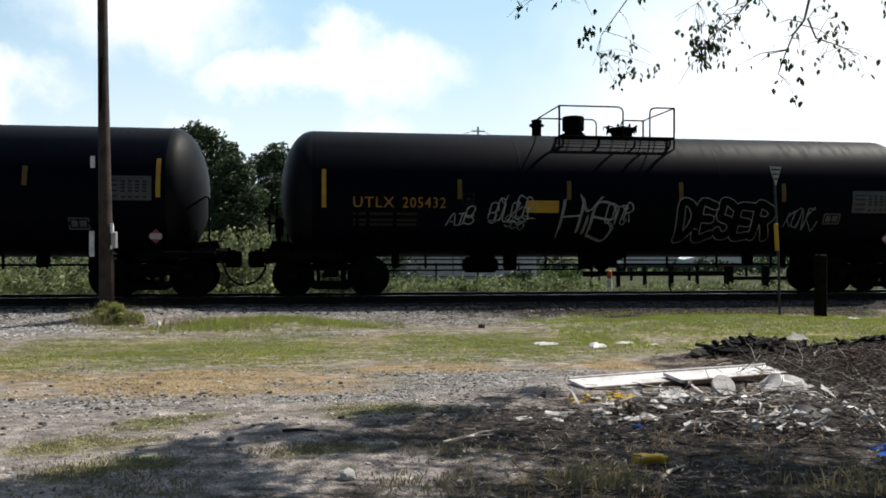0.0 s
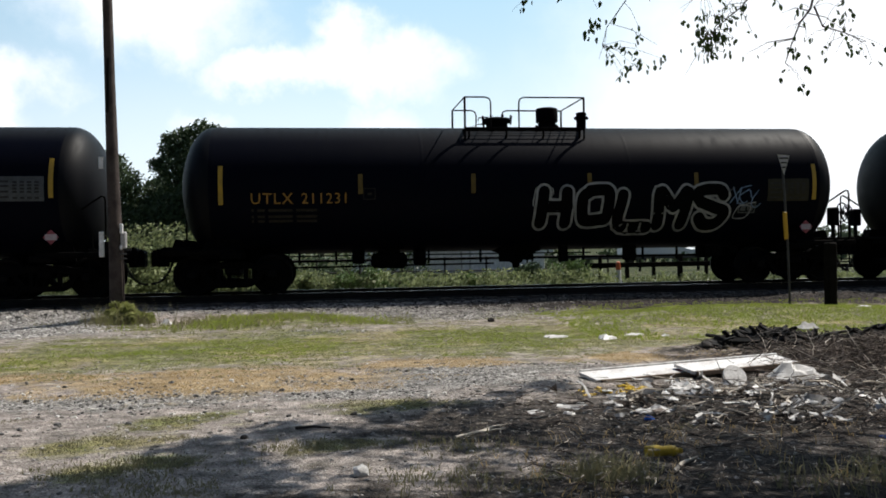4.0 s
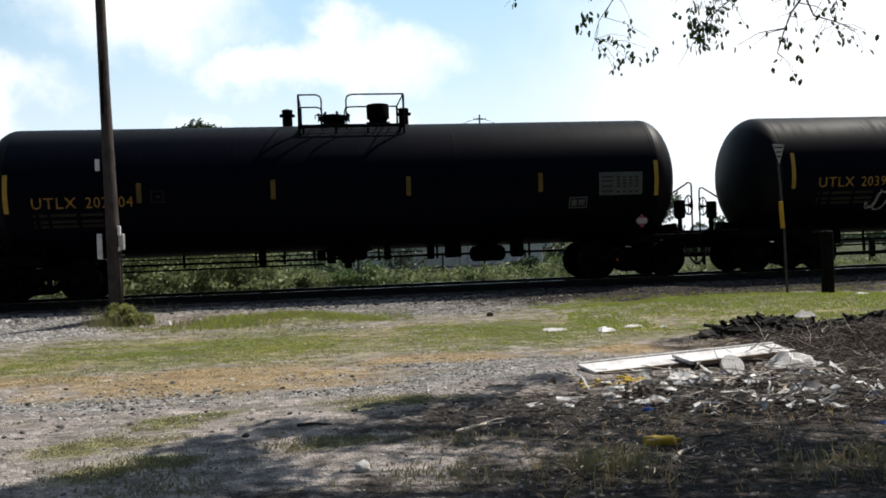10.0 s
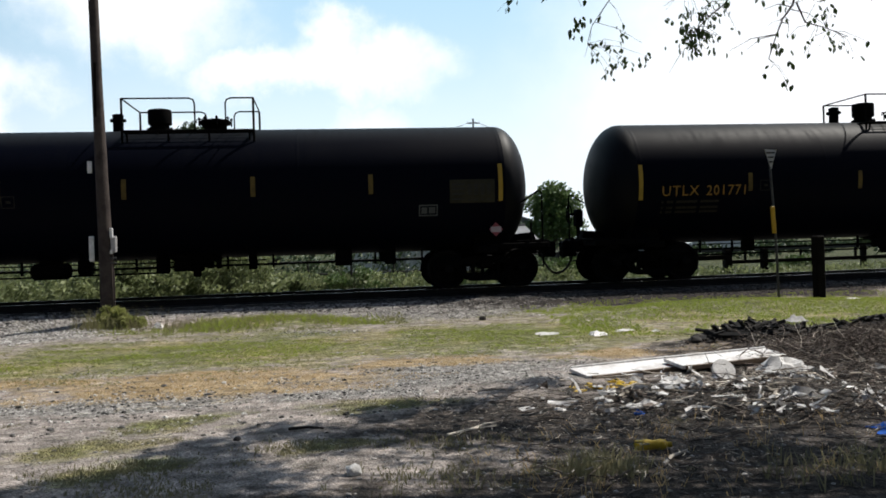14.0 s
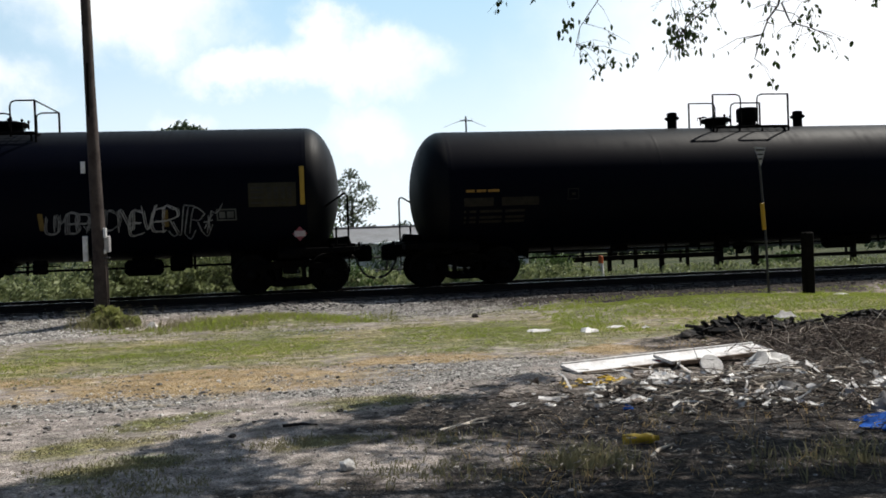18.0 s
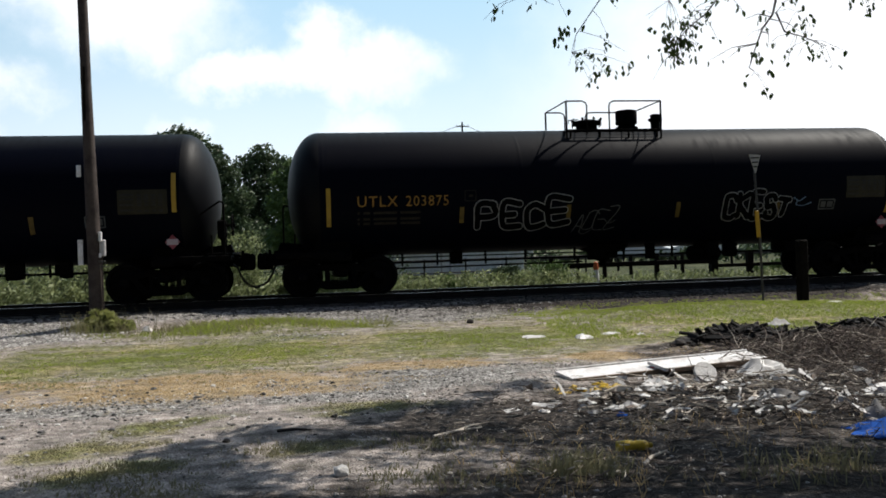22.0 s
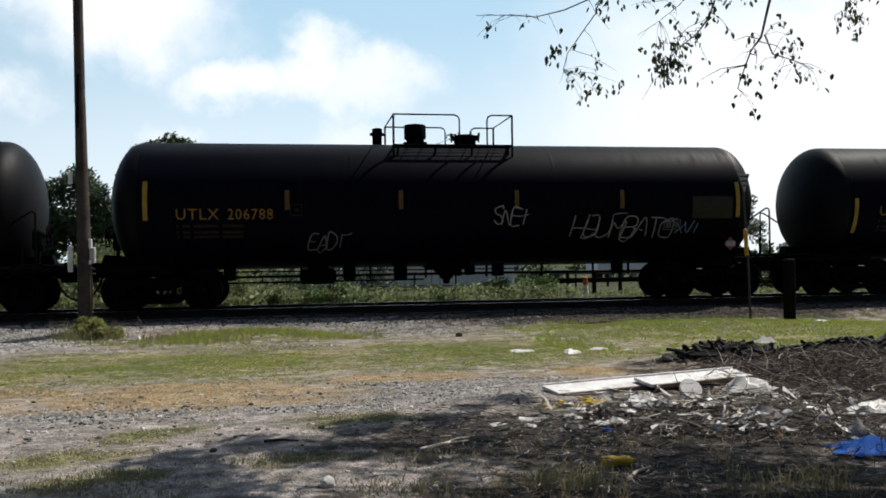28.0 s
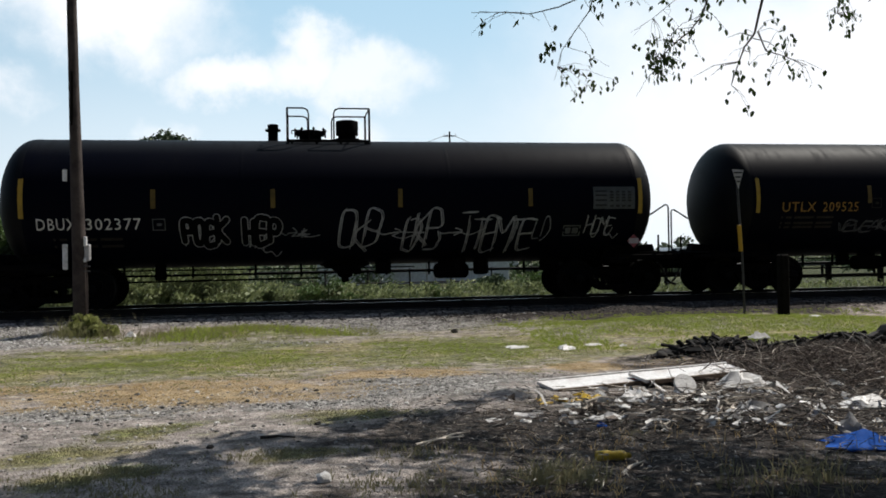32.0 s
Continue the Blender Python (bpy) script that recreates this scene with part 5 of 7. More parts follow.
# ---- beside the track, near side ----
def utility_pole():
    ob = thing("utility_pole", pose(-4.42, 18.2, 0), "weathered wooden utility pole with white boxes beside the track", "utility pole")
    s = Shape()
    s.tube([(0.06, 0, -0.3), (0.05, 0, 1.5), (0.02, 0, 3.0), (-0.01, 0, 5.0), (-0.05, 0, 8.5)], [0.15, 0.14, 0.124, 0.104, 0.09], 14)
    part("pole_shaft", s, WOODPOLE, ob)
    part("crack", Shape().box((-0.03, -0.103, 4.85), (0.05, 0.02, 1.1), 0.004, Matrix.Rotation(radians(1.2), 3, "Y")), WOODDARK, ob, "dark split in the wood")
    part("white_sign", Shape().box((-0.20, -0.05, 3.28), (0.09, 0.02, 0.24), 0.004), WHITEPLASTIC, ob, "small white number tag")
    part("left_panel", Shape().box((-0.22, -0.02, 1.62), (0.10, 0.05, 0.52), 0.01), WHITEPLASTIC, ob, "white cover plate")
    part("meter_box", Shape().box((0.22, -0.05, 1.70), (0.11, 0.12, 0.34), 0.02), GREYPLASTIC, ob, "grey junction box")
    part("upper_box", Shape().box((0.19, -0.1, 1.93), (0.06, 0.08, 0.20), 0.01), WHITEPLASTIC, ob)
    part("lower_box", Shape().box((0.18, -0.1, 1.55), (0.05, 0.06, 0.09), 0.01), WHITEPLASTIC, ob)
    s = Shape()
    s.tube([(0.2, -0.08, 0.02), (0.21, -0.08, 0.8), (0.2, -0.08, 1.6)], 0.018, 8)
    part("conduit", s, WOODPOLE, ob, "weathered brown conduit")
    for z in (1.42, 1.32):
        part("bracket", Shape().box((0.17, -0.08, z), (0.2, 0.05, 0.03), 0.006), GALV, ob)


def marker_sign():
    ob = thing("pipeline_marker", pose(9.97, 17.6, 0.06), "leaning steel post with a triangular sign and yellow marker", "marker sign")
    s = Shape()
    s.tube([(0.02, 0, -0.2), (-0.02, 0, 1.4), (-0.12, 0, 3.1)], 0.028, 8)
    part("post", s, GALV, ob)
    s = Shape()
    s.add([(-0.25, -0.04, 3.30), (0.03, -0.04, 3.28), (-0.10, -0.04, 2.86), (-0.25, -0.025, 3.30), (0.03, -0.025, 3.28), (-0.10, -0.025, 2.86)],
          [(0, 2, 1), (3, 4, 5), (0, 1, 4, 3), (1, 2, 5, 4), (2, 0, 3, 5)])
    face = part("sign_face", s, GREYPLASTIC, ob, "faded triangular sign", smooth=0)
    for k in range(3):
        part("text_bar", Shape().box((-0.11, -0.046, 3.22 - 0.1 * k), (0.2 - 0.06 * k, 0.006, 0.035), 0.002), INK, face)
    part("yellow_marker", Shape().box((-0.085, -0.035, 1.74), (0.085, 0.05, 0.6), 0.01, Matrix.Rotation(radians(-3), 3, "Y")), MARKERYEL, ob, "yellow marker sleeve")


def timber_post():
    ob = thing("timber_post", pose(10.58, 17.0, 0.0), "short dark square timber post in the grass", "post")
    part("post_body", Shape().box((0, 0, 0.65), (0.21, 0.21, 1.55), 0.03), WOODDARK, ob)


utility_pole()
marker_sign()
timber_post()

# ---- behind the track ----
def leaf_cloud(s, r, blobs, count, size, flat=0.8):
    """Leaves scattered through several lumps, denser towards their skins."""
    weights = [b[3] * b[3] for b in blobs]
    for _ in range(count):
        cx, cy, cz, rr = r.choices(blobs, weights)[0]
        d = Vector((r.gauss(0, 1), r.gauss(0, 1), r.gauss(0, 1))).normalized() * rr * (r.random() ** 0.45) * r.uniform(0.85, 1.12)
        p = Vector((cx + d.x, cy + d.y, cz + d.z * flat))
        n = Vector((r.gauss(0, 1), r.gauss(0, 1), r.gauss(0, 1))).normalized()
        u = n.orthogonal().normalized() * size * r.uniform(0.6, 1.4)
        w = n.cross(u).normalized() * size * r.uniform(0.35, 0.7)
        s.add([tuple(p - u), tuple(p - u * 0.2 + w), tuple(p + u), tuple(p - u * 0.1 - w)], [(0, 1, 2, 3)])
    return s


def tree(name, x, y, z, label, blobs, leaf, count, size, trunk, seed, limbs=6):
    """A tapered trunk with limbs and a ragged crown of leaves."""
    r = random.Random(seed)
    ob = thing(name, pose(x, y, z), label, "tree")
    s = Shape()
    top = max(b[2] for b in blobs)
    s.tube([(0, 0, -0.3), (0.05, 0, top * 0.3), (r.uniform(-0.3, 0.3), 0, top * 0.65), (r.uniform(-0.4, 0.4), 0, top)], [trunk, trunk * 0.8, trunk * 0.5, trunk * 0.15], 10)
    for b in r.sample(blobs, min(limbs, len(blobs))):
        z0 = top * r.uniform(0.25, 0.5)
        s.tube([(0, 0, z0), (b[0] * 0.4, b[1] * 0.4, (z0 + b[2]) / 2), (b[0], b[1], b[2])], [trunk * 0.45, trunk * 0.28, trunk * 0.08], 7)
    part("trunk", s, BARK, ob)
    part("crown", leaf_cloud(Shape(), r, blobs, count, size), leaf, ob, smooth=0)
    return ob


def lumps(r, n, wx, wy, z0, z1, r0, r1):
    return [(r.uniform(-wx, wx), r.uniform(-wy, wy), r.uniform(z0, z1), r.uniform(r0, r1)) for _ in range(n)]


TREES = random.Random(5)
tree("pine_tree", -10.9, 75, 0, "tall dark green tree behind the railway", [(0.2, 0, 11.6, 1.1), (-1.0, 0, 11.3, 0.8), (1.2, 0, 11.4, 0.8), (-2.6, 0, 10.8, 0.7), (3.0, 0, 10.2, 0.8), (-3.4, 0, 8.6, 1.0), (3.6, 0, 8.0, 1.1), (-1.5, 0.3, 10.7, 1.4), (1.5, 0, 10.8, 1.3), (-2.4, 0, 9.9, 1.2), (2.6, 0, 9.4, 1.5), (-0.2, 0, 9.4, 2.1), (-1.8, 0, 8.0, 2.2), (1.9, 0, 7.8, 2.3), (0, 0.5, 6.0, 2.9), (-2.5, 0, 4.6, 2.4), (2.5, 0, 4.4, 2.4), (-3.2, 0, 2.0, 2.4), (0, 0, 2.2, 2.6), (3.2, 0, 2.0, 2.4)], LEAF_DARK, 26000, 0.17, 0.4, 21)
tree("broad_tree", -3.9, 76, 0, "dense dark green tree behind the railway", [(0, 0, 9.8, 1.4), (-1.2, 0, 8.8, 1.6), (1.3, 0, 8.6, 1.7), (0, 0, 7.0, 2.4), (-1.8, 0.4, 5.0, 2.3), (1.8, 0, 5.0, 2.4), (0, 0, 3.0, 2.6)], LEAF_DARK, 12000, 0.17, 0.35, 22)
tree("broad_tree", -18.6, 75, 0, "dense dark green tree behind the railway", [(0.4, 0, 8.6, 1.5), (-1.3, 0, 7.5, 1.6), (1.4, 0, 7.0, 1.8), (-3.0, 0, 5.8, 1.9), (0, 0, 5.0, 2.5), (-2.6, 0, 3.2, 2.4), (2.4, 0, 3.4, 2.4)], LEAF_DARK, 12000, 0.17, 0.35, 23)
tree("broad_tree", -26, 72, 0, "dense green tree behind the railway", [(0, 0, 4.6, 1.6), (-2.5, 0, 4.0, 1.8), (2.2, 0, 3.9, 1.7), (0, 0, 2.6, 2.3), (-4, 0, 2.4, 2.2)], LEAF_LIGHT, 8000, 0.17, 0.3, 24)
tree("broad_tree", -14.9, 78, 0, "dense dark green tree behind the railway", [(0, 0, 6.6, 1.6), (-1.4, 0, 5.6, 1.9), (1.5, 0, 5.4, 1.9), (0, 0, 4.2, 2.4), (-2.0, 0, 2.4, 2.4), (2.0, 0, 2.4, 2.4)], LEAF_DARK, 12000, 0.17, 0.3, 31)
tree("broad_tree", -7.3, 72, 0, "dense green bushy tree behind the railway", [(0.2, 0, 8.9, 0.9), (-0.7, 0, 8.2, 1.0), (1.0, 0, 7.9, 1.0), (0, 0, 6.9, 1.5), (-1.1, 0, 6.0, 1.6), (1.3, 0, 5.8, 1.7), (0, 0, 4.4, 2.3), (-2.0, 0, 2.6, 2.3), (2.0, 0, 2.6, 2.3)], LEAF_DARK, 12000, 0.16, 0.3, 32)
tree("broad_tree", -22.5, 76, 0, "dense green tree behind the railway", [(0, 0, 6.0, 1.6), (-1.5, 0, 4.8, 1.9), (1.4, 0, 4.6, 2.0), (0, 0, 2.6, 2.5)], LEAF_DARK, 5500, 0.24, 0.3, 33)
tree("leafy_tree", -0.7, 62, 0, "bright green leafy tree behind the railway", [(-0.3, 0, 7.6, 0.8), (0.6, 0, 6.9, 0.9), (-1.2, 0, 6.6, 0.9), (0, 0, 5.8, 1.3), (-1.0, 0, 4.8, 1.5), (1.1, 0, 4.5, 1.4), (0, 0, 3.2, 1.7), (-1.2, 0, 2.2, 1.5), (1.0, 0, 2.0, 1.5)], LEAF_LIGHT, 8500, 0.15, 0.25, 25)
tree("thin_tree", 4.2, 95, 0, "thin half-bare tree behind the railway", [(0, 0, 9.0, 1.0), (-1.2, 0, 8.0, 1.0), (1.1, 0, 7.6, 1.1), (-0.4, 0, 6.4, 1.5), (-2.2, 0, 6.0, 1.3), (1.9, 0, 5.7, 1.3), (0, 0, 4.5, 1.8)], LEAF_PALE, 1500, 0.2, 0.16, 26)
tree("round_tree", 17.3, 62, 0, "round light green tree beyond the railway", [(0, 0, 5.0, 1.2), (-1.0, 0, 4.2, 1.3), (1.0, 0, 4.2, 1.3), (0, 0, 3.2, 1.7), (-1.1, 0, 2.2, 1.4), (1.2, 0, 2.2, 1.4)], LEAF_LIGHT, 5500, 0.16, 0.25, 27)
tree("round_tree", 13.8, 70, 0, "dark green rounded tree beyond the railway", [(0, 0, 3.9, 1.3), (-1.3, 0, 3.2, 1.4), (1.4, 0, 3.1, 1.4), (0, 0, 2.2, 1.9)], LEAF_DARK, 4000, 0.18, 0.25, 28)
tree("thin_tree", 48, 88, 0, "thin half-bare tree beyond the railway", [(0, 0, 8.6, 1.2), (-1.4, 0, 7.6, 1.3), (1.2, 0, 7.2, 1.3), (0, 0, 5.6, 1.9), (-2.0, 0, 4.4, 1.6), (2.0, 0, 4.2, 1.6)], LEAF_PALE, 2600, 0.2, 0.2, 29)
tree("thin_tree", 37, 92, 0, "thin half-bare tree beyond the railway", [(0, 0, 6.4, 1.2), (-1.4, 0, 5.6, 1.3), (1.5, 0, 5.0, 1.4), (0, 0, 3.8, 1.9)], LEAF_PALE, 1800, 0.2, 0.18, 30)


def tree_line():
    r = random.Random(9)
    s = Shape()
    for k in range(110):
        x = -160 + 3.6 * k + r.uniform(-1.5, 1.5)
        h = r.uniform(3.0, 6.0)
        leaf_cloud(s, r, [(x, r.uniform(150, 170), h * 0.62, h * 0.42), (x + 1.5, r.uniform(150, 170), h * 0.35, h * 0.4)], 150, 0.5)
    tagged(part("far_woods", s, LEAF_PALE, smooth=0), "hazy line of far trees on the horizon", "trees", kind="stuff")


tree_line()


def field_edge():
    """Low scrub between the fields and the road."""
    r = random.Random(19)
    s = Shape()
    for k in range(90):
        x, y = r.uniform(6, 62), r.uniform(46, 74)
        h = r.uniform(0.5, 1.5)
        leaf_cloud(s, r, [(x, y, h * 0.5, h * 0.5), (x + 0.8, y, h * 0.35, h * 0.45), (x - 0.8, y, h * 0.3, h * 0.4)], 90, 0.2)
    tagged(part("scrub", s, LEAF_DARK, smooth=0), "low dark scrub along the field behind", "scrub", kind="stuff")


field_edge()


def weed_bank():
    """Weeds along the far side of the bed: stems with many small leaves."""
    r = random.Random(14)
    s = Shape()
    clumps = [(r.uniform(-15.5, -0.3), r.uniform(24.6, 27.8)) for _ in range(120)]
    for k in range(460):
        cx, cy = r.choice(clumps)
        x, y = cx + r.gauss(0, 0.16), cy + r.gauss(0, 0.16)
        h = r.uniform(0.45, 1.1) * (1.0 if x < -3 else 0.7)
        for _ in range(26):
            p = Vector((x + r.gauss(0, 0.14), y + r.gauss(0, 0.14), h * r.uniform(0.1, 1.0)))
            n = Vector((r.gauss(0, 1), r.gauss(0, 1), r.gauss(0, 1))).normalized()
            u = n.orthogonal().normalized() * r.uniform(0.05, 0.12)
            w = n.cross(u).normalized() * r.uniform(0.025, 0.055)
            s.add([tuple(p - u), tuple(p + w), tuple(p + u), tuple(p - w)], [(0, 1, 2, 3)])
    tagged(part("weed_bank", s, LEAF_WEED, smooth=0), "rank weeds with pale leaves beyond the track", "weeds", kind="stuff")


weed_bank()


def tall_weeds():
    """Stalks taller than the bank, with leaves all the way up."""
    r = random.Random(16)
    stems, leaves = Shape(), Shape()
    spots = [(r.uniform(-6.5, -1.6), r.uniform(25.6, 28), r.uniform(1.0, 2.3)) for _ in range(300)] + [(r.uniform(-15, -6.5), r.uniform(25.6, 28), r.uniform(1.1, 1.7)) for _ in range(90)]
    spots += [(r.uniform(-0.3, 8.5), r.uniform(24.7, 27), r.uniform(0.3, 0.75)) for _ in range(330)] + [(r.uniform(8.5, 23), r.uniform(24.9, 27.5), r.uniform(0.2, 0.5)) for _ in range(420)]
    for x, y, h in spots:
        tip = Vector((x + r.gauss(0, 0.12), y, h))
        stems.tube([(x, y, -0.02), tip], [0.008, 0.003], 4)
        for _ in range(int(10 + 16 * h)):
            p = Vector((x, y, 0)).lerp(tip, r.uniform(0.15, 1.0)) + Vector((r.gauss(0, 0.11), r.gauss(0, 0.1), 0))
            n = Vector((r.gauss(0, 1), r.gauss(0, 1), r.gauss(0, 1))).normalized()
            u = n.orthogonal().normalized() * r.uniform(0.04, 0.09)
            w = n.cross(u).normalized() * r.uniform(0.02, 0.045)
            leaves.add([tuple(p - u), tuple(p + w), tuple(p + u), tuple(p - w)], [(0, 1, 2, 3)])
    ob = tagged(part("tall_weeds", stems, BARK), "tall leafy weed stalks beyond the track", "weeds", kind="stuff")
    part("leaves", leaves, LEAF_WEED, ob, smooth=0)


tall_weeds()


def hedge():
    """Rough shrubs behind the pipe fence."""
    r = random.Random(15)
    s = Shape()
    for k in range(46):
        x = -24 + 0.6 * k + r.uniform(-0.3, 0.3)
        y = r.uniform(32.5, 35)
        h = r.uniform(1.0, 1.9)
        leaf_cloud(s, r, [(x, y, h * 0.7, h * 0.35), (x + 0.3, y, h * 0.35, h * 0.42)], 170, 0.09)
    tagged(part("hedge", s, LEAF_DARK, smooth=0), "rough dark green shrubs behind the fence", "shrubs", kind="stuff")


hedge()


def bush(x, y, w, h, leaf, seed, label):
    r = random.Random(seed)
    ob = thing("bush", pose(x, y, height(x, y)), label, "bush")
    s = Shape()
    for k in range(7):
        a = r.uniform(0, 6.28)
        s.tube([(0, 0, -0.05), (math.cos(a) * w * 0.3, math.sin(a) * w * 0.2, h * 0.5), (math.cos(a) * w * 0.6, math.sin(a) * w * 0.4, h * 0.9)], [0.02, 0.014, 0.005], 5)
    part("stems", s, BARK, ob)
    part("foliage", leaf_cloud(Shape(), r, lumps(r, 9, w * 0.75, w * 0.4, h * 0.2, h * 0.75, w * 0.25, w * 0.42), 1500, 0.055), leaf, ob, smooth=0)


for x, y, w, h, leaf, seed in ((0.9, 25.2, 0.8, 0.95, LEAF_LIGHT, 1), (-0.6, 25.6, 0.6, 0.6, LEAF_WEED, 2), (2.6, 25.5, 0.7, 0.45, LEAF_WEED, 3), (4.5, 26, 0.6, 0.75, LEAF_LIGHT, 4),
                               (7.3, 26.5, 1.0, 0.95, LEAF_LIGHT, 5), (6.3, 27, 0.7, 0.95, LEAF_DARK, 6), (-2.5, 25.6, 0.7, 0.7, LEAF_WEED, 7), (16.5, 28.5, 0.9, 0.8, LEAF_LIGHT, 8), (1.8, 25.4, 0.6, 0.5, LEAF_LIGHT, 9)):
    bush(x, y, w, h, leaf, seed, {LEAF_LIGHT: "light green leafy bush beyond the track", LEAF_WEED: "pale green weedy bush beyond the track", LEAF_DARK: "dark brownish bush beyond the track"}[leaf])


for x, y, w, h, seed in ((-4.2, 17.85, 0.36, 0.42, 31), (-3.8, 17.7, 0.3, 0.2, 32)):
    bush(x, y, w, h, LEAF_OLIVE, seed, "low olive weed clump on the gravel shoulder")


def pipe_fence():
    ob = thing("pipe_fence", pose(0, 30, 0), "dark pipe fence with two rails beyond the track", "fence")
    for x in np.arange(-14.0, 10.1, 1.5):
        part("fence_post", kept("fence_post", lambda: Shape().tube([(0, 0, -0.2), (0, 0, 1.05)], 0.035, 8), PIPEFENCE), PIPEFENCE, ob, at=pose(float(x), 0, 0))
    for z in (1.0, 0.55):
        part("fence_rail", Shape().tube([(-14, 0, z), (10, 0, z)], 0.025, 8), PIPEFENCE, ob)


def timber_fence():
    ob = thing("timber_fence", pose(0, 26.6, 0), "dark weathered timber rail fence beyond the track", "fence")
    for x, w in ((7.7, 0.12), (8.6, 0.1), (9.5, 0.12), (10.4, 0.1), (11.3, 0.14), (12.2, 0.1), (13.3, 0.24), (14.6, 0.2), (16.4, 0.14), (18.2, 0.16), (20.2, 0.16)):
        part("fence_post", Shape().box((x, 0, 0.45), (w, w, 1.1), 0.01), WOODDARK, ob)
    for x0, x1, z, w in ((7.6, 13.3, 0.74, 0.16), (8.6, 13.3, 0.16, 0.1), (13.3, 20.4, 0.58, 0.12)):
        part("fence_rail", Shape().box(((x0 + x1) / 2, -0.1, z), (x1 - x0, 0.05, w), 0.01), WOODDARK, ob)
    ob = thing("road_barrier", pose(0, 40, 0), "pale steel guard rail along the road behind", "guard rail")
    part("rail_beam", Shape().box((24, 0, 0.72), (26, 0.08, 0.2), 0.02), GALV, ob)
    for x in np.arange(12, 37, 3.0):
        part("barrier_post", Shape().box((float(x), 0.1, 0.35), (0.1, 0.12, 0.8), 0.01), WOODDARK, ob)


pipe_fence()
timber_fence()


def white_shed():
    ob = thing("white_shed", pose(6.2, 44, 0), "long low white metal shed with a pale grey pitched roof", "shed")
    w, d, h, ridge = 10.0, 6.0, 1.5, 2.36
    front = part("wall", Shape().box((0, 0, h / 2), (w, 0.1, h), 0.01), WALLWHITE, ob)
    for k in range(40):
        part("siding_rib", kept("siding_rib", lambda: Shape().box((0, 0, 0.72), (0.05, 0.03, 1.42), 0.008), WALLWHITE), WALLWHITE, front, at=pose(-w / 2 + 0.12 + k * 0.25, -0.062, 0))
    for x in (-w / 2, w / 2 - 0.1):
        gable = Shape()
        gable.add([(x + e, y, z) for e in (0, 0.1) for y, z in ((0.05, 0), (d, 0), (d, h), (d / 2, ridge - 0.1), (0.05, h))],
                  [(0, 1, 2, 3, 4), (9, 8, 7, 6, 5)] + [(k, k + 5, (k + 1) % 5 + 5, (k + 1) % 5) for k in range(5)])
        part("wall", gable, WALLWHITE, ob)
    part("wall", Shape().box((0, d + 0.05, h / 2), (w, 0.1, h), 0.01), WALLWHITE, ob)
    for y0, y1 in ((-0.35, d / 2), (d + 0.35, d / 2)):
        slope = Shape()
        slope.add([(x, y, z + e) for e in (-0.06, 0.0) for x in (-w / 2 - 0.2, w / 2 + 0.2) for y, z in ((y0, h - 0.02), (y1, ridge))],
                  [(0, 1, 3, 2), (4, 6, 7, 5), (0, 2, 6, 4), (1, 5, 7, 3), (0, 4, 5, 1), (2, 3, 7, 6)])
        part("roof_slope", slope, ROOFSHEET, ob, "pale grey sheet roof", smooth=0)
    part("ridge_cap", Shape().box((0, d / 2, ridge + 0.01), (w + 0.4, 0.4, 0.1), 0.02), ROOFGREY, ob, "dark ridge")
    part("roof_vent", Shape().box((1.9, d / 2 + 0.3, ridge + 0.12), (3.6, 0.5, 0.16), 0.02), ROOFGREY, ob, "long dark ridge vent")
    part("door", Shape().box((-2.4, -0.065, 0.7), (0.95, 0.04, 1.38), 0.01), GREYPLASTIC, ob)
    ob = thing("carport", pose(5.6, 39.5, 0), "low white carport with a shallow gabled roof", "carport")
    part("roof", Shape().prism([(-2.7, 1.48), (0, 1.70), (1.1, 1.40), (1.1, 1.35), (0, 1.64), (-2.7, 1.43)], 0, 3.0), WALLWHITE, ob, "white sheet roof")
    part("bargeboard", Shape().prism([(-0.8, 1.62), (0, 1.69), (1.1, 1.39), (1.1, 1.34), (0, 1.63), (-0.8, 1.57)], -0.05, -0.01), ROOFGREY, ob, "dark trim board")
    for x in (-2.5, 0.9):
        for y in (0.15, 2.8):
            part("post", Shape().box((x, y, 0.7), (0.08, 0.08, 1.45), 0.01), GREYPLASTIC, ob)
    ob = thing("white_house", pose(16.5, 80, 0), "small white gabled house among trees", "house")
    part("wall", Shape().box((0, 0, 1.4), (8, 6, 2.8), 0.02), WALLWHITE, ob)
    part("roof", Shape().prism([(-4.4, 2.75), (4.4, 2.75), (0, 4.4)], -3.4, 3.4), ROOFGREY, ob)
    for x in (-2.4, 1.8):
        part("window", Shape().box((x, -3.02, 1.5), (1.0, 0.06, 1.1), 0.01), GLASS, ob)


white_shed()


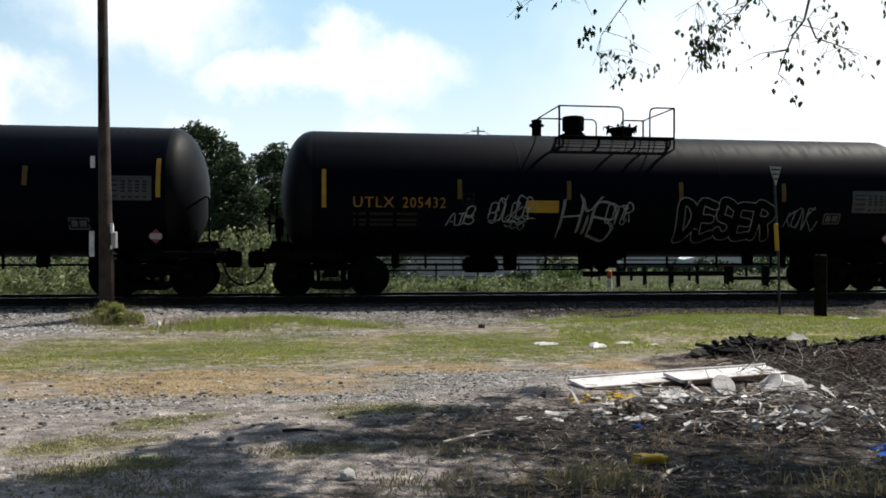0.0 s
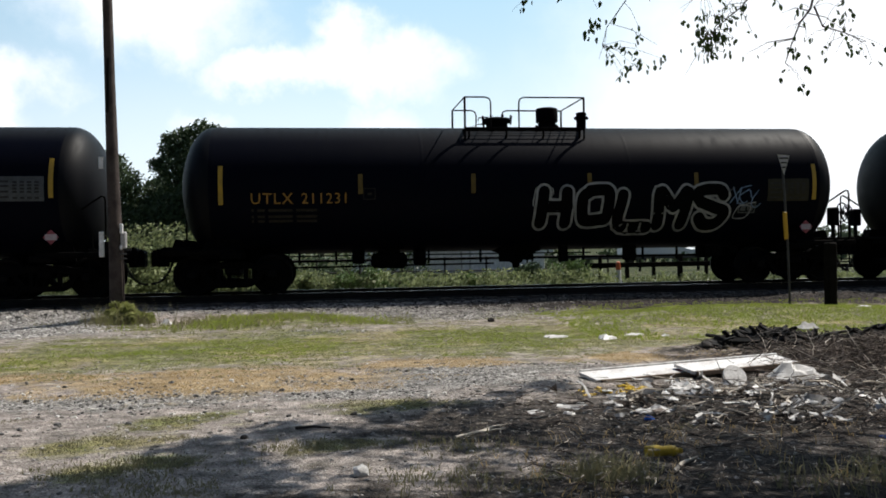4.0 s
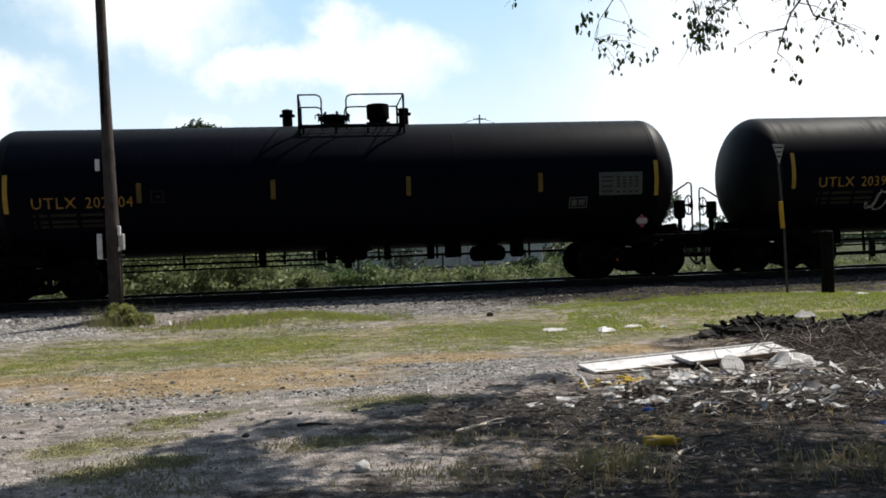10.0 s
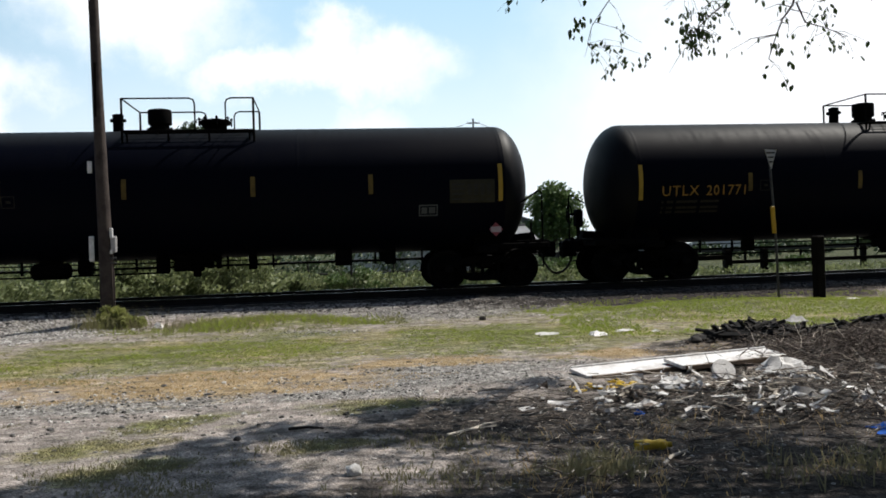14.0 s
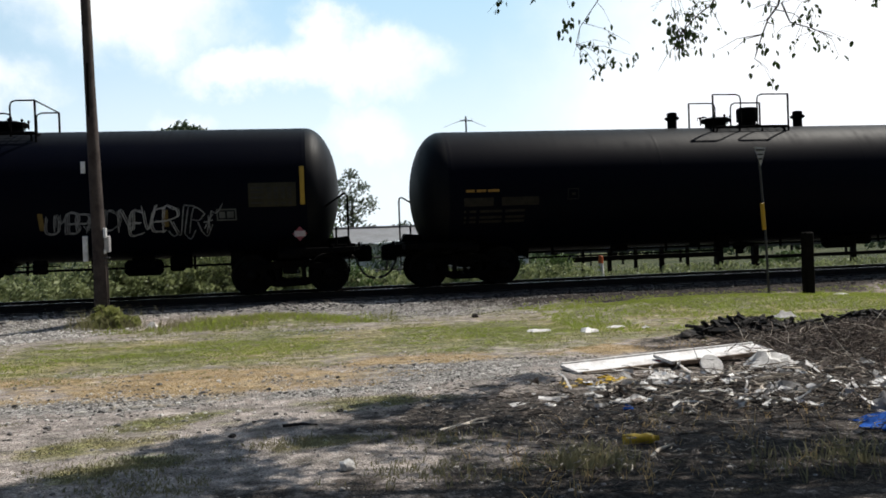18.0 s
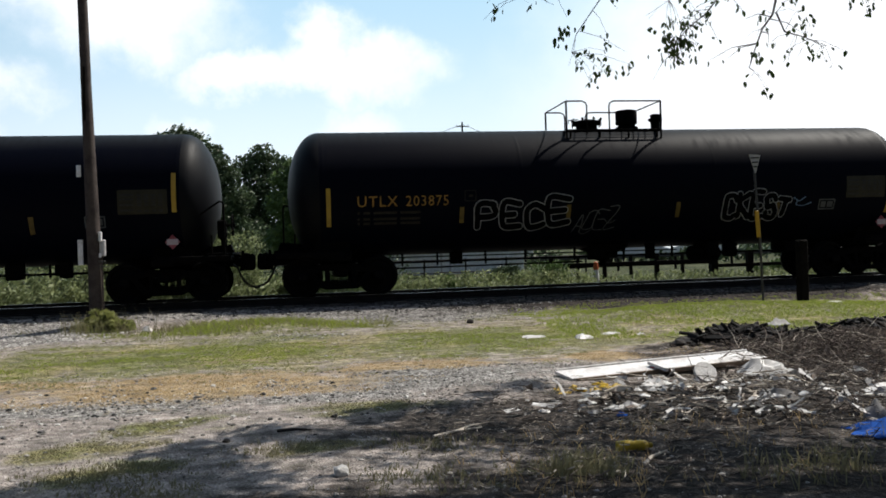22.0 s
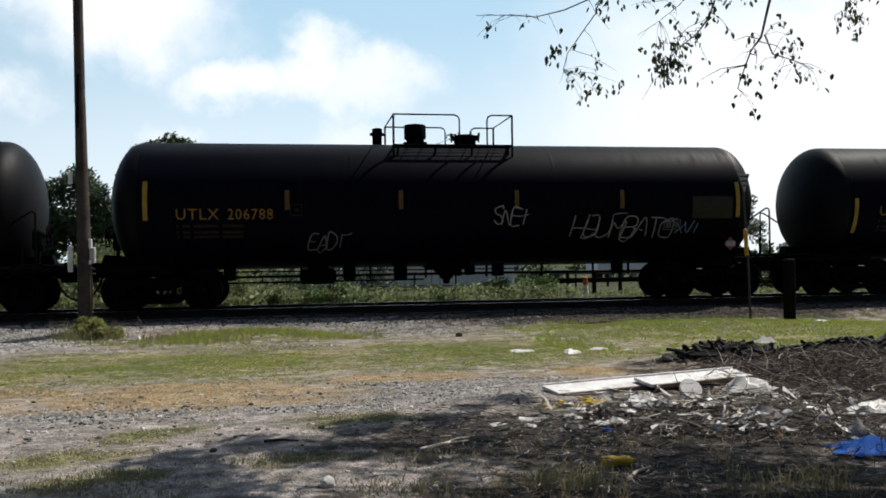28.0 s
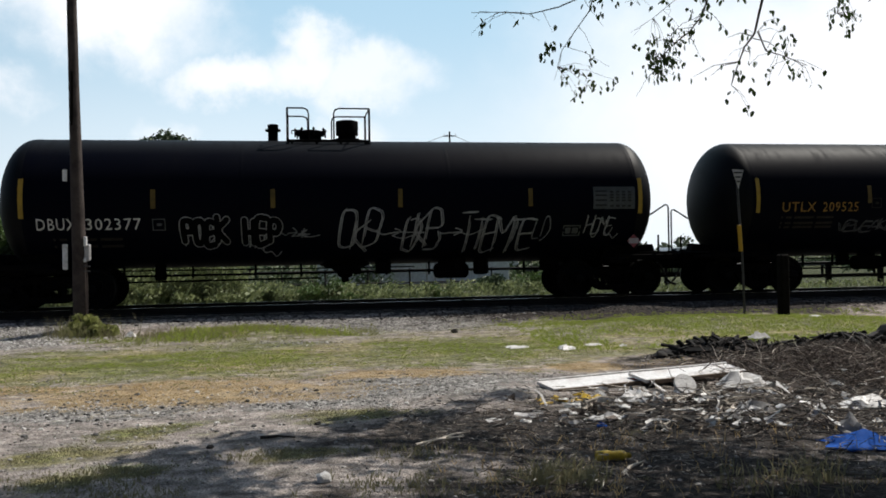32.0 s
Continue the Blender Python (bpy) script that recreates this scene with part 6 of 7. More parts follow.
def parked_vehicle(x, y, turn, label):
    ob = thing("parked_van", pose(x, y, 0, 0, 0, turn), label, "van")
    s = Shape()
    s.prism([(-2.2, 0.4), (2.25, 0.4), (2.3, 0.85), (1.55, 1.0), (0.95, 1.7), (-2.1, 1.75), (-2.25, 1.5)], -0.9, 0.9)
    body = part("body", s, CARWHITE, ob)
    part("windscreen", Shape().prism([(1.05, 1.05), (1.48, 1.05), (0.98, 1.62), (0.6, 1.62)], -0.92, 0.92), GLASS, body)
    part("side_window", Shape().prism([(-1.8, 1.08), (0.5, 1.08), (0.4, 1.6), (-1.8, 1.62)], -0.915, 0.915), GLASS, body)
    for sx in (-1.4, 1.4):
        for sy in (-1, 1):
            wh = part("wheel", kept("van_wheel", lambda: Shape().lathe([(-0.1, 0.2), (-0.1, 0.32), (0.1, 0.32), (0.1, 0.2)], "y", 18), HOSE), HOSE, ob, at=pose(sx, sy * 0.82, 0.32))
            part("rim", kept("van_rim", lambda: Shape().lathe([(-0.11, 0.05), (-0.108, 0.19), (0.108, 0.19), (0.11, 0.05)], "y", 14), GALV), GALV, wh)


parked_vehicle(20.5, 52, 5, "white van parked beyond the fences")
parked_vehicle(26.5, 56, 185, "white van parked on the lot behind")


def marker_cone():
    ob = thing("marker_post", pose(9.0, 26.0, 0), "white marker post with an orange cap", "marker post")
    part("post_body", Shape().lathe([(-0.1, 0.16), (0.05, 0.16), (0.08, 0.11), (0.62, 0.07), (0.64, 0.03)], "z", 14), WHITEPLASTIC, ob)
    part("cap", Shape().lathe([(0.60, 0.07), (0.66, 0.085), (0.84, 0.06), (0.87, 0.02)], "z", 14), ORANGE, ob, "orange cap")


marker_cone()


def line_pole(x, y, top, tiers):
    ob = thing("line_pole", pose(x, y, 0), "thin far power pole with three tiers of arms and wires", "utility pole")
    part("pole_shaft", Shape().tube([(0, 0, -0.3), (0, 0, top)], [0.17, 0.11], 10), WOODDARK, ob)
    for z in tiers:
        part("crossarm", Shape().box((0, -0.14, z), (1.7, 0.1, 0.12), 0.01), WOODDARK, ob)
        for k in (-0.75, 0.75):
            part("insulator", kept("insulator", lambda: Shape().lathe([(0, 0.03), (0.06, 0.06), (0.1, 0.03), (0.16, 0.05), (0.2, 0.02)], "z", 10), GREYPLASTIC), GREYPLASTIC, ob, at=pose(k, -0.14, z + 0.06))
        for sx in (-1, 1):
            part("wire", Shape().tube([(sx * 0.1, 0, z + 0.2), (sx * 1.4, 0.5, z - 0.15), (sx * 2.8, 1.0, z - 0.65)], 0.03, 5), INK, ob)


line_pole(20.19, 110, 17.6, (17.0, 13.4, 10.1))


# ---- overhanging tree, near the camera ----
def unseen_back_woods():
    """Unseen trees added behind the camera: they close the place and dim the train."""
    r = random.Random(8)
    s = Shape()
    for k in range(60):
        x = -60 + 2.1 * k + r.uniform(-1, 1)
        y = r.uniform(-22, -11)
        h = r.uniform(9, 14)
        leaf_cloud(s, r, [(x, y, h * 0.8, 2.6), (x + 1, y, h * 0.5, 3.2), (x - 1, y, h * 0.2, 3.0)], 260, 0.55)
    tagged(part("unseen_back_woods", s, LEAF_DARK, smooth=0), "unseen dense green trees added to dim the train's flank", "trees", kind="stuff")


unseen_back_woods()


def swayed(p):
    """Where a part of the crown at p stands: it leans over the yard, more so higher up."""
    return Vector((p[0] - 0.411 * p[2], p[1] + 0.187 * p[2], p[2]))


def near_tree():
    r = random.Random(77)
    ob = thing("shade_tree", pose(11.5, 5.5, 0), "tree with thin drooping branches and sparse leaves overhead", "tree")
    s = Shape()
    s.tube([(0, 0, -0.3), (-0.1, 0.1, 1.6), (-0.6, 0.3, 3.4), (-1.4, 0.6, 5.4), (-2.4, 0.8, 7.4)], [0.34, 0.28, 0.24, 0.16, 0.06], 12)
    blobs = []
    for k in range(30):
        a, d = r.uniform(0, 6.283), 3.7 * math.sqrt(r.random())
        p2 = swayed((-4.44 + d * math.cos(a), -0.4 + d * math.sin(a), r.uniform(5.3, 7.2)))
        p0 = Vector((-0.9, 0.4, 4.0)).lerp(Vector((-1.9, 0.7, 6.4)), r.random())
        p1 = (p0 + p2) / 2 + Vector((0, 0, 0.45))
        s.tube([p0, p1, p2], [0.08, 0.045, 0.012], 7)
        for q, rr in ((p2, r.uniform(0.5, 0.9)), ((p1 + p2) / 2, r.uniform(0.4, 0.8))):
            if q.y - 0.318 * q.z + rr * 0.6 < 0.1 + 0.85 * max(0.0, q.x - 0.653 * q.z + 12.5):
                blobs.append((*q, rr))
    low = []
    for dx, dy, rr in ((-6.7, 2.02, 0.5), (-5.9, 2.07, 0.5), (-6.3, 1.95, 0.5), (-7.3, 1.75, 0.45), (-7.0, 2.1, 0.4), (-6.9, 1.75, 0.5), (-6.3, 2.45, 0.5), (-5.75, 3.0, 0.5), (-5.3, 3.65, 0.42), (-6.1, 1.7, 0.6), (-5.6, 2.4, 0.5), (-4.7, 3.0, 0.5), (-4.5, 4.05, 0.4), (-7.4, 1.4, 0.5), (-3.9, 4.5, 0.4), (-2.8, 4.9, 0.4)):
        dx, dy, _ = swayed((dx + 0.2, dy - 1.15, 6.3))
        s.tube([(-1.4, 0.6, 5.4), (dx * 0.6, dy * 0.6, 6.2), (dx, dy, 6.3)], [0.07, 0.035, 0.008], 7)
        low += [(dx + r.gauss(0, 0.22), dy + r.gauss(0, 0.16), 6.3, rr), (dx + r.gauss(0, 0.3), dy + r.gauss(0, 0.2), 6.4, rr * 0.6)]
    part("trunk", s, BARK, ob)
    part("crown", leaf_cloud(Shape(), r, blobs, 3600, 0.085, 0.6), LEAF_NEAR, ob, smooth=0)
    part("lower_crown", leaf_cloud(Shape(), r, low, 6800, 0.08, 0.5), LEAF_NEAR, ob, smooth=0)
    return ob


SHADE = near_tree()


def at_view(u, v, y=8.0):
    """A place 8 m ahead, u along and v down from the picture's upper middle, in steps of 5.8 mm."""
    k = y / 8.0
    return Vector((k * (1.86 + (u - 920) * 0.005784), y, 1.53 + k * (2.37 + (u - 920) * 0.00025 - v * (0.0054 + (u - 920) * 5.4e-7))))


def hanging_branch(line, thick, twigs, leaves_each, seed, y=8.0, clusters=(), label="thin drooping bough with small dark leaves"):
    """A thin bough of the shade tree that hangs into view, with twigs and hanging leaves."""
    r = random.Random(seed)
    base = Vector((11.5, 5.5, 0))
    wood, leaves = Shape(), Shape()
    p = [at_view(u + r.gauss(0, 3), v + r.gauss(0, 3), y + r.gauss(0, 0.06)) - base for u, v in line]
    if line[0][1] < -60:
        p.insert(0, Vector((-4.4 + r.gauss(0, 0.4), 1.6, 5.6)))
    n = len(p) - 1
    wood.tube(p, [thick * (1 - 0.75 * k / n) for k in range(n + 1)], 6)

    def leaf(c):
        h, w = r.uniform(0.03, 0.075), r.uniform(0.011, 0.022)
        a = r.uniform(0, 6.28)
        e = Vector((math.cos(a) * w, math.sin(a) * w, 0))
        t = Vector((r.gauss(0, 0.018), r.gauss(0, 0.01), -h))
        g = Vector((-e.y, e.x, 0)) * 0.5
        leaves.add([tuple(c), tuple(c + t * 0.3 + e + g), tuple(c + t * 0.7 + e * 0.8 + g), tuple(c + t), tuple(c + t * 0.7 - e * 0.8 + g), tuple(c + t * 0.3 - e + g)], [(0, 1, 2, 3), (0, 3, 4, 5)])

    def twig(q, d):
        mid = q + d * 0.5 + Vector((r.gauss(0, 0.03), 0, 0.04))
        wood.tube([q, mid, q + d], [thick * 0.3, thick * 0.2, 0.0015], 5)
        for _ in range(leaves_each):
            if r.random() < 0.75:
                leaf(q + d * r.uniform(0.55, 1.05) + Vector((r.gauss(0, 0.025), r.gauss(0, 0.02), 0)))

    for _ in range(twigs):
        k = r.randint(2, n)
        twig(p[k].lerp(p[k - 1], r.random()), Vector((r.gauss(0, 0.22), r.gauss(0, 0.15), -r.uniform(0.02, 0.3))))
    for u, v, su, sv, count in clusters:
        for _ in range(count):
            c = at_view(u + r.gauss(0, su), v + r.gauss(0, sv), y + r.gauss(0, 0.1)) - base
            near = min(p, key=lambda q: (q - c).length)
            if r.random() < 0.3:
                wood.tube([near, near.lerp(c, 0.5) + Vector((0, 0, 0.04)), c], [0.003, 0.002, 0.001], 4)
            for _ in range(r.randint(1, 3)):
                leaf(c + Vector((r.gauss(0, 0.03), r.gauss(0, 0.03), r.gauss(0, 0.02))))
    ob = part("bough", wood, BARK, SHADE, label)
    part("leaves", leaves, LEAF_NEAR, ob, smooth=0)


hanging_branch([(1470, -120), (1448, -40), (1438, 0), (1424, 35), (1404, 62), (1388, 95), (1376, 132)], 0.02, 6, 1, 1, clusters=((1385, 105, 14, 18, 9), (1405, 45, 8, 12, 4), (1415, 140, 3, 3, 1), (1413, 170, 3, 4, 2), (1367, 160, 3, 3, 1)))
hanging_branch([(1424, 35), (1446, 66), (1486, 82), (1530, 98)], 0.011, 8, 2, 2, clusters=((1485, 62, 18, 14, 9), (1500, 105, 20, 14, 7), (1480, 20, 20, 10, 5)))
hanging_branch([(1360, -120), (1335, -40), (1318, 0), (1296, 28), (1268, 55), (1242, 84), (1236, 112)], 0.013, 12, 3, 3, clusters=((1241, 72, 16, 18, 42), (1238, 94, 14, 11, 28), (1320, 15, 18, 14, 8), (1275, 30, 16, 14, 10)))
hanging_branch([(1330, -90), (1270, -30), (1225, 8), (1190, 34)], 0.006, 6, 1, 4, clusters=((1235, 35, 14, 14, 7),))
hanging_branch([(1180, -110), (1130, -50), (1108, -10), (1092, 18), (1062, 62), (1052, 92)], 0.01, 3, 1, 5, clusters=((1044, 50, 5, 8, 5), (1036, 74, 4, 6, 3), (1084, 100, 5, 5, 4), (1112, 94, 4, 6, 3), (1118, 122, 7, 4, 6), (1151, 122, 5, 4, 5), (1064, 108, 3, 6, 3), (1091, 136, 6, 7, 8), (1110, 66, 4, 5, 2)))
hanging_branch([(1170, -100), (1110, -45), (1060, -18), (1000, -4), (952, -6), (900, -10)], 0.01, 6, 1, 6, clusters=((985, 6, 8, 8, 3), (922, 8, 4, 5, 3), (1120, -30, 14, 12, 8)))
hanging_branch([(1700, -140), (1640, -70), (1600, -30), (1590, 0)], 0.012, 8, 3, 7, clusters=((1600, -20, 16, 22, 26), (1618, 20, 10, 12, 8)))
hanging_branch([(1460, -130), (1380, -70), (1300, -40), (1200, -25)], 0.008, 12, 2, 8, clusters=((1200, -40, 30, 10, 8), (1330, -30, 30, 14, 12)))

# ---- rubbish heap and litter ----
def lay(x, y, up=0.0):
    return height(x, y) + up


def crumple(r, w, d, h, n=7):
    """A crumpled sheet or bag: a ragged outline, creased in shallow folds."""
    s = Shape()
    off = r.uniform(0, 50)
    v = []
    for j in range(n + 1):
        for i in range(n + 1):
            u, q = 2 * i / n - 1, 2 * j / n - 1
            m = math.hypot(u, q) / max(abs(u), abs(q), 1e-6)
            rag = (1 / m) ** 0.7 * (1 + 0.5 * noise.noise((u * 1.5 + off, q * 1.5, 0.0))) + r.uniform(-0.05, 0.05)
            lump = 0.55 + 0.8 * noise.noise((u * 1.4, q * 1.4, off)) + 0.35 * noise.noise((u * 3.5, q * 3.5, off))
            z = h * 0.75 * max(0.0, 1 - max(abs(u), abs(q)) ** 2.5) * max(0.1, lump)
            v.append((w / 2 * u * rag, d / 2 * q * rag, max(0.004, z)))
    f = [(j * (n + 1) + i, j * (n + 1) + i + 1, (j + 1) * (n + 1) + i + 1, (j + 1) * (n + 1) + i) for j in range(n) for i in range(n)]
    s.add(v, f)
    s.add([(a, b, -0.004) for a, b, c in v], [q[::-1] for q in f])
    return s


def torn_strip(r, length, width):
    """A bent, twisted strip of torn sheet, 3 mm thick."""
    s = Shape()
    n = r.randint(3, 5)
    p, a, t = Vector((0, 0, 0.01)), r.uniform(-0.3, 0.5), r.uniform(-0.7, 0.7)
    rows = []
    for k in range(n + 1):
        w = width * r.uniform(0.55, 1.2) / 2
        e = Vector((r.gauss(0, 0.15), math.cos(t), math.sin(t))) * w
        rows.append((p - e, p + e))
        p = p + Vector((math.cos(a), r.gauss(0, 0.3), math.sin(a))) * (length / n)
        p.z = max(p.z, 0.004)
        a = min(0.7, a + r.gauss(-0.2, 0.45))
        t += r.gauss(0, 0.4)
    v = [tuple(q) for row in rows for q in row]
    f = [(2 * k, 2 * k + 2, 2 * k + 3, 2 * k + 1) for k in range(n)]
    s.add(v, f)
    s.add([(x, y, z - 0.003) for x, y, z in v], [q[::-1] for q in f])
    return s


def scrap(name, x, y, size, mat, label, category, seed, up=0.0, turn=0):
    r = random.Random(seed)
    ob = part(name, crumple(r, *size), mat, at=pose(x, y, lay(x, y, up + 0.006), 0, 0, turn), smooth=28)
    return tagged(ob, label, category)


def white_board(x, y, up, tilt, slope, turn, length, width, label, torn):
    ob = thing("white_board", pose(x, y, lay(x, y, up), tilt, slope, turn), label, "board")
    a = length / 2
    part("sheet", Shape().prism([(-a, 0), (a, 0), (a - 0.03, 0.035), (-a, 0.035)], -width / 2, width / 2), BOARDWHITE, ob)
    part("lower_edge", Shape().box((0, -width / 2 - 0.015, 0.012), (length * 0.94, 0.03, 0.05), 0.005), BOARDEDGE, ob, "broken dark edge")
    part("rim", Shape().box((0, width / 2 + 0.01, 0.025), (length * 0.97, 0.025, 0.06), 0.005), BOARDWHITE, ob, "raised white rim")
    if torn:
        part("red_label", Shape().box((a * 0.55, -width * 0.3, 0.038), (0.2, 0.09, 0.006), 0.002), LITTERRED, ob, "torn red label")


white_board(3.5, 9.25, 0.03, 4, -1.0, 11, 1.5, 0.42, "weathered white door panel lying on dirt", True)
white_board(4.55, 9.2, 0.07, 5, -1.2, 9, 1.4, 0.38, "long white panel propped on the rubbish", False)


def white_lid():
    ob = thing("bucket_lid", pose(4.0, 8.15, lay(4.0, 8.15, 0.12), 48, 14, -10), "round white bucket lid leaning on rubbish", "lid")
    part("disc", Shape().lathe([(-0.012, 0.03), (-0.012, 0.106), (0.0, 0.11), (0.004, 0.1), (0.004, 0.03)], "z", 24), LITTER, ob)
    part("rim", Shape().lathe([(-0.02, 0.104), (-0.02, 0.118), (0.012, 0.118), (0.012, 0.106)], "z", 24), LITTER, ob)


white_lid()
scrap("white_sheet", 3.35, 7.85, (0.3, 0.22, 0.14), LITTER, "crumpled white plastic piece on the heap", "plastic", 1, 0.05, 20)
scrap("white_sheet", 4.75, 8.35, (0.55, 0.35, 0.3), LITTER, "folded white plastic sheet on the heap", "plastic", 2, 0.05, -10)
scrap("plastic_bag", 4.28, 12.95, (0.3, 0.26, 0.15), LITTER, "crumpled white plastic bag on the grass", "plastic bag", 3)
scrap("paper_scrap", 3.55, 13.35, (0.4, 0.3, 0.08), LITTER, "crumpled white paper on the grass", "paper", 4)
scrap("plastic_bag", 7.95, 13.55, (0.45, 0.35, 0.15), LITTERGREY, "grey and white bag on the grass", "plastic bag", 5, 0.0, 15)
scrap("paper_scrap", 4.85, 13.3, (0.3, 0.14, 0.06), LITTER, "small white scrap on the grass", "paper", 6)
scrap("paper_scrap", 5.25, 13.0, (0.12, 0.12, 0.05), LITTER, "small white scrap on the grass", "paper", 7)
scrap("paper_scrap", -3.25, 17.4, (0.2, 0.2, 0.22), LITTER, "white scrap in the weeds by the pole", "paper", 8)
scrap("paper_scrap", 10.9, 16.4, (0.4, 0.2, 0.06), LITTER, "pale scrap by the timber post", "paper", 9)
scrap("blue_tarp", 4.32, 5.8, (0.55, 0.4, 0.17), LITTERBLUE, "crumpled blue plastic sheet on the ground", "plastic sheet", 10)
scrap("plastic_bag", 4.55, 6.2, (0.26, 0.22, 0.2), LITTERGREY, "clear crumpled plastic bag", "plastic bag", 11)
scrap("plastic_bag", 5.35, 7.15, (0.5, 0.3, 0.2), LITTER, "pale crumpled bags on the heap", "plastic bag", 12)
scrap("paper_scrap", 2.75, 7.15, (0.34, 0.16, 0.09), LITTER, "white tray-shaped scrap on burnt soil", "plastic", 13)
scrap("blue_scrap", 2.62, 6.9, (0.09, 0.08, 0.07), LITTERBLUE, "small blue plastic scrap on soil", "plastic", 14)
bottle = thing("yellow_bottle", pose(2.3, 5.82, lay(2.3, 5.82, 0.036), 0, 0, -8), "dented yellow plastic bottle lying on dark soil", "bottle")
part("bottle_body", Shape().lathe([(-0.13, 0.02), (-0.125, 0.038), (-0.04, 0.042), (0.0, 0.034), (0.05, 0.041), (0.085, 0.036), (0.11, 0.017)], "x", 14), LITTERYEL, bottle)
part("bottle_cap", Shape().lathe([(0.108, 0.016), (0.11, 0.02), (0.135, 0.02), (0.137, 0.016)], "x", 12), LITTERYEL, bottle)
scrap("plastic_tub", 4.1, 7.0, (0.36, 0.24, 0.18), LITTERGREY, "pale torn plastic on the heap", "plastic", 17)


def pile_scraps():
    r = random.Random(33)
    for k in range(240):
        x, y = (r.gauss(3.6, 0.75), r.gauss(7.5, 0.45)) if k < 180 else (r.uniform(4.6, 6.8), r.uniform(6.8, 8.6))
        mat, label = r.choice(((LITTER, "torn white plastic scrap"), (LITTER, "torn white plastic scrap"), (LITTERGREY, "dirty grey scrap"), (BROKENWOOD, "splintered brown scrap")))
        shape = torn_strip(r, r.uniform(0.08, 0.32), r.uniform(0.02, 0.07)) if r.random() < 0.75 else crumple(r, r.uniform(0.06, 0.16), r.uniform(0.05, 0.12), r.uniform(0.02, 0.06), 5)
        tagged(part("scrap", shape, mat, at=pose(x, y, lay(x, y, r.uniform(0.005, 0.05)), 0, 0, r.uniform(0, 360)), smooth=0), label + " on the rubbish heap", "rubbish")
    for k in range(10):
        scrap("yellow_scrap", r.gauss(2.9, 0.3), r.gauss(8.3, 0.18), (r.uniform(0.1, 0.22), r.uniform(0.04, 0.1), 0.05), LITTERYEL, "yellow plastic scrap beside the panel", "rubbish", 200 + k, 0.0, r.uniform(0, 180))


pile_scraps()


def plastic_tangle():
    """Long curled strips of torn white plastic."""
    r = random.Random(90)
    for k in range(22):
        x, y = r.gauss(3.7, 0.2), r.gauss(6.7, 0.16)
        tagged(part("plastic_strip", torn_strip(r, r.uniform(0.18, 0.42), r.uniform(0.02, 0.05)), LITTER, at=pose(x, y, lay(x, y, r.uniform(0.01, 0.08)), 0, 0, r.uniform(0, 360)), smooth=0),
               "curled strip of torn white plastic on rubbish", "plastic")


plastic_tangle()


def sticks(name, label, mat, count, pick, long0, long1, thick, seed, rise=0.25, joined=True):
    """A tangle of bent sticks as one mesh."""
    r = random.Random(seed)
    s = Shape()
    for _ in range(count):
        x, y = pick(r)
        a, d, t = r.uniform(0, 6.283), r.uniform(long0, long1), r.gauss(0, rise)
        z = lay(x, y, abs(r.gauss(0, 0.06)) + 0.01)
        u = Vector((math.cos(a), math.sin(a), t)).normalized() * d
        p0 = Vector((x, y, z))
        mid = p0 + u * 0.5 + Vector((r.gauss(0, 0.07), r.gauss(0, 0.07), r.gauss(0, 0.05))) * d
        p2 = p0 + u
        p2.z, mid.z = max(p2.z, lay(p2.x, p2.y, 0.005)), max(mid.z, lay(mid.x, mid.y, 0.008))
        w = thick * r.uniform(0.5, 1.4)
        s.tube([p0, mid, p2], [w, w * 0.8, w * 0.4], 5)
    return tagged(part(name, s, mat, smooth=60), label, "sticks", kind="stuff")


sticks("brush_pile", "tangled dry grey brush heap", BROKENWOOD, 5200, lambda r: (r.gauss(6.7, 0.9), r.gauss(9.1, 0.85)), 0.06, 0.32, 0.0045, 41, 0.45)
sticks("dead_twigs", "bleached dead twigs on the brush heap", PALEWOOD, 420, lambda r: (r.gauss(6.6, 0.9), r.gauss(9.0, 0.85)), 0.08, 0.45, 0.004, 48, 0.4)
sticks("charred_branches", "charred black branches heaped on the grass", CHAR, 130, lambda r: (r.gauss(6.1, 0.4), r.gauss(11.3, 0.25)), 0.05, 0.18, 0.012, 42, 0.35)
pebbles("charred_lumps", "charred black lumps of burnt wood", CHAR, 500, lambda r: (r.gauss(6.1, 0.42), r.gauss(11.3, 0.22)), 0.02, 0.13, 71)
pebbles("charred_lumps", "charred black lumps of burnt wood", CHAR, 450, lambda r: (r.gauss(8.25, 0.55), r.gauss(11.45, 0.3)), 0.02, 0.13, 72)
sticks("charred_branches", "charred black branches heaped on the grass", CHAR, 130, lambda r: (r.gauss(8.2, 0.7), r.gauss(11.4, 0.35)), 0.06, 0.18, 0.012, 43, 0.35)
def char_chunks(cx, cy, wx, wy, count, seed):
    """Charred board ends and log pieces thrown on a heap."""
    r = random.Random(seed)
    for k in range(count):
        x, y = r.gauss(cx, wx), r.gauss(cy, wy)
        size = (r.uniform(0.12, 0.42), r.uniform(0.03, 0.09), r.uniform(0.02, 0.06))
        ob = part("charred_piece", Shape().box((0, 0, 0), size, 0.008), CHAR, at=pose(x, y, lay(x, y, r.uniform(0.02, 0.1)), r.uniform(-40, 40), r.uniform(-32, 32), r.uniform(0, 180)), smooth=0)
        tagged(ob, "charred black board end on the burnt heap", "charred wood")


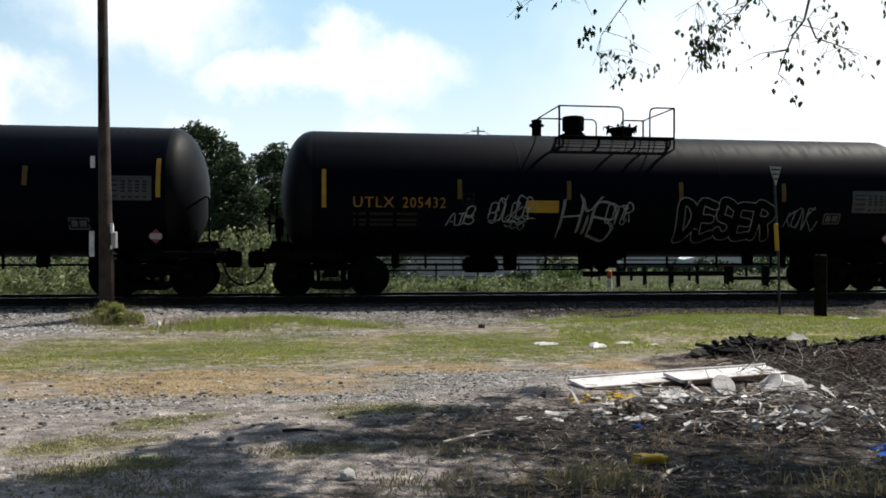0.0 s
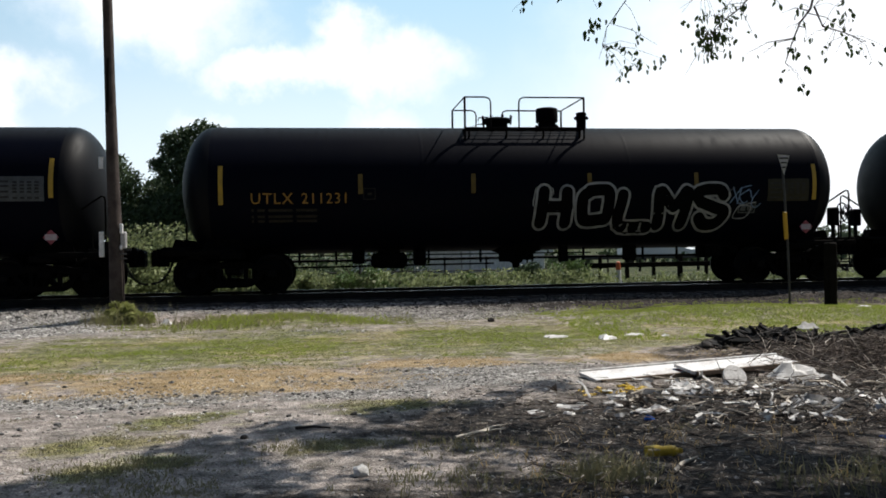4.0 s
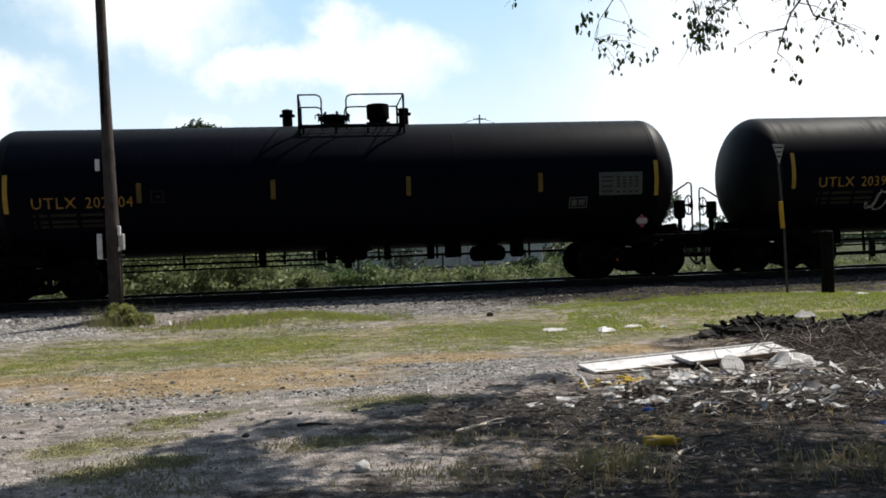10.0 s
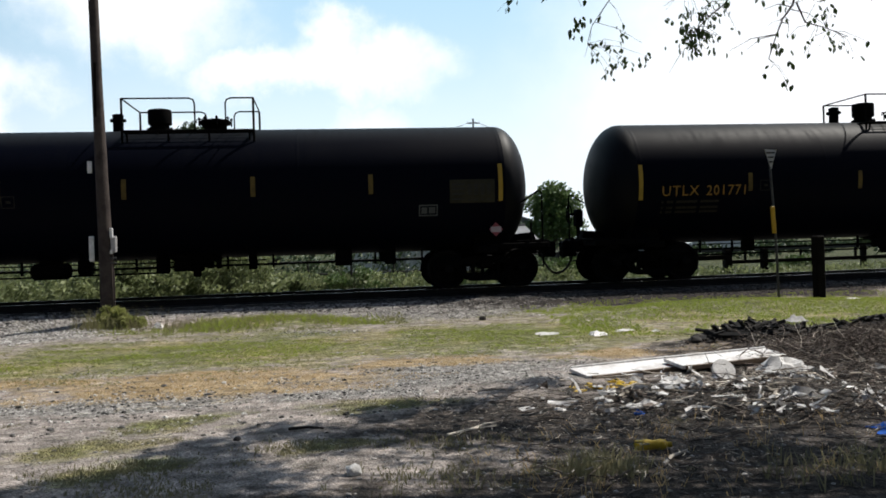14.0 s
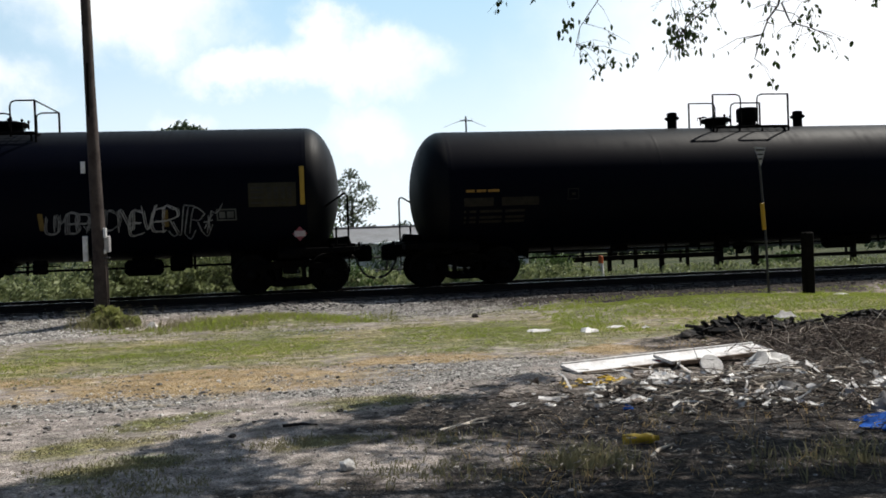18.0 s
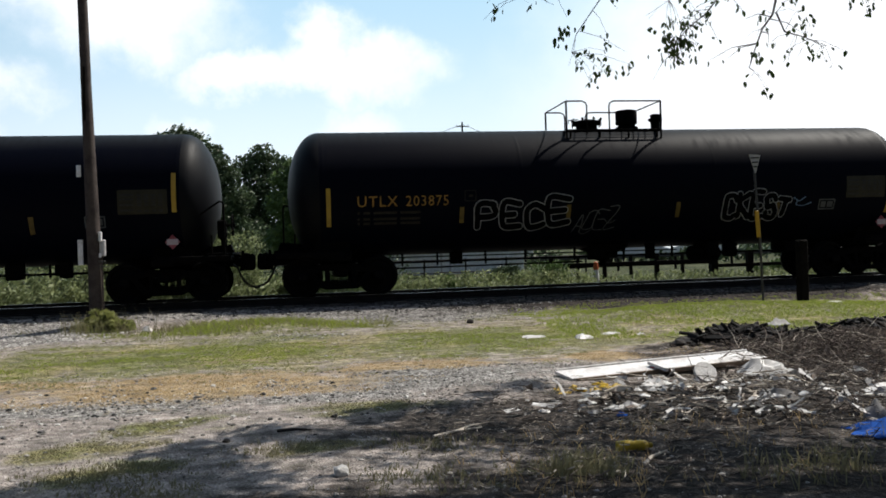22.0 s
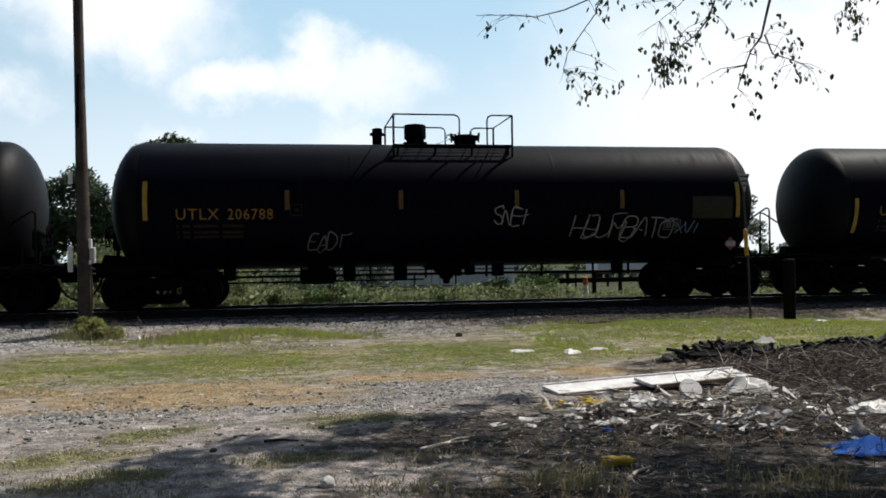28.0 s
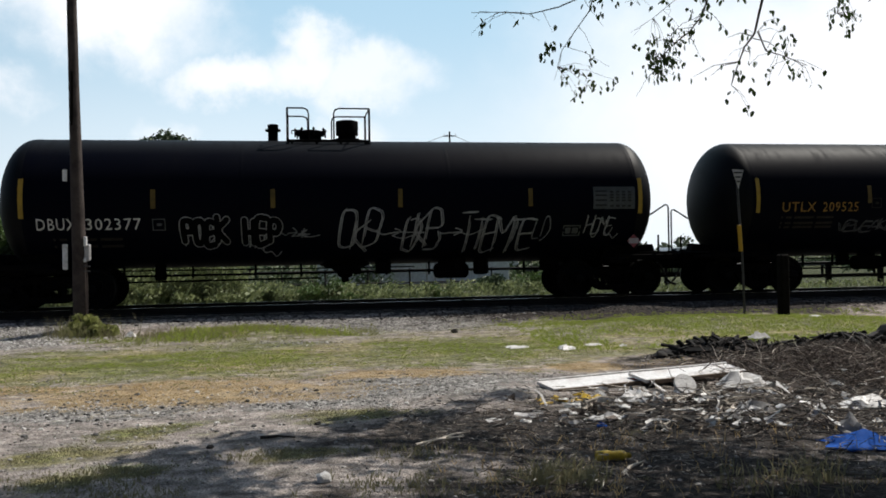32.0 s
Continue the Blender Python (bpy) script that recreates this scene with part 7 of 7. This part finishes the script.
char_chunks(6.1, 11.3, 0.42, 0.22, 90, 73)
char_chunks(8.2, 11.45, 0.55, 0.3, 70, 74)
sticks("split_wood", "pale split wood strips among the rubbish", PALEWOOD, 140, lambda r: (r.gauss(3.7, 0.8), r.gauss(7.3, 0.5)), 0.1, 0.4, 0.008, 44, 0.12)
sticks("twig_litter", "fine dark twigs over burnt soil", BROKENWOOD, 1000, lambda r: (r.uniform(1.3, 5.5), r.uniform(4.5, 8.4)), 0.05, 0.25, 0.004, 45, 0.1)
sticks("wood_chips", "pale wood chips and splinters on dark soil", PALEWOOD, 1500, lambda r: (r.uniform(0.8, 5.6), r.uniform(4.9, 8.4)), 0.02, 0.1, 0.004, 47, 0.15)
sticks("dead_brush", "fine dead stalks at the heap's foot", BROKENWOOD, 450, lambda r: (r.gauss(4.6, 1.0), r.gauss(6.4, 0.5)), 0.06, 0.25, 0.004, 46, 0.6)


def fallen_stick(x, y, length, turn, thick, mat, label):
    s = Shape()
    s.tube([(-length / 2, 0, thick), (0, 0.02, thick * 1.4), (length / 2, -0.01, thick)], [thick, thick * 0.9, thick * 0.5], 7)
    tagged(part("stick", s, mat, at=pose(x, y, lay(x, y), 0, 0, turn)), label, "stick")


fallen_stick(-0.18, 7.2, 0.3, -8, 0.014, CHAR, "short dark stick lying on dirt")
fallen_stick(1.15, 6.75, 0.5, 28, 0.012, PALEWOOD, "pale dry stick lying on dirt")
fallen_stick(1.3, 6.9, 0.4, 40, 0.01, PALEWOOD, "pale dry stick lying on dirt")
fallen_stick(2.35, 5.55, 0.45, 48, 0.014, PALEWOOD, "bent pale stick by the yellow bottle")
fallen_stick(2.8, 7.7, 0.4, 50, 0.018, PALEWOOD, "pale stick on the rubbish heap")


def rock(x, y, size, mat, label, seed):
    r = random.Random(seed)
    bm = bmesh.new()
    bmesh.ops.create_icosphere(bm, subdivisions=2, radius=size)
    for v in bm.verts:
        v.co *= 1 + 0.35 * noise.noise(v.co * (1.5 / size) + Vector((seed, 0, 0)))
        v.co.z = v.co.z * 0.7
    me = bpy.data.meshes.new("rock")
    bm.to_mesh(me)
    bm.free()
    me.materials.append(mat)
    tagged(part("rock", me, mat, at=pose(x, y, lay(x, y, size * 0.45))), label, "rock")


rock(0.16, 5.72, 0.06, WHITEROCK, "pale rough stone lying on shaded dirt", 3)
rock(-0.72, 6.95, 0.028, CHAR, "small dark stone on dirt", 5)
rock(3.0, 16.0, 0.07, CHAR, "dark lump on the gravel", 6)
rock(9.6, 12.3, 0.26, CHAR, "rounded black lump on the heap", 8)
r_ = random.Random(3)
for k in range(14):
    rock(r_.uniform(-3.4, -0.6), r_.uniform(7.2, 9.4), r_.uniform(0.01, 0.022), r_.choice((STONE, STONEDARK, STONEDARK)), "loose stone on the dirt", 20 + k)

for x, y, r0, n, lo, hi, mat in ((-4.2, 17.75, 0.55, 420, 0.06, 0.36, GRASS), (-4.2, 17.7, 0.8, 200, 0.06, 0.5, GRASSDARK), (-2.6, 17.3, 0.9, 300, 0.05, 0.2, GRASSDARK), (-1.0, 17.4, 0.9, 400, 0.05, 0.16, GRASS), (1.75, 5.35, 0.3, 260, 0.06, 0.2, GRASSDARK),
                                 (3.3, 5.0, 0.5, 160, 0.06, 0.18, GRASSDARK), (-1.45, 6.15, 0.5, 420, 0.015, 0.05, GRASSDARK), (-1.2, 5.6, 0.45, 260, 0.015, 0.05, GRASSDARK), (-0.3, 6.6, 0.3, 110, 0.015, 0.07, GRASSDARK), (0.6, 5.5, 0.5, 200, 0.02, 0.08, GRASSDARK), (0.9, 6.4, 0.5, 240, 0.015, 0.06, GRASSDARK)):
    tuft(x, y, r0, n, lo, hi, int(100 + x * 10 + y), mat)
blades("straw", "dry straw stalks among rubbish", GRASSDRY, 320, lambda r: (r.uniform(1.0, 5.0), r.uniform(4.6, 6.6)), 0.03, 0.14, 61, 1.6, 0.0025)

motions()
